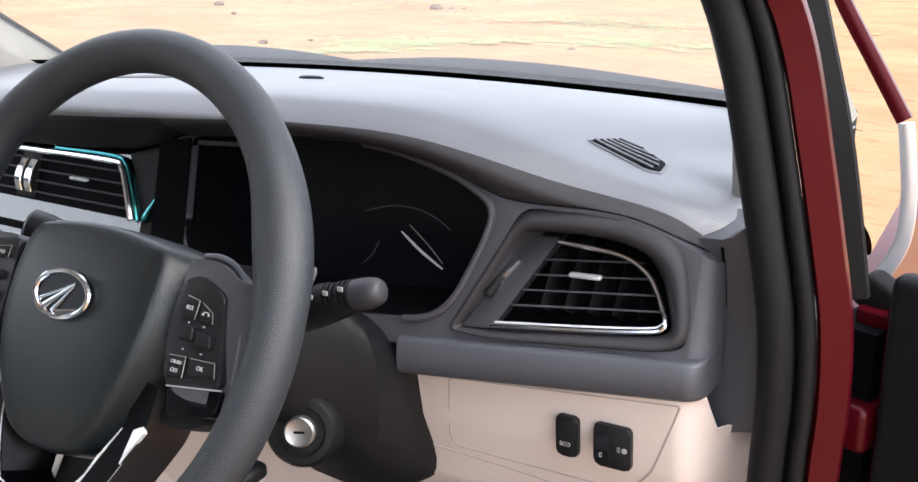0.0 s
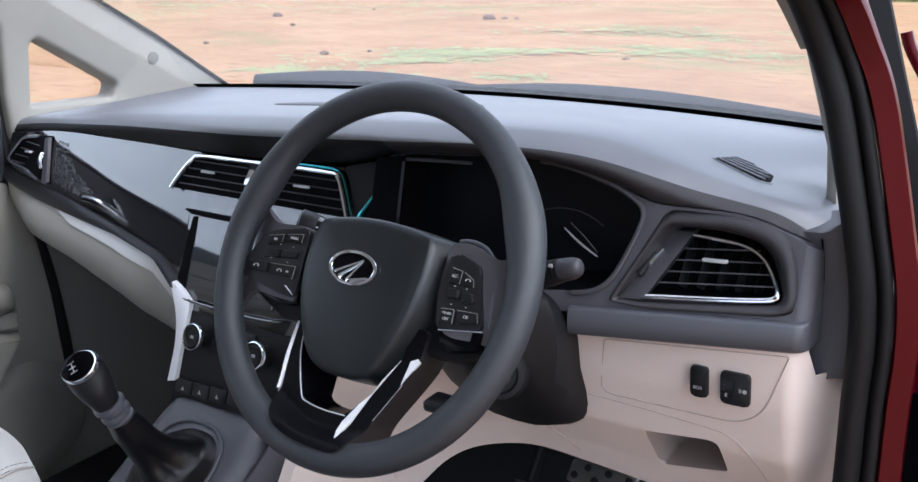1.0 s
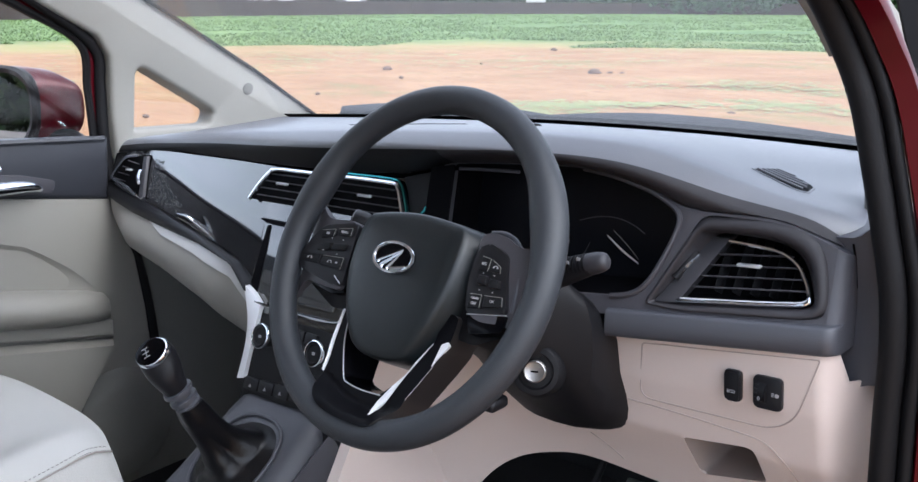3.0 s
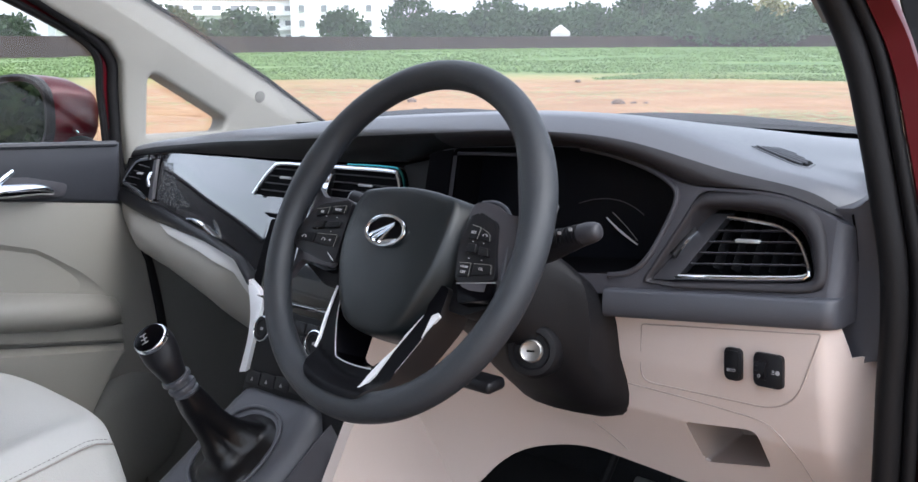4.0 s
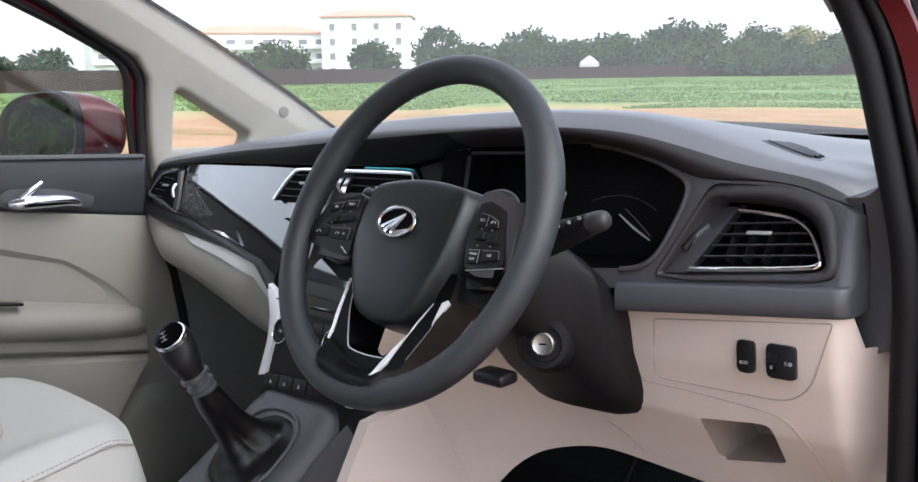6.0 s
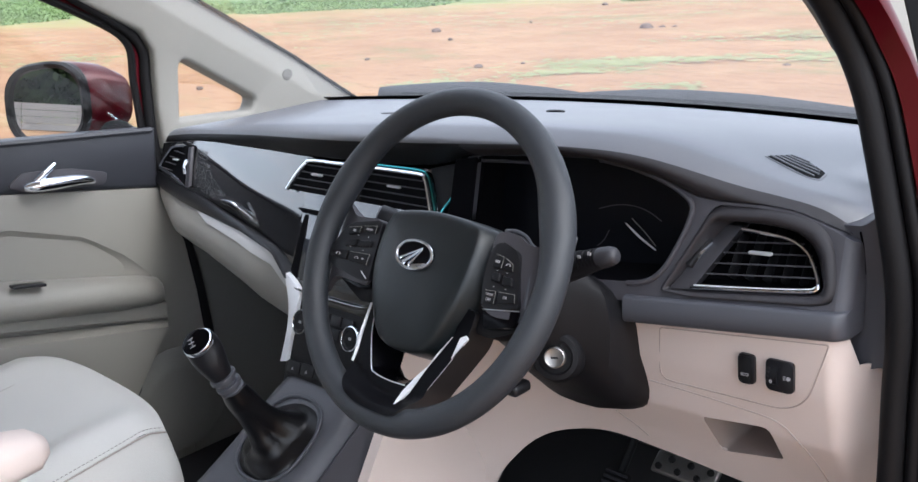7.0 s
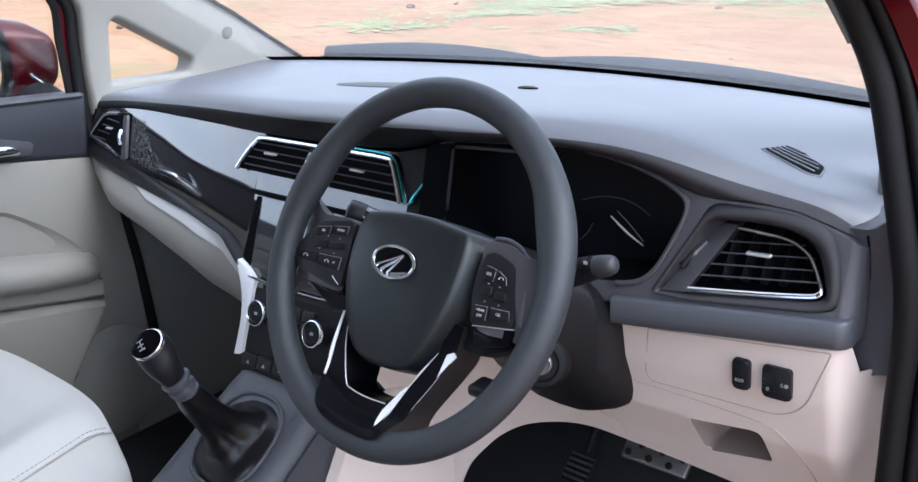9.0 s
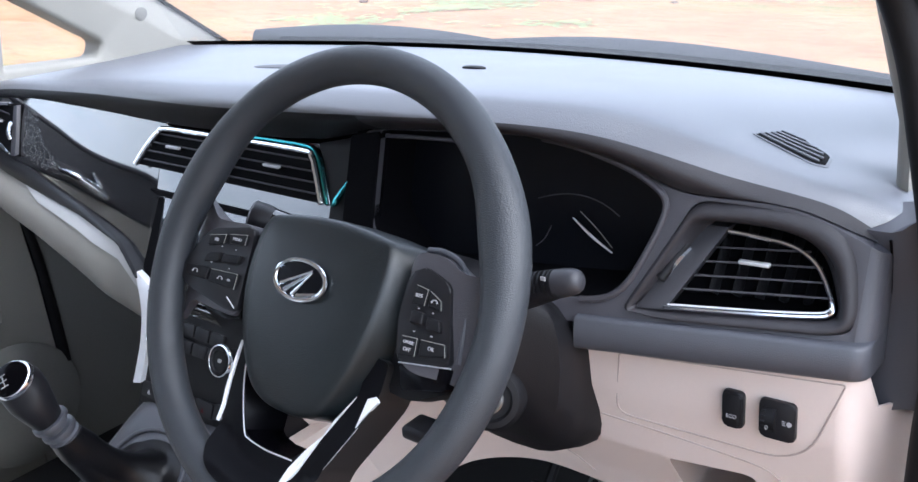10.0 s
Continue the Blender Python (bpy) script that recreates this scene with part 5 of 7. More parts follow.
part("airbag_cover", loft([[wp(-0.004 + (x + 0.004) * kx, -0.02 + (y + 0.02) * ky, d - 1.3 * ((y + 0.02) * ky) ** 2 - 0.5 * (x * kx) ** 2 * (kx < 1.05)) for x, y in pad_poly] for kx, ky, d in ((1.25, 1.02, -0.046), (1.34, 1.03, -0.034), (1.33, 1.03, -0.026), (1.22, 1.025, -0.014), (1.11, 1.015, -0.0035), (1.065, 1.01, 0.0012), (1.02, 0.995, 0.0038), (0.96, 0.965, 0.0052), (0.88, 0.90, 0.006), (0.6, 0.6, 0.0068), (0.3, 0.3, 0.007))]), M_HUB, wheel, "dark blue-grey airbag cover", sharp=60)
part("hub_back", loft([[wp(x * k, y * k, d) for x, y in pad_poly] for k, d in ((0.50, -0.080), (0.68, -0.060), (0.85, -0.043))]), M_SHROUD, wheel)
# emblem: an oval ring with plain rising strokes
em_o = wp(-0.006, 0.0, 0.0072)
em = part("emblem_base", loft([[em_o + WU * 0.0275 * k * math.cos(a) + WV * 0.0158 * k * math.sin(a) + WN * d for a in np.linspace(0, 2 * math.pi, 36, endpoint=False)] for k, d in ((1, -0.004), (1, 0.001), (0.98, 0.0016))]), M_GLOSS, wheel, "oval chrome emblem")
part("emblem_ring", tube([em_o + WU * 0.0268 * math.cos(a) + WV * 0.0150 * math.sin(a) + WN * 0.002 for a in np.linspace(0, 2 * math.pi, 48, endpoint=False)], 0.0019, 8, True, up=tuple(WN)), M_CHROME, em, "chrome oval ring")
for x0, y0, x1, y1, w in ((-0.019, -0.006, 0.011, 0.009, 0.0013), (-0.013, -0.010, 0.011, 0.008, 0.0019), (-0.004, -0.012, 0.011, 0.007, 0.0014), (0.002, -0.0125, 0.020, -0.007, 0.0024)):
    part("emblem_stroke", tube([em_o + WU * (x0 + (x1 - x0) * t) + WV * (y0 + (y1 - y0) * t) + WN * 0.002 for t in (0, 0.5, 1)], lambda t: w * (1.2 - 0.8 * t), 8, up=tuple(WN)), M_CHROME, em)


def wheel_plate(poly, d, depth, bevel, r=0.003, n=4):
    return plate(rounded(poly, r, n), tuple(wp(0, 0, d)), WU, WV, depth, bevel)


# side spokes: an arm that flows out of the rim, with a pod of keys on it
ARMS = {-1: [(-0.172, 0.052), (-0.158, 0.0440), (-0.143, 0.0350), (-0.1277, 0.0296), (-0.085, 0.0320), (-0.078, -0.044), (-0.1175, -0.0420), (-0.142, -0.0400), (-0.1510, -0.0480), (-0.158, -0.066)],
        1: [(0.160, -0.060), (0.1530, -0.0450), (0.1385, -0.0390), (0.108, -0.0410), (0.092, -0.0340), (0.084, 0.0400), (0.0978, 0.0430), (0.1150, 0.0418), (0.1300, 0.0330), (0.1440, 0.0350), (0.158, 0.0450), (0.172, 0.056)]}
for s, outline in ARMS.items():
    bm = wheel_plate(outline, -0.020, 0.016, 0.006, 0.010, 5)
    # the arm dips between the rim and the pod
    for v in bm.verts:
        q = v.co - WC
        if q.dot(WN) > -0.012:
            v.co -= WN * 0.36 * max(0.0, abs(q.dot(WU)) - 0.128)
    # Lighter plastic than the rim's: brighter light is put into the colour.
    part("side_spoke", bm, M_BROW, wheel, "spoke flowing out of the rim, lightened in place of brighter light", sharp=60)
# Pale edge on the right spoke only, painting the light it catches.
part("spoke_joint", tube(smooth_path([wp(0.088, 0.0445, -0.014), wp(0.104, 0.0455, -0.012), wp(0.120, 0.0405, -0.011), wp(0.131, 0.0280, -0.010), wp(0.1365, 0.0080, -0.0095), wp(0.1405, -0.0260, -0.0095)], 6), 0.0022, 10), M_CONSOLE, wheel, "moulded edge of the spoke, its bright light put in as pale plastic")
PODS = {-1: [(-0.1274, 0.0223), (-0.0814, 0.0303), (-0.0790, 0.0104), (-0.0780, -0.0400), (-0.0959, -0.0395), (-0.1480, -0.0300), (-0.1600, -0.0205), (-0.1534, -0.0060), (-0.1387, 0.0159)][::-1],
        1: [(0.0946, 0.0299), (0.1000, 0.0325), (0.1235, 0.0245), (0.1390, -0.0290), (0.0930, -0.0358), (0.0860, -0.0061), (0.0860, 0.0260)][::-1]}
KEY_SHAPES = {-1: ([(-0.1310, 0.0153), (-0.1105, 0.0189), (-0.1111, 0.0113), (-0.1302, 0.0066)], [(-0.1060, 0.0198), (-0.0850, 0.0226), (-0.0853, 0.0140), (-0.1049, 0.0125)], [(-0.1252, 0.0011), (-0.1101, 0.0041), (-0.1108, -0.0042), (-0.1292, -0.0072)], [(-0.1064, 0.0029), (-0.0865, 0.0050), (-0.0873, -0.0022), (-0.1075, -0.0043)], [(-0.1513, -0.0131), (-0.1215, -0.0105), (-0.1220, -0.0215), (-0.1488, -0.0213)], [(-0.1178, -0.0115), (-0.0845, -0.0100), (-0.0850, -0.0228), (-0.1180, -0.0223)]),
        1: ([(0.0970, 0.0190), (0.1077, 0.0174), (0.1072, 0.0060), (0.0955, 0.0055)], [(0.1103, 0.0168), (0.1205, 0.0118), (0.1225, 0.0056), (0.1098, 0.0062)], [(0.0985, 0.0015), (0.1090, 0.0015), (0.1100, -0.0070), (0.0990, -0.0075)], [(0.1128, -0.0005), (0.1240, -0.0008), (0.1265, -0.0088), (0.1145, -0.0092)], [(0.0950, -0.0175), (0.1087, -0.0165), (0.1098, -0.0290), (0.0955, -0.0310)], [(0.1120, -0.0165), (0.1325, -0.0155), (0.1350, -0.0238), (0.1128, -0.0280)])}
for s in (-1, 1):
    pod = part("key_panel", wheel_plate(PODS[s], -0.0075, 0.0055, 0.002, 0.006, 5), M_BUTTON, wheel, "black pod of wheel keys")
    for i, key_poly in enumerate(KEY_SHAPES[s]):
        rocker = i in (2, 3)
        part("wheel_key", wheel_plate(key_poly[::-1], -0.0030, 0.0048 if rocker else 0.0034, 0.0014 if rocker else 0.0008, 0.0018, 3), M_SHROUD, pod, "raised black rocker key" if rocker else "flat black key")
        for a, b in ((0, 1), (1, 2)) if i in (0, 1, 5) or s > 0 and not rocker else ():
            (ax_, ay_), (bx_, by_) = key_poly[a], key_poly[b]
            # Highlights along the key's edges are drawn as thin light rods.
            part("key_glint", tube([wp(ax_, ay_, 0.0004), wp(bx_, by_, 0.0004)], 0.00028, 6), M_KICK, pod, "fine light rod drawn as an edge highlight")
FEET = {-1: [(-0.1300, -0.0350), (-0.0790, -0.0300), (-0.0780, -0.0445), (-0.0959, -0.0480), (-0.1280, -0.0430)][::-1], 1: [(0.0950, -0.0366), (0.1390, -0.0300), (0.1385, -0.0455), (0.1020, -0.0540)]}
for s in (-1, 1):
    foot = part("spoke_foot", wheel_plate(FEET[s] if s < 0 else FEET[s][::-1], -0.020, 0.0115 if s < 0 else 0.0155, 0.0015, 0.002), M_GLOSS, wheel, "gloss black spoke foot")
    (ax_, ay_), (bx_, by_) = ((-0.0930, -0.0300), (-0.0810, -0.0370)) if s < 0 else ((0.0945, -0.0362), (0.1390, -0.0297))
    part("foot_edge", tube([wp(ax_, ay_, -0.0042 if s > 0 else -0.0020), wp(bx_, by_, -0.0042 if s > 0 else -0.0020)], 0.0005, 6), M_SATIN, foot, "fine bright edge")
    part("spoke_back", wheel_plate([(s * x, y) for x, y in ([(0.075, 0.030), (0.150, 0.026), (0.150, -0.040), (0.100, -0.062), (0.075, -0.060)][::-s])], -0.040, 0.020, 0.004, 0.006), M_SHROUD, wheel, "matt black back of the spoke")
SIGNS = {(1, 0.1010, 0.0120): "RES", (1, 0.1222, -0.0208): "OK", (1, 0.1022, -0.0208): "CRUISE", (1, 0.1022, -0.0258): "OFF", (-1, 0.0958, 0.0170): "MENU"}
for (s, kx, ky), word in SIGNS.items():
    part("key_lettering", text_mesh(word, 0.0038 if len(word) < 5 else 0.0030, wp(s * kx, ky, 0.0006), WU, WV, 0.0003), M_PRINT, wheel, "white key lettering")
# small signs: a receiver, arrows and dots
def receiver(cx, cy, k):
    return [tube(smooth_path([wp(cx - 0.0032 * k, cy - 0.0010 * k, 0.0007), wp(cx - 0.0018 * k, cy + 0.0012 * k, 0.0007), wp(cx + 0.0018 * k, cy + 0.0012 * k, 0.0007), wp(cx + 0.0032 * k, cy - 0.0010 * k, 0.0007)], 4), lambda t: 0.0004 + 0.0005 * abs(2 * t - 1) ** 2, 6)]


for bm in receiver(-0.1370, -0.0165, 1.0) + receiver(-0.1040, -0.0168, 0.9) + receiver(0.1155, 0.0105, 0.8):
    part("key_sign", bm, M_PRINT, wheel, "white receiver sign")
for cx, cy, r in ((-0.1205, 0.0130, 0.0022), (-0.0935, -0.0165, 0.0016), (-0.1115, 0.0085, 0.0009), (-0.0940, 0.0085, 0.0008), (-0.1190, -0.0062, 0.0011), (-0.0965, -0.0075, 0.0008), (0.1035, 0.0035, 0.0008), (0.1165, 0.0030, 0.0008), (0.1210, -0.0040, 0.0011), (0.1045, -0.0125, 0.0008), (0.1200, -0.0125, 0.0008)):
    part("key_sign", wheel_plate([(cx - r, cy - r * 0.6), (cx + r, cy - r * 0.6), (cx + r, cy + r * 0.6), (cx - r, cy + r * 0.6)], 0.0010 if r == 0.0011 else 0.0004, 0.0004, 0.0, r * 0.3), M_PRINT, wheel)
# lower spoke: a gloss black V with a window and bright edges
VOUT = [(-0.0722, -0.030), (-0.0727, -0.066), (-0.0733, -0.0907), (-0.0720, -0.1269), (-0.0650, -0.1400), (-0.0533, -0.1510), (-0.0414, -0.1580), (-0.0280, -0.1618), (-0.0100, -0.1640), (0.0120, -0.1645), (0.0270, -0.1640), (0.0370, -0.1610), (0.0405, -0.1540), (0.0400, -0.1430), (0.0439, -0.1301), (0.0667, -0.0911), (0.0770, -0.0720), (0.0790, -0.0600), (0.0800, -0.040)]
VIN = [(-0.0640, -0.060), (-0.0585, -0.0929), (-0.0448, -0.1253), (-0.0359, -0.1309), (-0.0141, -0.1331), (0.0110, -0.1318), (0.0248, -0.1190), (0.0383, -0.1047), (0.0600, -0.0680), (0.0600, -0.0550)]
VBACK = [(-0.0380, -0.0700), (-0.0362, -0.0980), (-0.0365, -0.1224), (-0.0320, -0.1262), (-0.0200, -0.1290), (-0.0015, -0.1290), (0.0080, -0.1220), (0.0180, -0.1090), (0.0300, -0.0850), (0.0300, -0.0700)]


def over(x, y):
    """How far the lower spoke stands out: its foot climbs over the rim."""
    k = min(1.0, max(0.0, (math.hypot(x, y) - 0.142) / 0.022))
    return -0.013 + 0.0292 * k * k * (3 - 2 * k)


def on_spoke(poly, lift, depth, bevel=0.0):
    """A thin inlay that follows the lower spoke's face."""
    bm = bmesh.new()
    vs = [bm.verts.new(wp(x, y, over(x, y) + lift)) for x, y in poly]
    f = bm.faces.new(vs)
    ex = bmesh.ops.extrude_face_region(bm, geom=[f], use_keep_orig=True)
    bmesh.ops.translate(bm, verts=[g for g in ex["geom"] if isinstance(g, bmesh.types.BMVert)], vec=-WN * depth)
    bmesh.ops.triangulate(bm, faces=[g for g in bm.faces if len(g.verts) > 4])
    return bm


bm = bmesh.new()
edges = []
vout = fine_loop(rounded(VOUT, 0.006, 4))
for loop in (vout, rounded(VIN, 0.004, 3)):
    vs = [bm.verts.new(wp(x, y, over(x, y))) for x, y in loop]
    edges += [bm.edges.new((vs[i], vs[(i + 1) % len(vs)])) for i in range(len(vs))]
fs = [g for g in bmesh.ops.triangle_fill(bm, use_beauty=True, edges=edges)["geom"] if isinstance(g, bmesh.types.BMFace)]
# more points across the face, drawn onto the curve of the foot
for _ in range(2):
    long_edges = [e for e in bm.edges if e.calc_length() > 0.007 and not e.is_boundary]
    bmesh.ops.subdivide_edges(bm, edges=long_edges, cuts=1)
    bmesh.ops.triangulate(bm, faces=[f for f in bm.faces if len(f.verts) > 3])
for v in bm.verts:
    q = v.co - WC
    v.co = wp(q.dot(WU), q.dot(WV), over(q.dot(WU), q.dot(WV)))
low = part("lower_spoke", bm, M_SPOKE, wheel, "piano black lower spoke")


def spoke_normal(co):
    """The face's own direction, taken from the curve of the foot."""
    q = Vector(co) + BASE[wheel.name] - WC
    x, y, h = q.dot(WU), q.dot(WV), 0.001
    gx, gy = (over(x + h, y) - over(x - h, y)) / (2 * h), (over(x, y + h) - over(x, y - h)) / (2 * h)
    return (WN - WU * gx - WV * gy).normalized()


low.data.normals_split_custom_set_from_vertices([spoke_normal(v.co) for v in low.data.vertices])
side_poly = vout
part("spoke_flank", loft([[wp(x, y, over(x, y) - d if d < 0.01 else min(over(x, y), -0.013) - d) for x, y in side_poly] for d in (0.0, 0.004, 0.020, 0.038)], True, False), M_SPOKESIDE, low, "dark side of the spoke, tinted with the beige it reflects")
part("spoke_well", loft([[wp(x, y, -0.014) for x, y in VIN], [wp(x, y, -0.047) for x, y in VBACK]], True, False), M_GLOSS, low, "deep gloss black opening")
part("spoke_edge", on_spoke(fine_loop([(0.0590, -0.0705), (0.0383, -0.1047), (0.0248, -0.1200), (0.0172, -0.1308), (0.0120, -0.1381), (0.0123, -0.1475), (0.0200, -0.1520), (0.0178, -0.1470), (0.0236, -0.1335), (0.0350, -0.1106), (0.0442, -0.0925)]), 0.0014, 0.003), M_TRIM, low, "satin silver blade along the spoke")
part("spoke_tip", on_spoke([(0.0700, -0.0690), (0.0768, -0.0655), (0.0795, -0.0690), (0.0682, -0.0860), (0.0655, -0.0915)], 0.0016, 0.003), M_TRIM, low, "satin silver tip")
part("spoke_edge", strip_along(smooth_path([wp(x, y, over(x, y) + 0.001) for x, y in ((-0.0720, -0.060), (-0.0738, -0.079), (-0.0750, -0.098), (-0.0745, -0.113), (-0.0732, -0.1265))], 6), lambda t: 0.0004 + 0.0015 * math.sin(math.pi * t), 0.0016, tuple(WU)), M_TRIM, low, "satin silver edge")
part("spoke_line", tube(smooth_path([wp(x, y, over(x, y)) for x, y in ((0.0667, -0.0911), (0.0560, -0.1095), (0.0445, -0.1290))], 5), 0.00025, 6), M_SATIN, low, "fine bright line")
part("window_edge", tube(smooth_path([wp(x, y, over(x, y) + 0.0004) for x, y in ((-0.0625, -0.072), (-0.0585, -0.0929), (-0.0448, -0.1253), (-0.0359, -0.1309), (-0.0141, -0.1331), (0.0125, -0.1322))], 5), 0.0006, 6), M_SATIN, low, "fine bright line")

# ---- centre console and gear lever ----
console = thing("centre_console", (0.03, -0.1, 0.40), "blue-grey centre console between the seats", "console")


def ramp_z(y):
    return eased(y, (-0.55, -0.20, -0.10, -0.03, 0.03, 0.08, 0.11, 0.14), (0.660, 0.662, 0.678, 0.714, 0.752, 0.785, 0.798, 0.800))


def console_edge(y):
    return interp(y, (-0.5, -0.1, 0.0, 0.075, 0.13), (0.112, 0.112, 0.114, 0.116, 0.110))


def console_flank(u, v):
    """The darker side that leans out from the console's top towards the driver."""
    y = 0.118 - 0.663 * v
    k = 5 * u
    e, z = console_edge(y), ramp_z(y) - 0.030
    steps = (0, 1, 2, 3, 4, 5)
    return Vector((interp(k, steps, (e - 0.003, e + 0.010, 0.148, 0.164, 0.170, 0.172)), y, interp(k, steps, (z + 0.0, z + 0.012, z - 0.001, z - 0.012, z - 0.06, 0.41))))


def console_top(u, v):
    y = 0.135 - 0.68 * v
    w0 = interp(y, (-0.5, -0.1, 0.13), (-0.105, -0.095, -0.082))
    w1 = console_edge(y)
    x = w0 + (w1 - w0) * u
    return Vector((x, y, ramp_z(y) - 0.035 * (abs(2 * u - 1) ** 8)))


# Darker colour than the top, so the flank's shade is painted in.
part("console_flank", grid(console_flank, 20, 30, 0.004), M_BROW, console, "side of the console, its shade put in as charcoal")
part("console_top", grid(console_top, 20, 24, 0.006), M_CONSOLE, console, "satin blue-grey console top")
part("console_side", loft([[Vector((x, y, z)) for y, z in ((0.13, 0.40), (0.13, 0.77), (0.08, 0.75), (0.0, 0.70), (-0.10, 0.645), (-0.5, 0.63), (-0.5, 0.40))] for x in (-0.095, -0.083)]), M_SHROUD, console)
gear = thing("gear_lever", (0.045, -0.02, 0.76), "black manual gear lever with chrome-topped knob", "gear lever")
def on_ramp(x, y, h=0.0):
    return Vector((x, y - 0.5 * h, ramp_z(y) + h))


BOOT = [(0.020 + 0.064 * math.copysign(abs(math.cos(a)) ** 0.8, math.cos(a)), 0.018 + 0.058 * math.copysign(abs(math.sin(a)) ** 0.8, math.sin(a))) for a in np.linspace(0, 2 * math.pi, 28, endpoint=False)]
part("boot_ring", tube([on_ramp(x, y, 0.001) for x, y in BOOT], 0.0028, 10, True), M_CONSOLE, gear, "oval grey boot ring")
rs = []
NECK = [Vector(p) for p in ((0.020, 0.018, 0.742), (0.020, 0.013, 0.753), (0.021, -0.001, 0.778), (0.023, -0.017, 0.802), (0.025, -0.032, 0.826), (0.027, -0.044, 0.849))]
for i in range(31):
    t = i / 30
    q = t * (len(NECK) - 1)
    n0 = min(int(q), len(NECK) - 2)
    c = NECK[n0].lerp(NECK[n0 + 1], q - n0)
    k = eased(t, (0, 0.12, 0.25, 0.42, 0.6, 0.85, 1.0), (0.98, 0.86, 0.66, 0.46, 0.37, 0.32, 0.27))
    deep = 0.34 * math.sin(math.pi * min(1.0, t * 1.25)) ** 0.9 if t < 0.8 else 0.0
    ring = []
    for j in range(56):
        a = 2 * math.pi * j / 56
        x = 0.064 * math.copysign(abs(math.cos(a)) ** 0.8, math.cos(a))
        y = 0.058 * math.copysign(abs(math.sin(a)) ** 0.8, math.sin(a))
        crease = abs(math.sin(1.5 * a + 1.4 * t - 0.2)) ** 0.8
        roll = 0.10 * math.exp(-((t - 0.13 - 0.04 * math.sin(2 * a)) / 0.05) ** 2) * max(0.0, -math.sin(a)) - 0.10 * math.exp(-((t - 0.26) / 0.05) ** 2) * max(0.0, -math.sin(a))
        fold = 1 - deep * (1 - crease) + roll
        dx, dy = x * k * fold, y * k * fold
        ring.append(c + Vector((dx, dy, 0.62 * dy * (1 - t) + 0.35 * dy * t)))
    rs.append(ring)
part("gaiter", loft(rs), M_BOOT, gear, "creased black leather gaiter", sharp=70)
ax = Vector((-0.13, -0.42, 0.90)).normalized()
g = Vector((0.027, -0.044, 0.848))
part("collar", lathe([(0.014, -0.003), (0.0170, -0.001), (0.0174, 0.002), (0.0150, 0.004), (0.0150, 0.007), (0.0182, 0.008), (0.0186, 0.0105), (0.0180, 0.013), (0.0135, 0.014), (0.0132, 0.0205), (0.0190, 0.0215), (0.0195, 0.024), (0.0188, 0.0265), (0.013, 0.0275)], g, ax, 28), M_CONSOLE, gear, "grey ribbed collar")
cap_ax = Vector((0.30, -0.70, 0.62)).normalized()
KNOB_TOP = Vector((0.0123, -0.0714, 0.9204))


def knob_ring(h, a, b):
    """A ring of the knob; its upper rings lean over towards the driver."""
    t = min(1.0, max(0.0, (h - 0.035) / 0.035))
    d = ax.lerp(cap_ax, t * t).normalized()
    c = g + ax * min(h, 0.070) + (KNOB_TOP - g - ax * 0.070) * t + d * max(0.0, h - 0.070)
    up = (Vector((0.55, 0.75, 0.4)) - d * Vector((0.55, 0.75, 0.4)).dot(d)).normalized()
    sd = d.cross(up)
    return [c + sd * a * math.cos(2 * math.pi * k / 28) + up * b * math.sin(2 * math.pi * k / 28) for k in range(28)]


part("knob", loft([knob_ring(h, a, b) for h, a, b in ((0.022, 0.0140, 0.0140), (0.032, 0.0162, 0.0168), (0.044, 0.0195, 0.0205), (0.055, 0.0212, 0.0236), (0.065, 0.0210, 0.0246), (0.074, 0.0186, 0.0230))]), M_BUTTON, gear, "black gear knob")
cap = part("knob_cap", loft([knob_ring(h, a, b) for h, a, b in ((0.071, 0.0186, 0.0230), (0.076, 0.0188, 0.0232), (0.0795, 0.0177, 0.0220), (0.0805, 0.0164, 0.0206))]), M_CHROME, gear, "chrome knob rim")
part("shift_plate", loft([knob_ring(h, a, b) for h, a, b in ((0.078, 0.0170, 0.0214), (0.0815, 0.0164, 0.0208), (0.0832, 0.011, 0.015))]), M_GLOSS, cap, "gloss black shift plate")
ku = (Vector((0.55, 0.75, 0.4)) - cap_ax * Vector((0.55, 0.75, 0.4)).dot(cap_ax)).normalized()
ks = cap_ax.cross(ku)
kc = KNOB_TOP + cap_ax * 0.0132
for a, b, c, d in ((-0.006, -0.0095, -0.006, -0.001), (0, -0.0095, 0, -0.001), (0.006, -0.0095, 0.006, -0.001), (-0.006, -0.005, 0.006, -0.005)):
    part("shift_line", tube([kc + ks * a + ku * b, kc + ks * c + ku * d], 0.0006, 6), M_PRINT, cap, "white shift pattern")

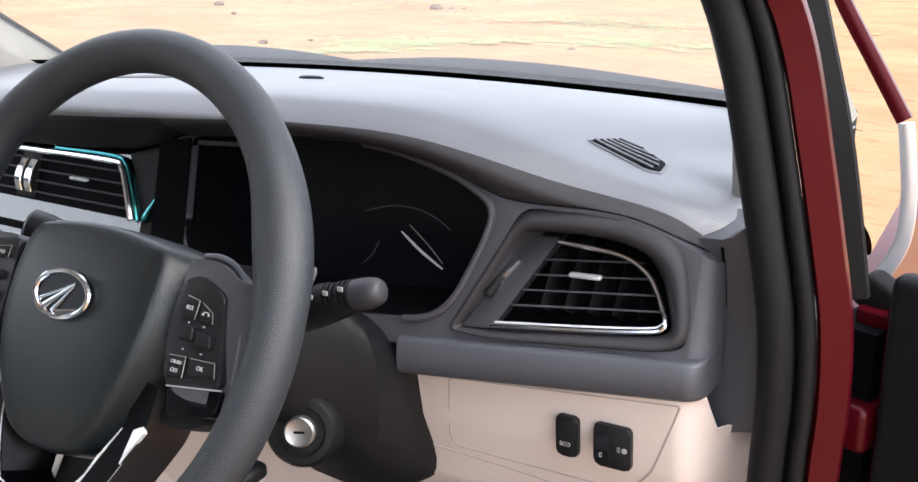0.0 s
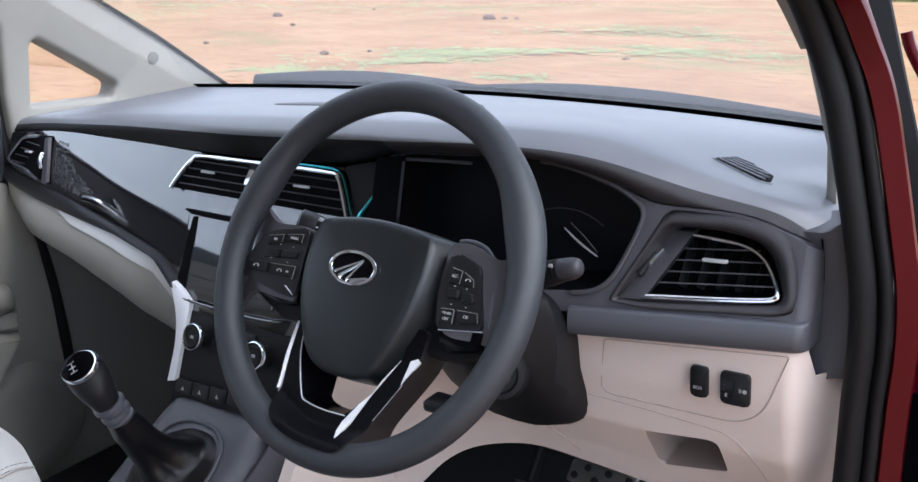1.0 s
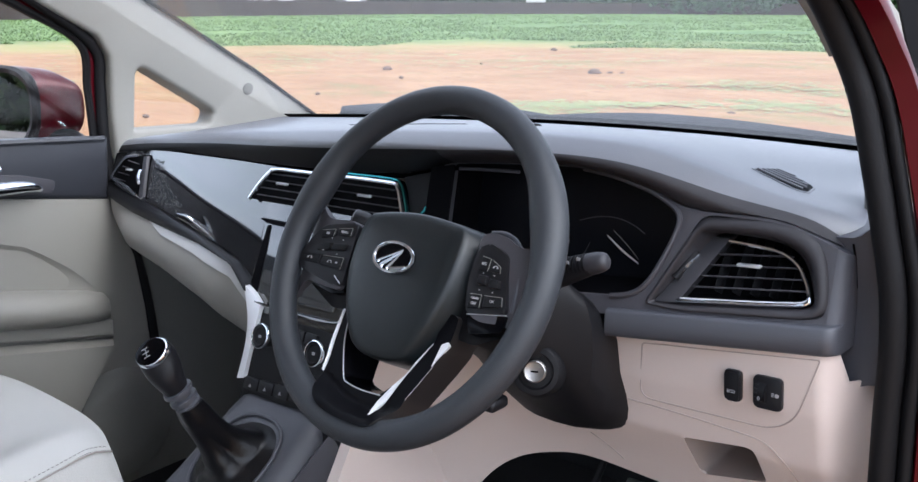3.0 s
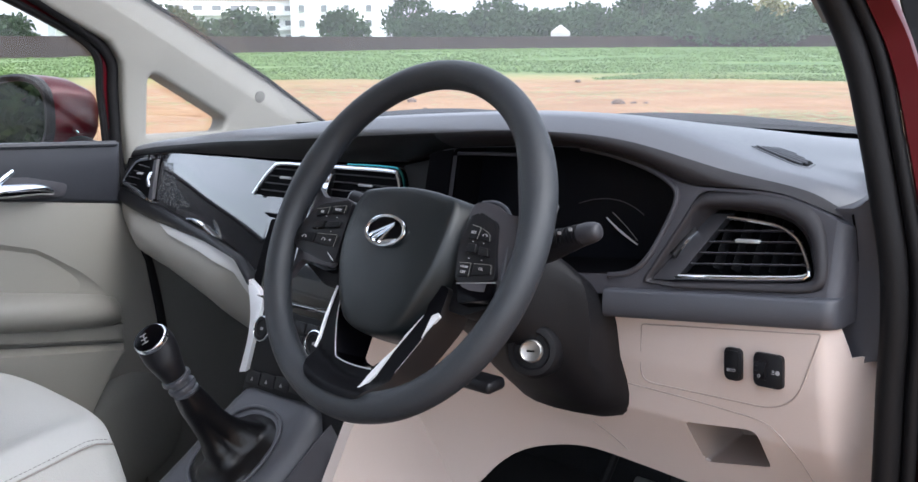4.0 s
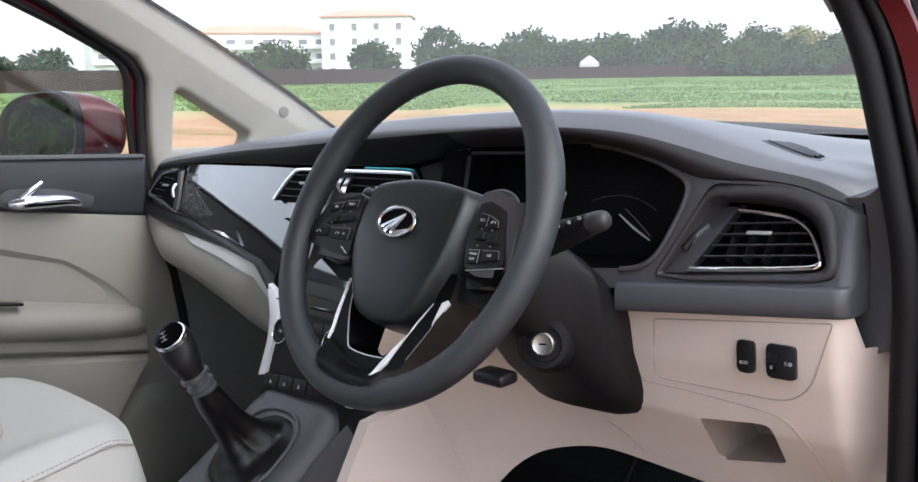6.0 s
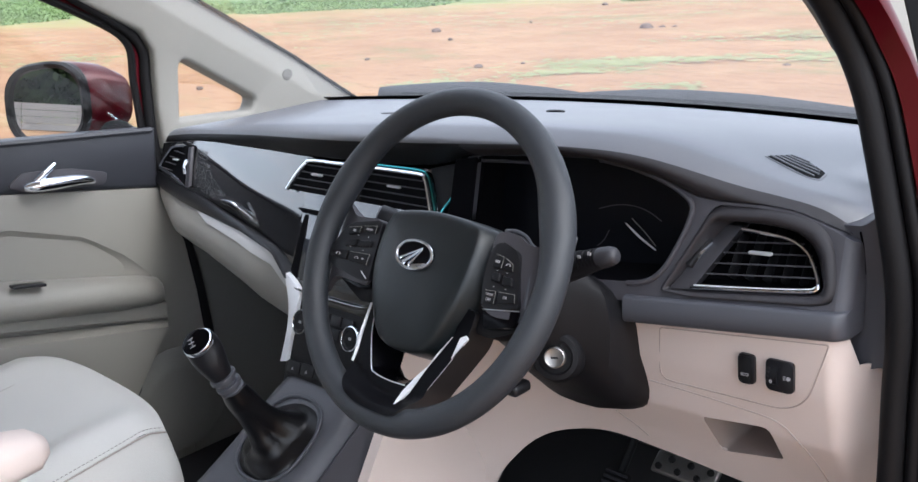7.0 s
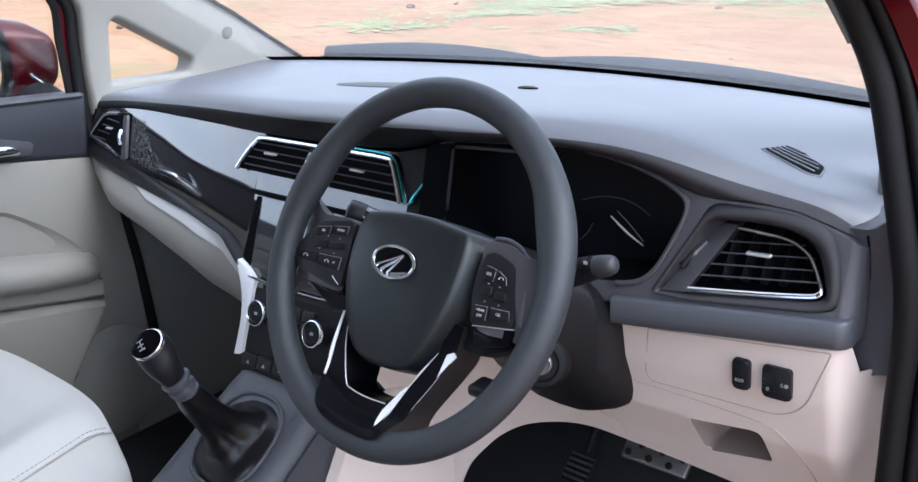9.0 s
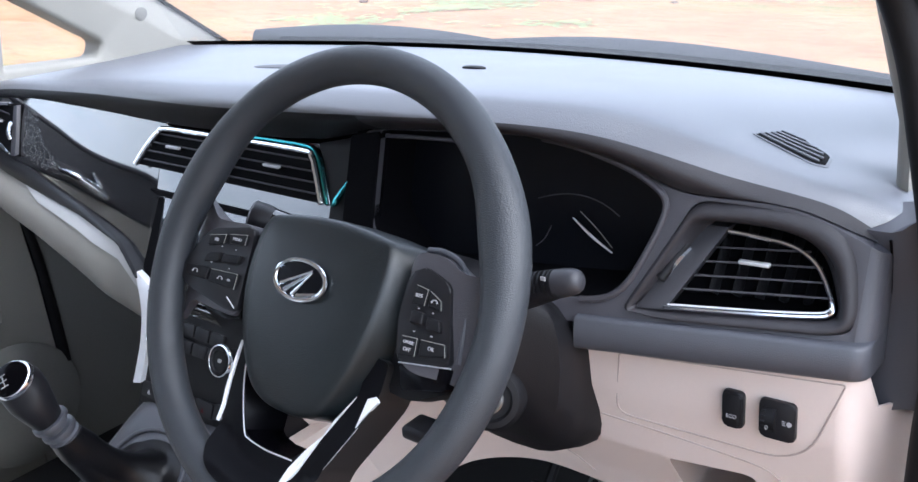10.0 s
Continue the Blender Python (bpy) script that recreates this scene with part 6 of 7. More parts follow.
# ---- pedals ----
for px, py, pz, w, h, kind in ((0.225, 0.52, 0.500, 0.050, 0.055, "clutch"), (0.380, 0.50, 0.592, 0.11, 0.036, "brake")):
    pd = thing("pedal", (px, py, pz), "dark ribbed rubber foot pedal" if kind == "clutch" else "grey metal foot pedal with rubber studs", "pedal", "foot pedals")
    tl = Matrix.Rotation(radians(-50), 3, "X")
    part("pad", block((px, py, pz), (w, 0.010, h), 0.004, tl), M_RUBBER if kind == "clutch" else M_STEEL, pd)
    if kind == "clutch":
        for k in range(5):
            part("rib", block(Vector((px, py, pz)) + tl @ Vector((0, -0.007, (k - 2) * h / 5.6)), (w * 0.86, 0.005, 0.004), 0.001, tl), M_FASCIA, pd)
    else:
        for k in range(6):
            part("stud", lathe([(0.0055, 0), (0.0055, 0.003), (0.004, 0.004)], Vector((px, py, pz)) + tl @ Vector(((k - 2.5) * 0.017, -0.005, 0.008 if k % 2 else -0.008)), tuple(tl @ Vector((0, -1, 0))), 14), M_RUBBER, pd)
    part("arm", tube([(px, py + 0.01, pz), (px, py + 0.12, pz + 0.12), (px, py + 0.16, pz + 0.25)], 0.008, 8), M_SHROUD, pd)

# ---- passenger's door ----
door = thing("left_front_door", (-0.72, -0.2, 0.45), "closed front door with dark upper trim, cream panel and armrest", "car door")


def door_x(y, z):
    return -0.700 - 0.02 * max(0.0, (0.80 - z) / 0.4) - 0.04 * max(0.0, z - 1.05)


def door_plate(poly, off, depth, bevel=0.004):
    bm = bmesh.new()
    vs = [bm.verts.new((door_x(y, z) + off, y, z)) for y, z in poly]
    es = [bm.edges.new((vs[i], vs[(i + 1) % len(vs)])) for i in range(len(vs))]
    fs = [q for q in bmesh.ops.triangle_fill(bm, use_beauty=True, edges=es)["geom"] if isinstance(q, bmesh.types.BMFace)]
    ex = bmesh.ops.extrude_face_region(bm, geom=fs, use_keep_orig=True)
    bmesh.ops.translate(bm, verts=[q for q in ex["geom"] if isinstance(q, bmesh.types.BMVert)], vec=(-depth, 0, 0))
    if bevel:
        bmesh.ops.bevel(bm, geom=[e for e in es if e.is_valid], offset=bevel, segments=3, profile=0.5, affect="EDGES", clamp_overlap=True)
    return bm


part("upper_trim", door_plate([(0.268, 1.106), (0.252, 0.985), (0.10, 1.012), (-0.04, 1.036), (-0.45, 1.095), (-0.45, 1.170), (-0.013, 1.132)], 0.004, 0.06, 0.01), M_DOORTRIM, door, "dark grey upper door trim")
part("trim_ridge", strip_along(smooth_path([(door_x(y, z) - 0.004, y, z) for y, z in ((0.258, 1.103), (0.13, 1.114), (-0.013, 1.126), (-0.2, 1.142), (-0.44, 1.163))], 5), 0.013, 0.006, (1, 0, 0.25)), M_DOORTRIM, door, "rounded ledge of the upper trim")
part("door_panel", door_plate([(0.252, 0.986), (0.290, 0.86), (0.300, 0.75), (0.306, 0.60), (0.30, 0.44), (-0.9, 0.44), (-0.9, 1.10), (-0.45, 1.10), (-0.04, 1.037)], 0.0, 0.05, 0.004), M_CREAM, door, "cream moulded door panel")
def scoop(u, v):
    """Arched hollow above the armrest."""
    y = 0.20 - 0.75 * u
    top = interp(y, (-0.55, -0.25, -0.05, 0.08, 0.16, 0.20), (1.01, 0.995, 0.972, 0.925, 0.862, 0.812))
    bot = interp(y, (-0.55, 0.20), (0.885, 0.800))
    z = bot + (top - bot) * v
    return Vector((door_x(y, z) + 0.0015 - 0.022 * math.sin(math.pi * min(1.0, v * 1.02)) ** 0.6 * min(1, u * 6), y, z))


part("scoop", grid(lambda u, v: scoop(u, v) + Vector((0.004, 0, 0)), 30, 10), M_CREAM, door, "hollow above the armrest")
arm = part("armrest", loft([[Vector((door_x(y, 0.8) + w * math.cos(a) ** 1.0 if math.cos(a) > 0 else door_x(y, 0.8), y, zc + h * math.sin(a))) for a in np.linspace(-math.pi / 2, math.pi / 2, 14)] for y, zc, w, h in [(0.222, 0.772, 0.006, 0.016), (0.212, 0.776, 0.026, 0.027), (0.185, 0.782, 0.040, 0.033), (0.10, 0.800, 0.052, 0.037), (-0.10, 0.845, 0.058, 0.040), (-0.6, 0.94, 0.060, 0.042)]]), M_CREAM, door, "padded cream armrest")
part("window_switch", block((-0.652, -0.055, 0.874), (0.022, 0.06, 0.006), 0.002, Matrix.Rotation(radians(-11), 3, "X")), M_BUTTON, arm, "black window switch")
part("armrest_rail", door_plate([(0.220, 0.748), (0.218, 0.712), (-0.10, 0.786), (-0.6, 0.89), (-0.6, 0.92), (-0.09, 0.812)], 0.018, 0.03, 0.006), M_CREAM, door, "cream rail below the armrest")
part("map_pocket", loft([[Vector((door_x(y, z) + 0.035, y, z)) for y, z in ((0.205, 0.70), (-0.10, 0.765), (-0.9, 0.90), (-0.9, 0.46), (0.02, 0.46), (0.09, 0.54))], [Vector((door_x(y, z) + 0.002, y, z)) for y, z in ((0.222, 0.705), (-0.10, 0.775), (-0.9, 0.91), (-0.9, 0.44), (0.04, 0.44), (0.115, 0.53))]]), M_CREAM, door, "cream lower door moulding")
part("speaker", lathe([(0.036, 0.0), (0.036, 0.006), (0.030, 0.009), (0.015, 0.010)], (-0.702, 0.102, 0.592), (1, 0, 0), 36), M_FASCIA, door, "round dark door speaker")
part("speaker_pod", lathe([(0.118, 0.0), (0.105, 0.005), (0.085, 0.008), (0.075, 0.0105), (0.066, 0.0100), (0.03, 0.012)], (-0.706, 0.215, 0.520), (1, 0, 0), 40), M_KICK, door, "dark grey speaker pod with stepped rings")
hd = part("handle_cup", door_plate(rounded([(0.150, 1.040), (0.142, 1.018), (0.0, 1.030), (-0.04, 1.050), (-0.01, 1.072), (0.08, 1.062)], 0.01, 4), 0.0075, 0.008, 0.002), M_FASCIA, door, "dark handle recess")
part("door_handle", tube(smooth_path([(-0.692, 0.118, 1.030), (-0.680, 0.09, 1.040), (-0.676, 0.04, 1.044), (-0.678, 0.005, 1.045), (-0.685, -0.012, 1.046)], 6), lambda t: 0.007 + 0.006 * math.sin(math.pi * t), 12), M_CHROME, hd, "bright chrome pull handle")
part("lock_lever", tube(smooth_path([(-0.686, 0.005, 1.046), (-0.680, 0.022, 1.062), (-0.684, 0.050, 1.078)], 5), lambda t: 0.009 - 0.004 * t, 10), M_CHROME, hd, "chrome lock lever")
part("door_skin", loft([[Vector((x, y, z)) for y, z in ((0.27, 0.44), (0.27, 1.09), (-0.9, 1.13), (-0.9, 0.44))] for x in (-0.775, -0.80)]), M_RED, door, "dark red outer door skin")
part("window_frame", strip_along(smooth_path([(-0.735, 0.266, 1.08), (-0.728, 0.266, 1.20), (-0.712, 0.260, 1.292), (-0.702, 0.160, 1.356), (-0.682, 0.02, 1.43), (-0.655, -0.2, 1.535), (-0.64, -0.8, 1.56)], 6), 0.017, 0.010, (0, 1, 0.6)), M_RED, door, "dark red window frame")
part("window_channel", tube(smooth_path([(-0.728, 0.252, 1.10), (-0.722, 0.250, 1.20), (-0.706, 0.240, 1.285), (-0.695, 0.145, 1.350), (-0.675, 0.005, 1.42), (-0.648, -0.2, 1.52)], 6), 0.008, 8, up=(0, 1, 0)), M_RUBBER, door)
part("side_window", loft([[Vector((-0.745 + 0.16 * max(0, z - 1.12) + d, y, z)) for y, z in ((0.245, 1.10), (0.24, 1.29), (0.135, 1.36), (-0.10, 1.49), (-0.9, 1.55), (-0.9, 1.13))] for d in (0, 0.004)]), M_GLASS, door, "clear side window").visible_shadow = False

# ---- door mirror on the passenger's side ----
mir = thing("door_mirror", (-0.90, 0.33, 1.09), "dark red door mirror with black rim", "door mirror")
MC = Vector((-1.005, 0.180, 1.155))
MN = Vector((0.31, -0.95, 0.112)).normalized()
MU = Vector((0, 0, 1)).cross(MN).normalized()
MU = -MU if MU.x > 0 else MU
MV = MN.cross(MU)
MV = -MV if MV.z < 0 else MV


def mirror_ring_pts(a, b, d, shift=0.0, n=36):
    out = []
    for i in range(n):
        t = 2 * math.pi * i / n
        ct, st = math.cos(t), math.sin(t)
        x = a * math.copysign(abs(ct) ** 0.72, ct)
        z = b * math.copysign(abs(st) ** 0.72, st)
        out.append(MC + MU * (x + shift) + MV * (z - 0.05 * x) - MN * d)
    return out


part("housing", loft([mirror_ring_pts(0.126, 0.088, 0.0), mirror_ring_pts(0.134, 0.092, 0.02, -0.006), mirror_ring_pts(0.146, 0.088, 0.050, -0.022), mirror_ring_pts(0.148, 0.074, 0.072, -0.032), mirror_ring_pts(0.105, 0.056, 0.100, -0.030), mirror_ring_pts(0.05, 0.030, 0.116, -0.03)]), M_RED, mir, "dark red mirror housing")
part("mirror_rim", loft([mirror_ring_pts(0.129, 0.091, 0.018), mirror_ring_pts(0.1305, 0.0925, -0.004), mirror_ring_pts(0.124, 0.087, -0.012), mirror_ring_pts(0.114, 0.078, -0.008), mirror_ring_pts(0.113, 0.077, 0.004)], True, False), M_RUBBER, mir, "black mirror rim")
part("mirror_glass", loft([mirror_ring_pts(0.115, 0.079, -0.002), mirror_ring_pts(0.115, 0.079, 0.001)]), M_MIRROR, mir, "mirror glass")
part("mirror_foot", tube([(-0.80, 0.27, 1.06), (-0.86, 0.27, 1.08), (-0.92, 0.26, 1.10)], 0.03, 14), M_RUBBER, mir, "black mirror foot")

# ---- passenger seat ----
seat = thing("passenger_seat", (-0.40, -0.35, 0.40), "off-white leather front seat with stitched seams", "seat")


def cushion(u, v):
    a = (u - 0.5) * 2
    b = v
    x = -0.388 + (0.241 if a > 0 else 0.262) * a * (1 - 0.04 * b ** 6)
    y = -0.60 + 0.562 * b - 0.03 * abs(a) ** 3 * (b > 0.5) * (b - 0.5) * 2
    z = 0.696 + 0.066 * b - 0.020 * (1 - abs(a) ** 2) * (1 - b) - 0.016 * max(0.0, abs(a) - 0.75) ** 1.5 * 4 - 0.05 * max(0.0, b - 0.92) ** 1.6 * 18
    z += 0.018 * math.exp(-((abs(a) - 0.72) / 0.16) ** 2) * (1 - b ** 4)
    return Vector((x, y, z))


part("seat_cushion", grid(cushion, 44, 44), M_LEATHER, seat, "off-white leather seat cushion", sharp=80)
rim = [cushion(i / 24, 1.0) for i in range(25)]
right_edge = [cushion(1.0, 1 - i / 20) for i in range(21)]
skirt = rim + right_edge[1:]
def skirt_ring(t):
    out = []
    for i, p in enumerate(skirt):
        c = Vector((-0.395, -0.35, 0))
        o = (Vector((p.x, p.y, 0)) - c).normalized()
        out.append(p + Vector((o.x, o.y, 0)) * (0.016 * math.sin(t * math.pi * 0.8)) - Vector((0, 0, 0.17 * t)))
    return out


part("seat_skirt", loft([skirt_ring(t) for t in (0, 0.1, 0.2, 0.4, 0.7, 1.0)], False, False), M_LEATHER, seat, "off-white leather seat front", sharp=80)
part("seam", tube([p + Vector((0.003, 0.001, -0.001)) for p in right_edge], 0.0013, 6), M_STITCH, seat, "piped seam along the cushion's edge")
bm = bmesh.new()
for i in range(60):
    q = [cushion(0.985, 0.99 - (i + k) * 0.0125) + Vector((0, 0, 0.0006)) for k in (0.15, 0.75)]
    tube(q, 0.0006, 5, bm=bm)
part("stitching", bm, M_PILLAR, seat, "row of pale stitches")
for a in (0.24,):
    part("seam", tube([cushion(a, 0.02 + 0.78 * k / 20) - Vector((0, 0, 0.0006)) for k in range(21)], 0.0012, 6), M_STITCH, seat)
part("seat_base", block((-0.395, -0.33, 0.50), (0.46, 0.50, 0.20), 0.03), M_SHROUD, seat, "black seat base")
part("backrest", loft([[Vector((-0.395 + 0.25 * k * math.cos(t), -0.62 - 0.25 * s + 0.075 * math.sin(t), 0.66 + 0.66 * s)) for t in np.linspace(0, 2 * math.pi, 28, endpoint=False)] for s, k in ((0, 0.95), (0.15, 1.0), (0.5, 1.02), (0.85, 0.92), (0.97, 0.75), (1.0, 0.55))]), M_LEATHER, seat, "off-white leather backrest", sharp=80)
# folding armrest of the driver's seat
rest = thing("folding_armrest", (0.05, -0.36, 0.74), "beige leather folding armrest above the console", "armrest")
part("armrest_pad", loft([oval((0.045, y, z), a, b, 0.0, 24, 2.6) for y, z, a, b in ((-0.60, 0.905, 0.036, 0.030), (-0.42, 0.892, 0.038, 0.030), (-0.35, 0.888, 0.036, 0.028), (-0.312, 0.885, 0.028, 0.023), (-0.297, 0.884, 0.013, 0.011))]), M_BEIGE, rest, sharp=70)
# driver's seat: only its front corner comes near the view
dseat = thing("driver_seat", (0.40, -0.75, 0.40), "dark-edged leather driver's seat pushed far back", "seat")
part("seat_cushion", block((0.40, -0.72, 0.62), (0.50, 0.46, 0.14), 0.05, None, 5), M_LEATHER, dseat, "off-white leather seat cushion", sharp=80)
part("seat_base", block((0.40, -0.72, 0.46), (0.46, 0.42, 0.18), 0.03), M_SHROUD, dseat)

# ---- driver's door, swung wide open ----
HINGE = Matrix.Translation((0.800, 0.395, 0)) @ Matrix.Rotation(radians(72), 4, "Z")
rdoor = thing("right_front_door", (0.0, 0.0, 0.45), "open dark red front door with black window channel", "car door", own=CAR @ HINGE)
# in the door's own frame it reaches back along -y from the hinge
part("door_shell", loft([[Vector((x, y, z)) for y, z in ((-0.03, 0.45), (-0.03, 1.025), (-0.20, 1.07), (-1.05, 1.12), (-1.05, 0.45))] for x in (-0.02, 0.035)]), M_RED, rdoor, "dark red door shell")
part("door_front_edge", loft([[Vector((x, y, z)) for x, y in ((-0.015, -0.03), (0.04, -0.03), (0.04, 0.0), (0.01, 0.004), (-0.015, -0.004))] for z in (0.45, 0.70, 0.95, 1.015)]), M_RED, rdoor, "painted front door edge")
# Black strip added over the red edge to paint its deep shade.
part("edge_shade", loft([[Vector((x, y, z)) for x, y in ((-0.030, -0.028), (0.036, -0.028), (0.036, 0.004), (0.008, 0.011), (-0.030, 0.006))] for z in (0.47, 0.70, 0.90, 1.005)]), M_BLACK, rdoor, "black strip added over the door edge in place of its shade")
part("window_frame", strip_along(smooth_path([(-0.01, -0.06, 1.27), (-0.02, -0.16, 1.345), (-0.04, -0.35, 1.45), (-0.05, -0.6, 1.53), (-0.05, -1.0, 1.54)], 6), 0.016, 0.010, (0, 0.6, 1)), M_RED, rdoor, "dark red window frame")
part("door_glass", loft([[Vector((0.01 - 0.1 * max(0, z - 1.1) + d, y, z)) for y, z in ((-0.05, 1.08), (-0.06, 1.26), (-0.16, 1.335), (-0.35, 1.44), (-0.6, 1.52), (-1.0, 1.53), (-1.0, 1.11))] for d in (0, 0.004)]), M_GLASS, rdoor, "clear door window").visible_shadow = False
for z in (0.62, 0.93):
    hg = part("hinge", block((-0.015, 0.02, z), (0.060, 0.11, 0.040), 0.008), M_RED, rdoor, "painted door hinge")
    part("hinge_pin", tube([(-0.015, 0.045, z - 0.04), (-0.015, 0.045, z + 0.04)], 0.009, 12), M_RED, hg)
part("mirror_foot", tube([(0.03, -0.09, 1.09), (0.10, -0.10, 1.11), (0.16, -0.10, 1.15)], 0.03, 14), M_RUBBER, rdoor)
part("mirror_housing", block((0.24, -0.10, 1.20), (0.22, 0.09, 0.16), 0.04, None, 5), M_RED, rdoor, "dark red mirror housing")

# The trim's black also holds the shade on the door's red inside.
part("inner_trim", block((-0.034, -0.54, 0.76), (0.022, 1.00, 0.60), 0.008), M_SHROUD, rdoor, "inner trim of the open door, darkened in place of shade")
# the black front channel of the open door's window stands close to the painted flange
to_door = HINGE.inverted()
cp = [to_door @ Vector(q) for q in ((0.800, 0.352, 1.035), (0.789, 0.350, 1.10), (0.776, 0.352, 1.16), (0.757, 0.362, 1.22), (0.735, 0.372, 1.29), (0.713, 0.380, 1.36), (0.690, 0.388, 1.43))]
part("front_channel", strip_along(smooth_path(cp, 5), 0.011, 0.006, tuple(to_door.to_3x3() @ Vector((1, 0.25, 0)))), M_RUBBER, rdoor, "black window channel")
bracket = part("check_bracket", block(to_door @ Vector((0.811, 0.402, 0.982)), (0.008, 0.046, 0.008), 0.002), M_RED, rdoor, "painted door check bracket")
part("bracket_strut", tube([to_door @ Vector(q) for q in ((0.796, 0.402, 0.980), (0.806, 0.402, 0.950), (0.802, 0.402, 0.925))], 0.004, 8), M_RED, bracket)
part("rubber_stop", block(to_door @ Vector((0.811, 0.400, 1.022)), (0.022, 0.030, 0.030), 0.006, Matrix.Rotation(radians(24), 3, "X")), M_RUBBER, rdoor, "black rubber stop on the door edge")
part("rubber_grommet", lathe([(0.016, -0.012), (0.019, -0.006), (0.019, 0.004), (0.013, 0.010)], to_door @ Vector((0.814, 0.402, 1.000)), (1, 0, 0), 20), M_BLACK, rdoor, "black rubber grommet")
for q0, q1, r in (((0.786, 0.392, 0.945), (0.783, 0.392, 0.880), 0.0065), ((0.790, 0.394, 0.905), (0.850, 0.410, 0.878), 0.008), ((0.790, 0.394, 0.880), (0.850, 0.410, 0.852), 0.006), ((0.780, 0.392, 0.870), (0.778, 0.392, 0.820), 0.009), ((0.793, 0.392, 0.985), (0.795, 0.392, 0.945), 0.005)):
    part("hinge_rib", tube(smooth_path([to_door @ Vector(q0), to_door @ ((Vector(q0) + Vector(q1)) / 2 + Vector((0.002, -0.003, 0.002))), to_door @ Vector(q1)], 4), r, 12), M_RED, rdoor, "rounded painted hinge rib")
# A red bar and a bright strip stand in for the glass's reflection.
wf = [to_door @ Vector(q) for q in ((0.752, 0.42, 1.262), (0.760, 0.42, 1.2406), (0.790, 0.42, 1.19), (0.8112, 0.42, 1.154))]
part("reflection_bar", strip_along(smooth_path(wf, 4), 0.006, 0.004, tuple(to_door.to_3x3() @ Vector((1, 0, 0)))), M_RED, rdoor, "slanted dark red bar drawn as a reflection in the door glass")
we = [to_door @ Vector(q) for q in ((0.8125, 0.42, 1.152), (0.8200, 0.42, 1.10), (0.8195, 0.42, 1.06), (0.808, 0.42, 1.030))]
part("reflection_strip", strip_along(smooth_path(we, 4), 0.006, 0.004, tuple(to_door.to_3x3() @ Vector((1, 0, 0)))), M_SATIN, rdoor, "bright strip drawn as a reflection in the door glass")

# ---- outdoors ----
OUT = Matrix.Identity(4)
EYE_XY = Vector((1.05, -0.6))


def at(bearing, dist):
    """A place on the ground: bearing in degrees to the left of straight ahead."""
    a = radians(bearing)
    return Vector((EYE_XY.x - math.sin(a) * dist, EYE_XY.y + math.cos(a) * dist, 0))


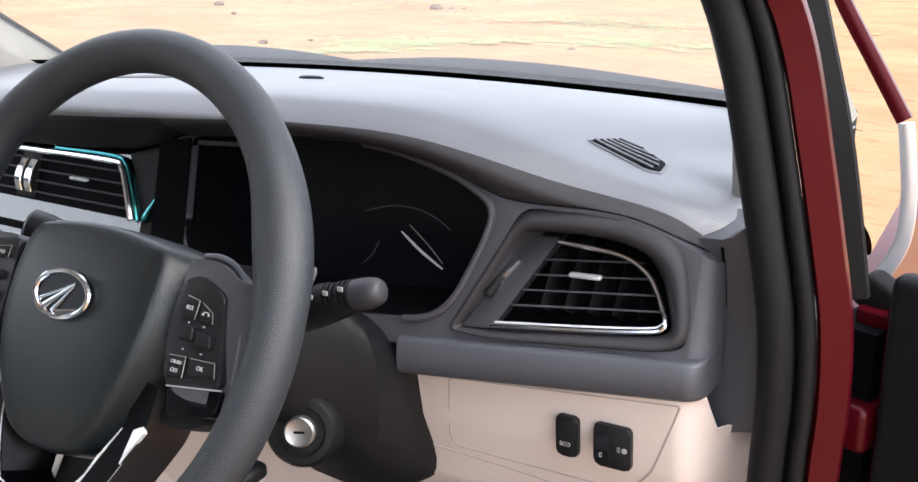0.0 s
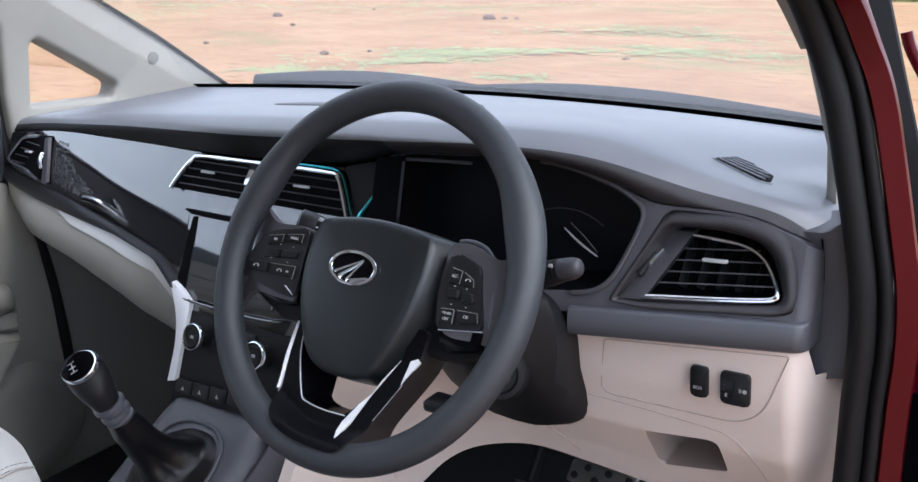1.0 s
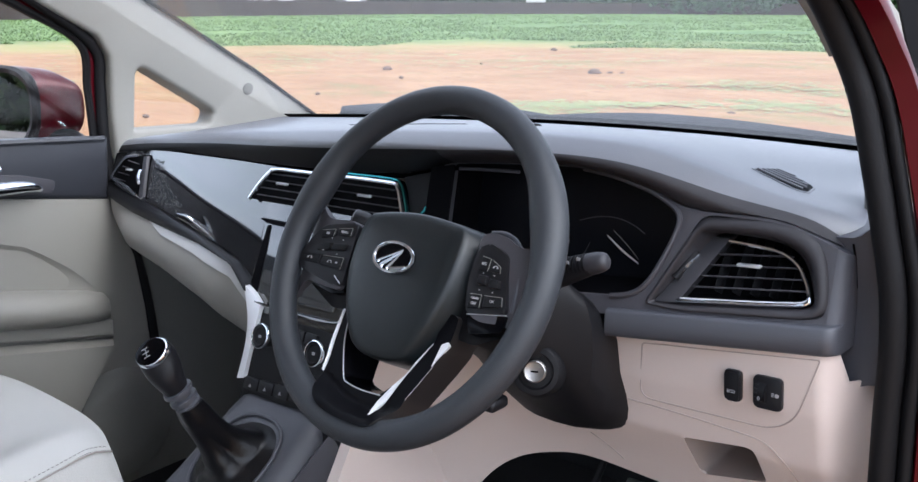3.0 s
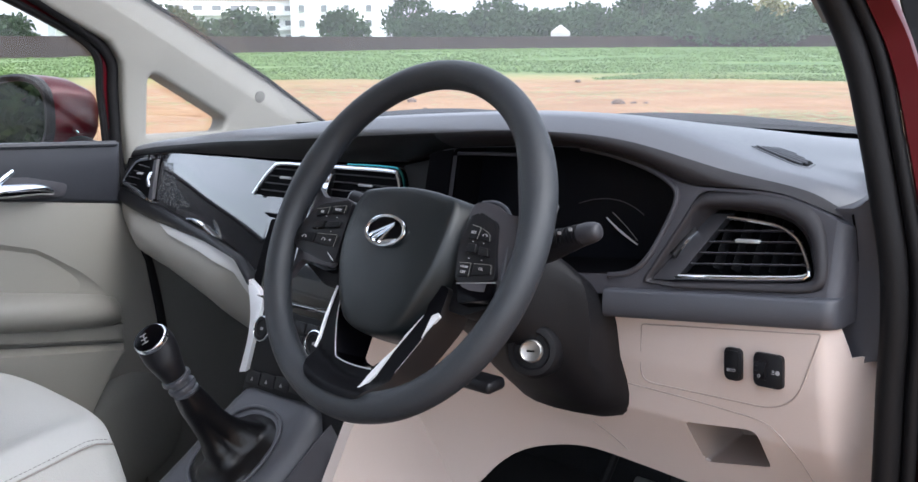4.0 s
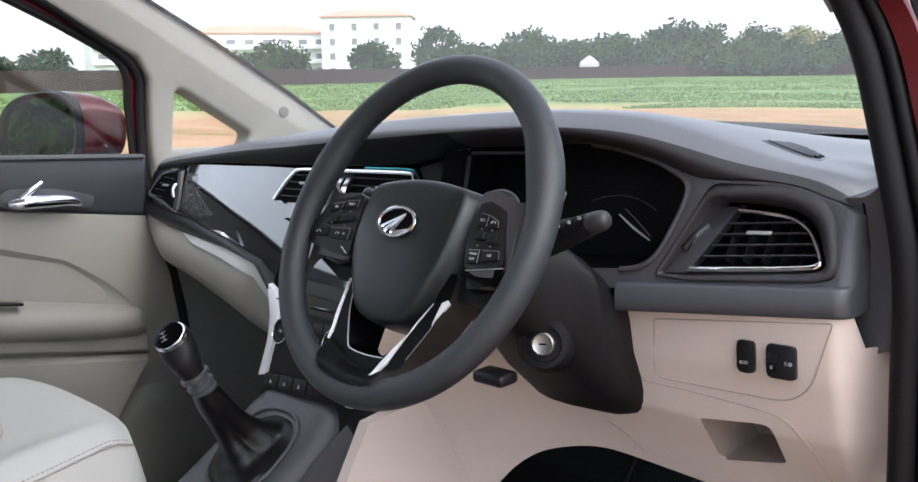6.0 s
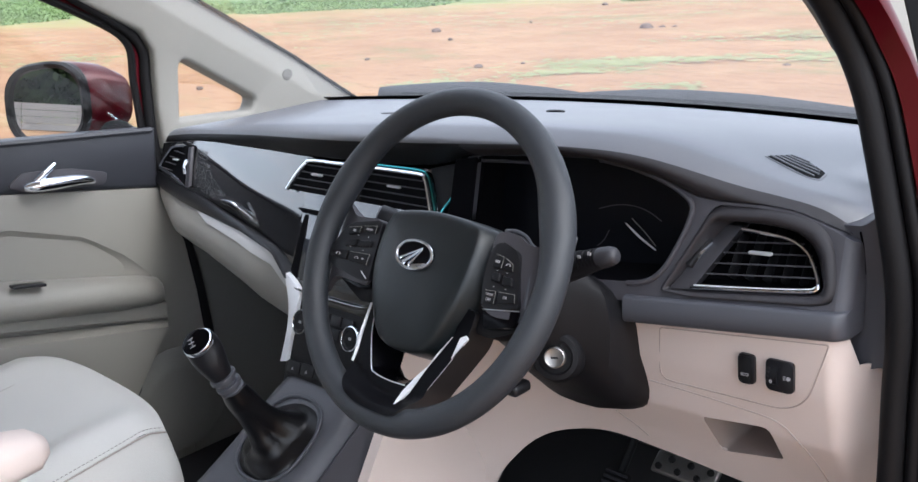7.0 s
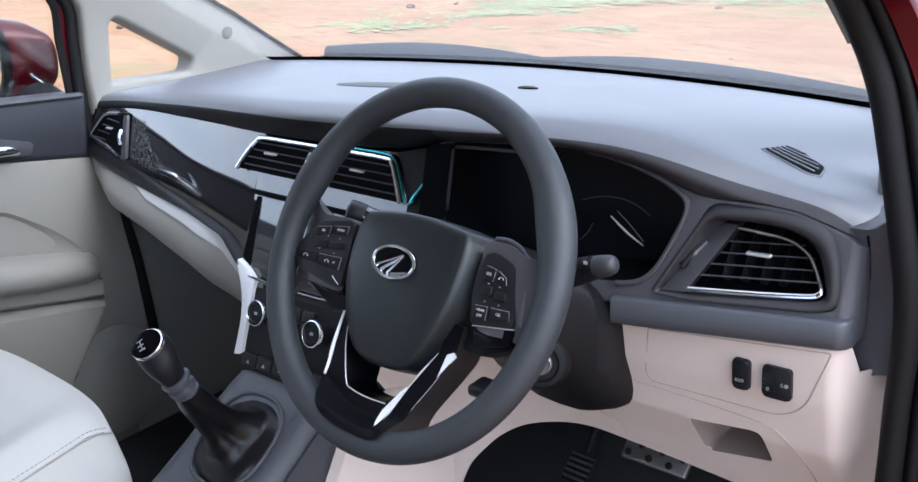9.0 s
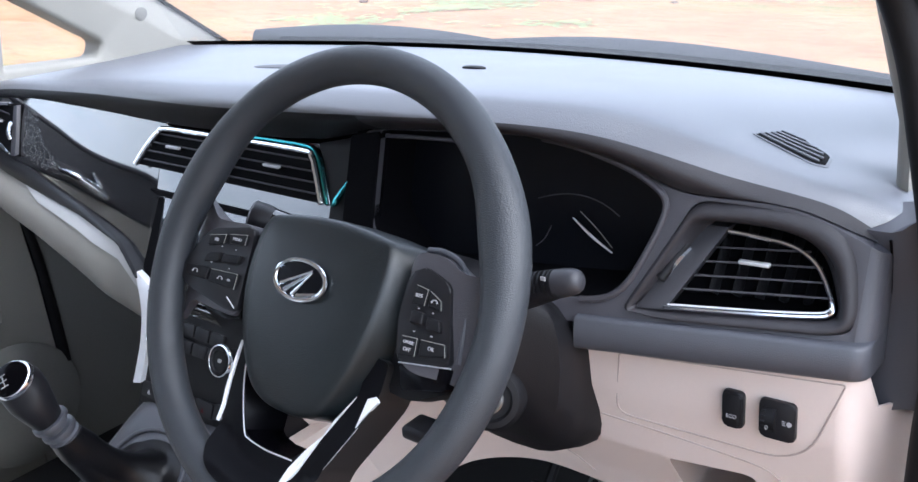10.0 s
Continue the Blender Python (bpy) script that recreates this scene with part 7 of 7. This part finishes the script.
def field_material():
    """Bare orange earth near the car, patches of weed, and a green field farther off."""
    m = bpy.data.materials.new("field_earth")
    m.use_nodes = True
    nt = m.node_tree
    b = nt.nodes["Principled BSDF"]
    b.inputs["Roughness"].default_value = 0.95
    b.inputs["Specular IOR Level"].default_value = 0.1
    geo = nt.nodes.new("ShaderNodeNewGeometry")

    def nz(scale, detail=5.0, rough=0.6, stretch=None):
        n = nt.nodes.new("ShaderNodeTexNoise")
        n.inputs["Scale"].default_value, n.inputs["Detail"].default_value, n.inputs["Roughness"].default_value = scale, detail, rough
        if stretch:
            mp = nt.nodes.new("ShaderNodeMapping")
            mp.inputs["Rotation"].default_value[2] = radians(stretch[0])
            mp.inputs["Scale"].default_value = (1, stretch[1], 1)
            nt.links.new(geo.outputs["Position"], mp.inputs["Vector"])
            nt.links.new(mp.outputs[0], n.inputs["Vector"])
        else:
            nt.links.new(geo.outputs["Position"], n.inputs["Vector"])
        return n.outputs["Fac"]

    def ramp(val, lo, hi):
        r = nt.nodes.new("ShaderNodeMapRange")
        r.interpolation_type = "SMOOTHSTEP"
        r.inputs["From Min"].default_value, r.inputs["From Max"].default_value = lo, hi
        nt.links.new(val, r.inputs["Value"])
        return r.outputs[0]

    def mixc(fac, a, c):
        x = nt.nodes.new("ShaderNodeMix")
        x.data_type = "RGBA"
        nt.links.new(fac, x.inputs["Factor"])
        for key, val in (("A", a), ("B", c)):
            if isinstance(val, tuple):
                x.inputs[key].default_value = (*val, 1)
            else:
                nt.links.new(val, x.inputs[key])
        return x.outputs["Result"]

    def math_node(op, a, c):
        x = nt.nodes.new("ShaderNodeMath")
        x.operation = op
        for i, val in enumerate((a, c)):
            if isinstance(val, (int, float)):
                x.inputs[i].default_value = val
            else:
                nt.links.new(val, x.inputs[i])
        return x.outputs[0]

    earth = mixc(ramp(nz(0.55, 6.0, 0.65), 0.32, 0.68), (0.268, 0.150, 0.082), (0.345, 0.215, 0.122))
    earth = mixc(ramp(nz(2.6, 6.0, 0.65, (40, 2.6)), 0.50, 0.70), earth, (0.228, 0.126, 0.070))
    earth = mixc(ramp(nz(9.0, 4.0, 0.7, (40, 3.0)), 0.58, 0.72), earth, (0.38, 0.26, 0.160))
    weed = mixc(ramp(nz(14.0), 0.3, 0.7), (0.105, 0.150, 0.055), (0.22, 0.23, 0.10))
    patch = ramp(nz(0.23, 6.0, 0.7, (45, 2.2)), 0.49, 0.66)
    patch = math_node("MULTIPLY", patch, ramp(nz(1.8, 6.0, 0.75, (45, 2.0)), 0.36, 0.66))
    patch = math_node("MULTIPLY", patch, 0.8)
    near = mixc(patch, earth, weed)
    # distance from the middle of the bare place, with an uneven border
    sub = nt.nodes.new("ShaderNodeVectorMath")
    sub.operation = "LENGTH"
    mid = nt.nodes.new("ShaderNodeVectorMath")
    mid.inputs[1].default_value = (15, 22, 0)
    nt.links.new(geo.outputs["Position"], mid.inputs[0])
    nt.links.new(mid.outputs["Vector"], sub.inputs[0])
    sub2 = nt.nodes.new("ShaderNodeVectorMath")
    sub2.operation = "LENGTH"
    nt.links.new(geo.outputs["Position"], sub2.inputs[0])
    nearest = math_node("MINIMUM", sub.outputs["Value"], sub2.outputs["Value"])
    dist = math_node("ADD", nearest, math_node("MULTIPLY", nz(0.12), 14.0))
    green = mixc(ramp(nz(0.22, 6.0, 0.7), 0.35, 0.66), (0.085, 0.150, 0.050), (0.150, 0.220, 0.080))
    straw = mixc(ramp(nz(1.5), 0.4, 0.7), (0.25, 0.25, 0.10), (0.33, 0.25, 0.13))
    col = mixc(ramp(dist, 33.0, 40.0), near, straw)
    col = mixc(ramp(dist, 37.0, 45.0), col, green)
    nt.links.new(col, b.inputs["Base Color"])
    bp = nt.nodes.new("ShaderNodeBump")
    bp.inputs["Strength"].default_value, bp.inputs["Distance"].default_value = 0.45, 0.05
    nt.links.new(nz(4.0, 8.0, 0.7), bp.inputs["Height"])
    nt.links.new(bp.outputs[0], b.inputs["Normal"])
    return m


M_FIELD = field_material()


def ground_sheet():
    bm = bmesh.new()
    radii = [0, 1.5, 3, 4.5, 6, 8, 10, 12.5, 15, 18, 22, 26, 30, 36, 44, 55, 70, 90, 120, 170, 260, 450, 900, 2000, 4000]
    prev = None
    for r in radii:
        seg = 96
        ring = []
        for k in range(seg if r else 1):
            a = 2 * math.pi * k / seg
            x, y = r * math.cos(a), r * math.sin(a)
            h = 0.0 if r < 3 else 0.10 * min(1, (r - 3) / 8) * noise.fractal(Vector((x * 0.15, y * 0.15, 0.3)), 1.0, 2.0, 4) * (1 if r < 200 else 0)
            ring.append(bm.verts.new((x, y, h)))
        if prev:
            for k in range(seg):
                if len(prev) == 1:
                    bm.faces.new((prev[0], ring[k], ring[(k + 1) % seg]))
                else:
                    bm.faces.new((prev[k], ring[k], ring[(k + 1) % seg], prev[(k + 1) % seg]))
        prev = ring
    return bm


solo("ground", ground_sheet(), M_FIELD, "bare orange earth with weed patches giving way to green field", "ground", kind="structure", own=OUT)

M_STONE = material("brown_stone", (0.12, 0.08, 0.06), 0.9, vary=0.3, bump=0.8, bump_scale=40, scale=20)


def stone(p, r):
    bm = bmesh.new()
    bmesh.ops.create_icosphere(bm, subdivisions=2, radius=r)
    for v in bm.verts:
        v.co *= 1 + 0.35 * noise.noise(v.co * 2.2 / r + Vector(p))
        v.co.z *= 0.6
    bmesh.ops.translate(bm, verts=bm.verts, vec=Vector(p) + Vector((0, 0, r * 0.25)))
    return solo("stone", bm, M_STONE, "small dark stone lying on bare earth", "stone", "stones on the earth", own=OUT)


for bearing, dist, r in ((34.2, 19.0, 0.17), (33.3, 19.1, 0.09), (32.6, 19.1, 0.08), (46.7, 19.9, 0.13), (45.9, 17.7, 0.06), (26.3, 12.3, 0.07), (44.3, 12.8, 0.075), (36.6, 29.1, 0.12), (41.6, 13.1, 0.04), (25.6, 8.6, 0.03), (46.4, 9.4, 0.03), (38.2, 9.9, 0.03), (19.2, 31.7, 0.14), (51.0, 14.5, 0.05), (55.0, 11.0, 0.04), (61.0, 12.0, 0.05), (30.5, 10.2, 0.025), (22.5, 10.8, 0.03), (41.0, 22.0, 0.05)):
    stone(at(bearing, dist), 0.8 * r)

# low weeds on the bare earth, in thin smears
M_WEED = material("low_weeds", (0.200, 0.235, 0.100), 0.85, vary=0.3, second=(0.290, 0.285, 0.140), scale=3.0, blotch=0.6, spec=0.15)


def weeds(patches):
    verts, faces = [], []
    rnd = random.Random(17)
    for bearing, dist, wide, n in patches:
        c = at(bearing, dist)
        a = radians(bearing)
        for _ in range(n // 2):
            along, out = rnd.gauss(0, wide * 1.5), rnd.gauss(0, wide * 0.6)
            x, y = c.x + math.cos(a) * along - math.sin(a) * out, c.y + math.sin(a) * along + math.cos(a) * out
            h = rnd.uniform(0.002, 0.010)
            for _ in range(5):
                t, w = rnd.uniform(0, math.pi), rnd.uniform(0.03, 0.07)
                ox, oy = rnd.uniform(-0.12, 0.12), rnd.uniform(-0.12, 0.12)
                dx, dy = math.cos(t) * w, math.sin(t) * w
                z = 0.10 * min(1, max(0, (math.hypot(x, y) - 3) / 8)) * noise.fractal(Vector((x * 0.15, y * 0.15, 0.3)), 1.0, 2.0, 4)
                i = len(verts)
                verts += [(x + ox - dx, y + oy - dy, z + h), (x + ox + dx, y + oy + dy, z + h), (x + ox - dy * 1.4, y + oy + dx * 1.4, z + h + 0.004)]
                faces.append((i, i + 1, i + 2))
    me = bpy.data.meshes.new("weeds")
    me.from_pydata(verts, [], faces)
    me.materials.append(M_WEED)
    return tagged(new("weeds", me), "thin smears of low green weeds on bare earth", "weeds", kind="stuff")


weeds(((33.7, 13.2, 0.55, 160), (29.5, 13.9, 0.7, 220), (35.5, 12.7, 0.4, 110), (25.2, 15.7, 0.9, 260), (20.4, 16.9, 0.9, 260), (21.6, 13.4, 0.7, 220), (38.7, 11.6, 0.35, 90), (39.9, 12.2, 0.5, 140), (36.1, 13.0, 0.35, 90), (47.0, 11.2, 0.35, 60), (45.6, 10.7, 0.3, 50), (32.7, 10.1, 0.25, 40), (33.6, 27.9, 1.6, 260), (43.0, 27.0, 1.6, 260), (49.0, 24.0, 1.6, 300), (56.0, 22.0, 1.8, 300), (64.0, 18.0, 1.2, 200), (30.0, 23.5, 1.2, 140), (38.0, 20.5, 0.8, 80)))

# grass of the green field
M_GRASS = material("field_grass", (0.105, 0.172, 0.056), 0.8, vary=0.15, second=(0.155, 0.228, 0.080), scale=0.6, blotch=0.08, spec=0.2)


def grass(n, d0, d1, h0, h1):
    verts, faces = [], []
    rnd = random.Random(5)
    for _ in range(n):
        t = rnd.random()
        d = d0 + (d1 - d0) * t * t
        c = at(rnd.uniform(4, 82), d)
        if noise.noise(Vector((c.x * 0.12, c.y * 0.12, 0))) < -0.35 + (0.3 if d < d0 + 6 else 0):
            continue
        h = rnd.uniform(h0, h1) * (0.7 + 0.6 * (d - d0) / (d1 - d0) * 1.0)
        for _ in range(6):
            a = rnd.uniform(0, math.pi)
            w = rnd.uniform(0.03, 0.08)
            ox, oy = rnd.uniform(-0.3, 0.3), rnd.uniform(-0.3, 0.3)
            bx, by = math.cos(a) * w, math.sin(a) * w
            lx, ly = rnd.uniform(-0.15, 0.15), rnd.uniform(-0.15, 0.15)
            i = len(verts)
            verts += [(c.x + ox - bx, c.y + oy - by, 0), (c.x + ox + bx, c.y + oy + by, 0), (c.x + ox + lx, c.y + oy + ly, h)]
            faces.append((i, i + 1, i + 2))
    me = bpy.data.meshes.new("grass")
    me.from_pydata(verts, [], faces)
    me.materials.append(M_GRASS)
    ob = new("grass", me)
    return tagged(ob, "thick green grass covering the far field", "grass", kind="stuff")


grass(26000, 31, 150, 0.05, 0.15)

# ---- boundary wall beyond the field ----
# Wall colour taken far down so that its shaded face is painted in.
M_WALL = material("shade_darkened_wall", (0.026, 0.019, 0.016), 0.9, vary=0.25, spec=0.1, scale=2.0, blotch=0.2, second=(0.042, 0.031, 0.025))
wall_pts = [at(80, 72), at(66, 84), at(55, 105), at(45, 132), at(32, 150), at(24, 152), at(8, 160)]
bm = bmesh.new()
for a, b in zip(wall_pts, wall_pts[1:]):
    d = (b - a)
    block((a + b) / 2 + Vector((0, 0, 0.85)), (d.length + 0.3, 0.3, 1.7), 0.0, Matrix.Rotation(math.atan2(d.y, d.x), 3, "Z"), bm=bm)
solo("boundary_wall", bm, M_WALL, "long low brown boundary wall behind the field, its shade in the colour", "wall", kind="structure", own=OUT)

# ---- trees ----
M_LEAF = material("tree_leaves", (0.024, 0.044, 0.024), 0.85, vary=0.35, second=(0.050, 0.082, 0.038), scale=1.2, blotch=0.15, spec=0.08)
M_LEAF2 = material("yellowish_tree_leaves", (0.11, 0.12, 0.04), 0.75, vary=0.3, second=(0.20, 0.19, 0.08), scale=1.2, blotch=0.15, spec=0.2)
M_BARK = material("grey_brown_bark", (0.09, 0.07, 0.05), 0.9, vary=0.3, scale=6)


def tree(p, h, w, leaf, label, seed, group="trees behind the wall", clumps=46, leaves=46):
    rnd = random.Random(seed)
    t = thing("tree", tuple(p), label, "tree", group, own=OUT)
    bm = tube([p, p + Vector((rnd.uniform(-0.2, 0.2), 0, h * 0.3)), p + Vector((rnd.uniform(-0.4, 0.4), rnd.uniform(-0.3, 0.3), h * 0.6))], lambda s: 0.04 * h * (1 - 0.6 * s), 8)
    for k in range(5):
        a = rnd.uniform(0, 6.28)
        q = p + Vector((0, 0, h * rnd.uniform(0.28, 0.5)))
        tube([q, q + Vector((math.cos(a) * w * 0.2, math.sin(a) * w * 0.2, h * 0.15)), q + Vector((math.cos(a) * w * 0.38, math.sin(a) * w * 0.38, h * 0.28))], lambda s: 0.016 * h * (1 - 0.7 * s), 6, bm=bm)
    part("trunk", bm, M_BARK, t)
    verts, faces = [], []
    for _ in range(clumps):
        a, e = rnd.uniform(0, 6.28), rnd.uniform(-0.95, 1.0)
        rr = rnd.uniform(0.35, 1.0)
        c = p + Vector((math.cos(a) * w * 0.5 * rr * math.sqrt(max(0.1, 1 - e * e * 0.7)), math.sin(a) * w * 0.5 * rr * math.sqrt(max(0.1, 1 - e * e * 0.7)), h * (0.54 + 0.40 * e * rnd.uniform(0.7, 1.05))))
        cr = w * rnd.uniform(0.12, 0.22)
        for _ in range(leaves):
            v = Vector((rnd.gauss(0, 1), rnd.gauss(0, 1), rnd.gauss(0, 0.8))).normalized() * cr * rnd.uniform(0.5, 1.05)
            n1 = Vector((rnd.gauss(0, 1), rnd.gauss(0, 1), rnd.gauss(0, 1))).normalized()
            n2 = n1.orthogonal().normalized()
            s = w * rnd.uniform(0.028, 0.060)
            i = len(verts)
            o = c + v
            verts += [tuple(o - n1 * s), tuple(o + n2 * s * 0.6), tuple(o + n1 * s), tuple(o - n2 * s * 0.6)]
            faces.append((i, i + 1, i + 2, i + 3))
    me = bpy.data.meshes.new("crown")
    off = BASE[t.name]
    me.from_pydata([tuple(Vector(v) - off) for v in verts], [], faces)
    me.materials.append(leaf)
    cr = new("crown", me)
    cr.parent = t
    return t


rnd = random.Random(11)
for i in range(26):
    b = 13 + 1.35 * i + rnd.uniform(-0.4, 0.4)
    pale = i == 9
    tree(at(b, rnd.uniform(158, 180)), rnd.uniform(4.5, 9.2), rnd.uniform(6, 10), M_LEAF2 if pale else M_LEAF, "pale yellowish leafy tree behind the wall" if pale else "dark green leafy tree behind the wall", 100 + i)
# a lower, closer row fills the gaps above the wall
for i in range(24):
    b = 12.5 + 1.5 * i + rnd.uniform(-0.5, 0.5)
    tree(at(b, rnd.uniform(153, 157)), rnd.uniform(3.6, 5.6), rnd.uniform(6.5, 9.5), M_LEAF, "low dark green bushy tree just behind the wall", 500 + i, clumps=60, leaves=40)
for i, (b, d, h, w) in enumerate(((50.5, 130, 5.0, 7.0), (56, 118, 5.0, 6.5), (58.5, 112, 3.6, 5.0), (60.5, 108, 5.0, 6.0), (62.5, 108, 5.5, 5.0), (69, 100, 3.4, 5.5), (71.5, 96, 3.0, 4.0), (73.5, 98, 4.5, 5.0), (76, 92, 5.0, 6.0), (78.5, 94, 6.0, 6.5), (81, 90, 6.0, 6.0))):
    tree(at(b, d), h, w, M_LEAF, "dark green bushy tree in front of the houses", 200 + i)

# ---- buildings ----
M_WHITE = material("white_plaster", (0.80, 0.80, 0.79), 0.85, vary=0.05, scale=1.0, blotch=0.1)
M_TILE = material("red_clay_roof_tiles", (0.50, 0.20, 0.13), 0.8, vary=0.2, scale=3.0, blotch=0.3, second=(0.60, 0.30, 0.22))
M_PANE = material("grey_window_pane", (0.20, 0.21, 0.22), 0.2, vary=0.2, scale=1)
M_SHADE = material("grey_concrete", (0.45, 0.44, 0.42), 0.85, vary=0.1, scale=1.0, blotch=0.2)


def building(bearing, dist, w, dep, floors, cols, label, hip=True, turn=0.0, balconies=False, z0=0.0):
    p = at(bearing, dist)
    m = Matrix.Translation(p) @ Matrix.Rotation(radians(bearing + turn), 4, "Z")
    b = thing("apartment_building", (0, 0, 0), label, "building", "buildings beyond the field", own=m)
    h = 3.1 * floors + 0.6
    part("wall", block((0, dep / 2, h / 2), (w, dep, h), 0.05), M_WHITE, b, "white plastered wall")
    if hip:
        r = 0.5
        part("roof", loft([[Vector((x * (w / 2 + r) * k, dep / 2 + y * (dep / 2 + r) * k2, h + z)) for x, y in ((-1, -1), (1, -1), (1, 1), (-1, 1))] for k, k2, z in ((1, 1, 0.0), (1, 1, 0.2), (0.55, 0.12, 1.9))]), M_TILE, b, "red clay tile roof")
    else:
        part("parapet", block((0, dep / 2, h + 0.4), (w + 0.2, dep + 0.2, 0.8), 0.05), M_WHITE, b)
    for f in range(floors):
        z = 1.7 + 3.1 * f
        for c in range(cols):
            x = -w / 2 + w * (c + 0.5) / cols
            # On balconies the panes are widened to stand in for shade.
            win = part("window", block((x, -0.02, z - (0.3 if balconies else 0)), (1.9 if balconies else 1.15, 0.12, 2.1 if balconies else 1.3), 0.0), M_PANE, b, "dark window")
            part("sill", block((x, -0.10, z - 0.72), (1.4, 0.25, 0.1), 0.0), M_SHADE, win)
        if balconies:
            part("balcony", block((0, -0.7, z - 1.35), (w * 0.98, 1.4, 0.16), 0.0), M_SHADE, b)
            part("railing", block((0, -1.35, z - 0.8), (w * 0.98, 0.08, 0.9), 0.0), M_WHITE, b)
    return b


building(51.0, 205, 19, 14, 4, 4, "white four-storey building with red clay roof", turn=-8)
building(57.3, 212, 31, 12, 3, 8, "white balconied building with red clay roof", turn=6, balconies=True)
building(63.5, 206, 22, 12, 3, 5, "white balconied building with red clay roof", turn=10, balconies=True)
building(74.5, 190, 20, 12, 4, 4, "white house with red clay roof among trees", turn=0)
building(43.5, 260, 30, 14, 2, 6, "long flat-roofed white building behind trees", hip=False)
hut_m = Matrix.Translation(at(37.6, 150)) @ Matrix.Rotation(radians(38), 4, "Z")
hut = thing("hut", (0, 0, 0), "small hut with a pale pitched roof", "hut", own=hut_m)
part("wall", block((0, 1.5, 1.2), (3.0, 3.0, 2.4), 0.02), M_SHADE, hut)
part("roof", loft([[Vector((x * 1.5 * k, 1.5 + y * 1.5 * k, 2.4 + z)) for x, y in ((-1, -1), (1, -1), (1, 1), (-1, 1))] for k, z in ((1, 0), (0.1, 1.1))]), M_SHADE, hut, "pale pitched roof")

# ---- what the door mirror shows: a block wall and bushes behind the car ----
M_BLOCKS = material("grey_block_wall", (0.20, 0.195, 0.19), 0.9, vary=0.2, scale=6, blotch=0.6)
bm = bmesh.new()
BACK = Matrix.Translation((-24, -35, 0)) @ Matrix.Rotation(radians(-33), 4, "Z")
for r in range(4):
    for c in range(22):
        block((-24 + 2.2 * c, 0.04 * ((c * 7 + r * 3) % 3), 0.15 + 0.29 * r), (2.185, 0.22, 0.275), 0.0, bm=bm)
solo("block_wall", bm, M_BLOCKS, "grey concrete panel wall behind the car", "wall", kind="structure", own=BACK)
for i in range(13):
    tree(BACK @ Vector((-24 + 3.9 * i, -2 - 2 * rnd.random(), 0)), rnd.uniform(4.5, 7.0), rnd.uniform(5, 7), M_LEAF, "dark green bushy tree behind the panel wall", 300 + i, "trees behind the car", 120, 60)
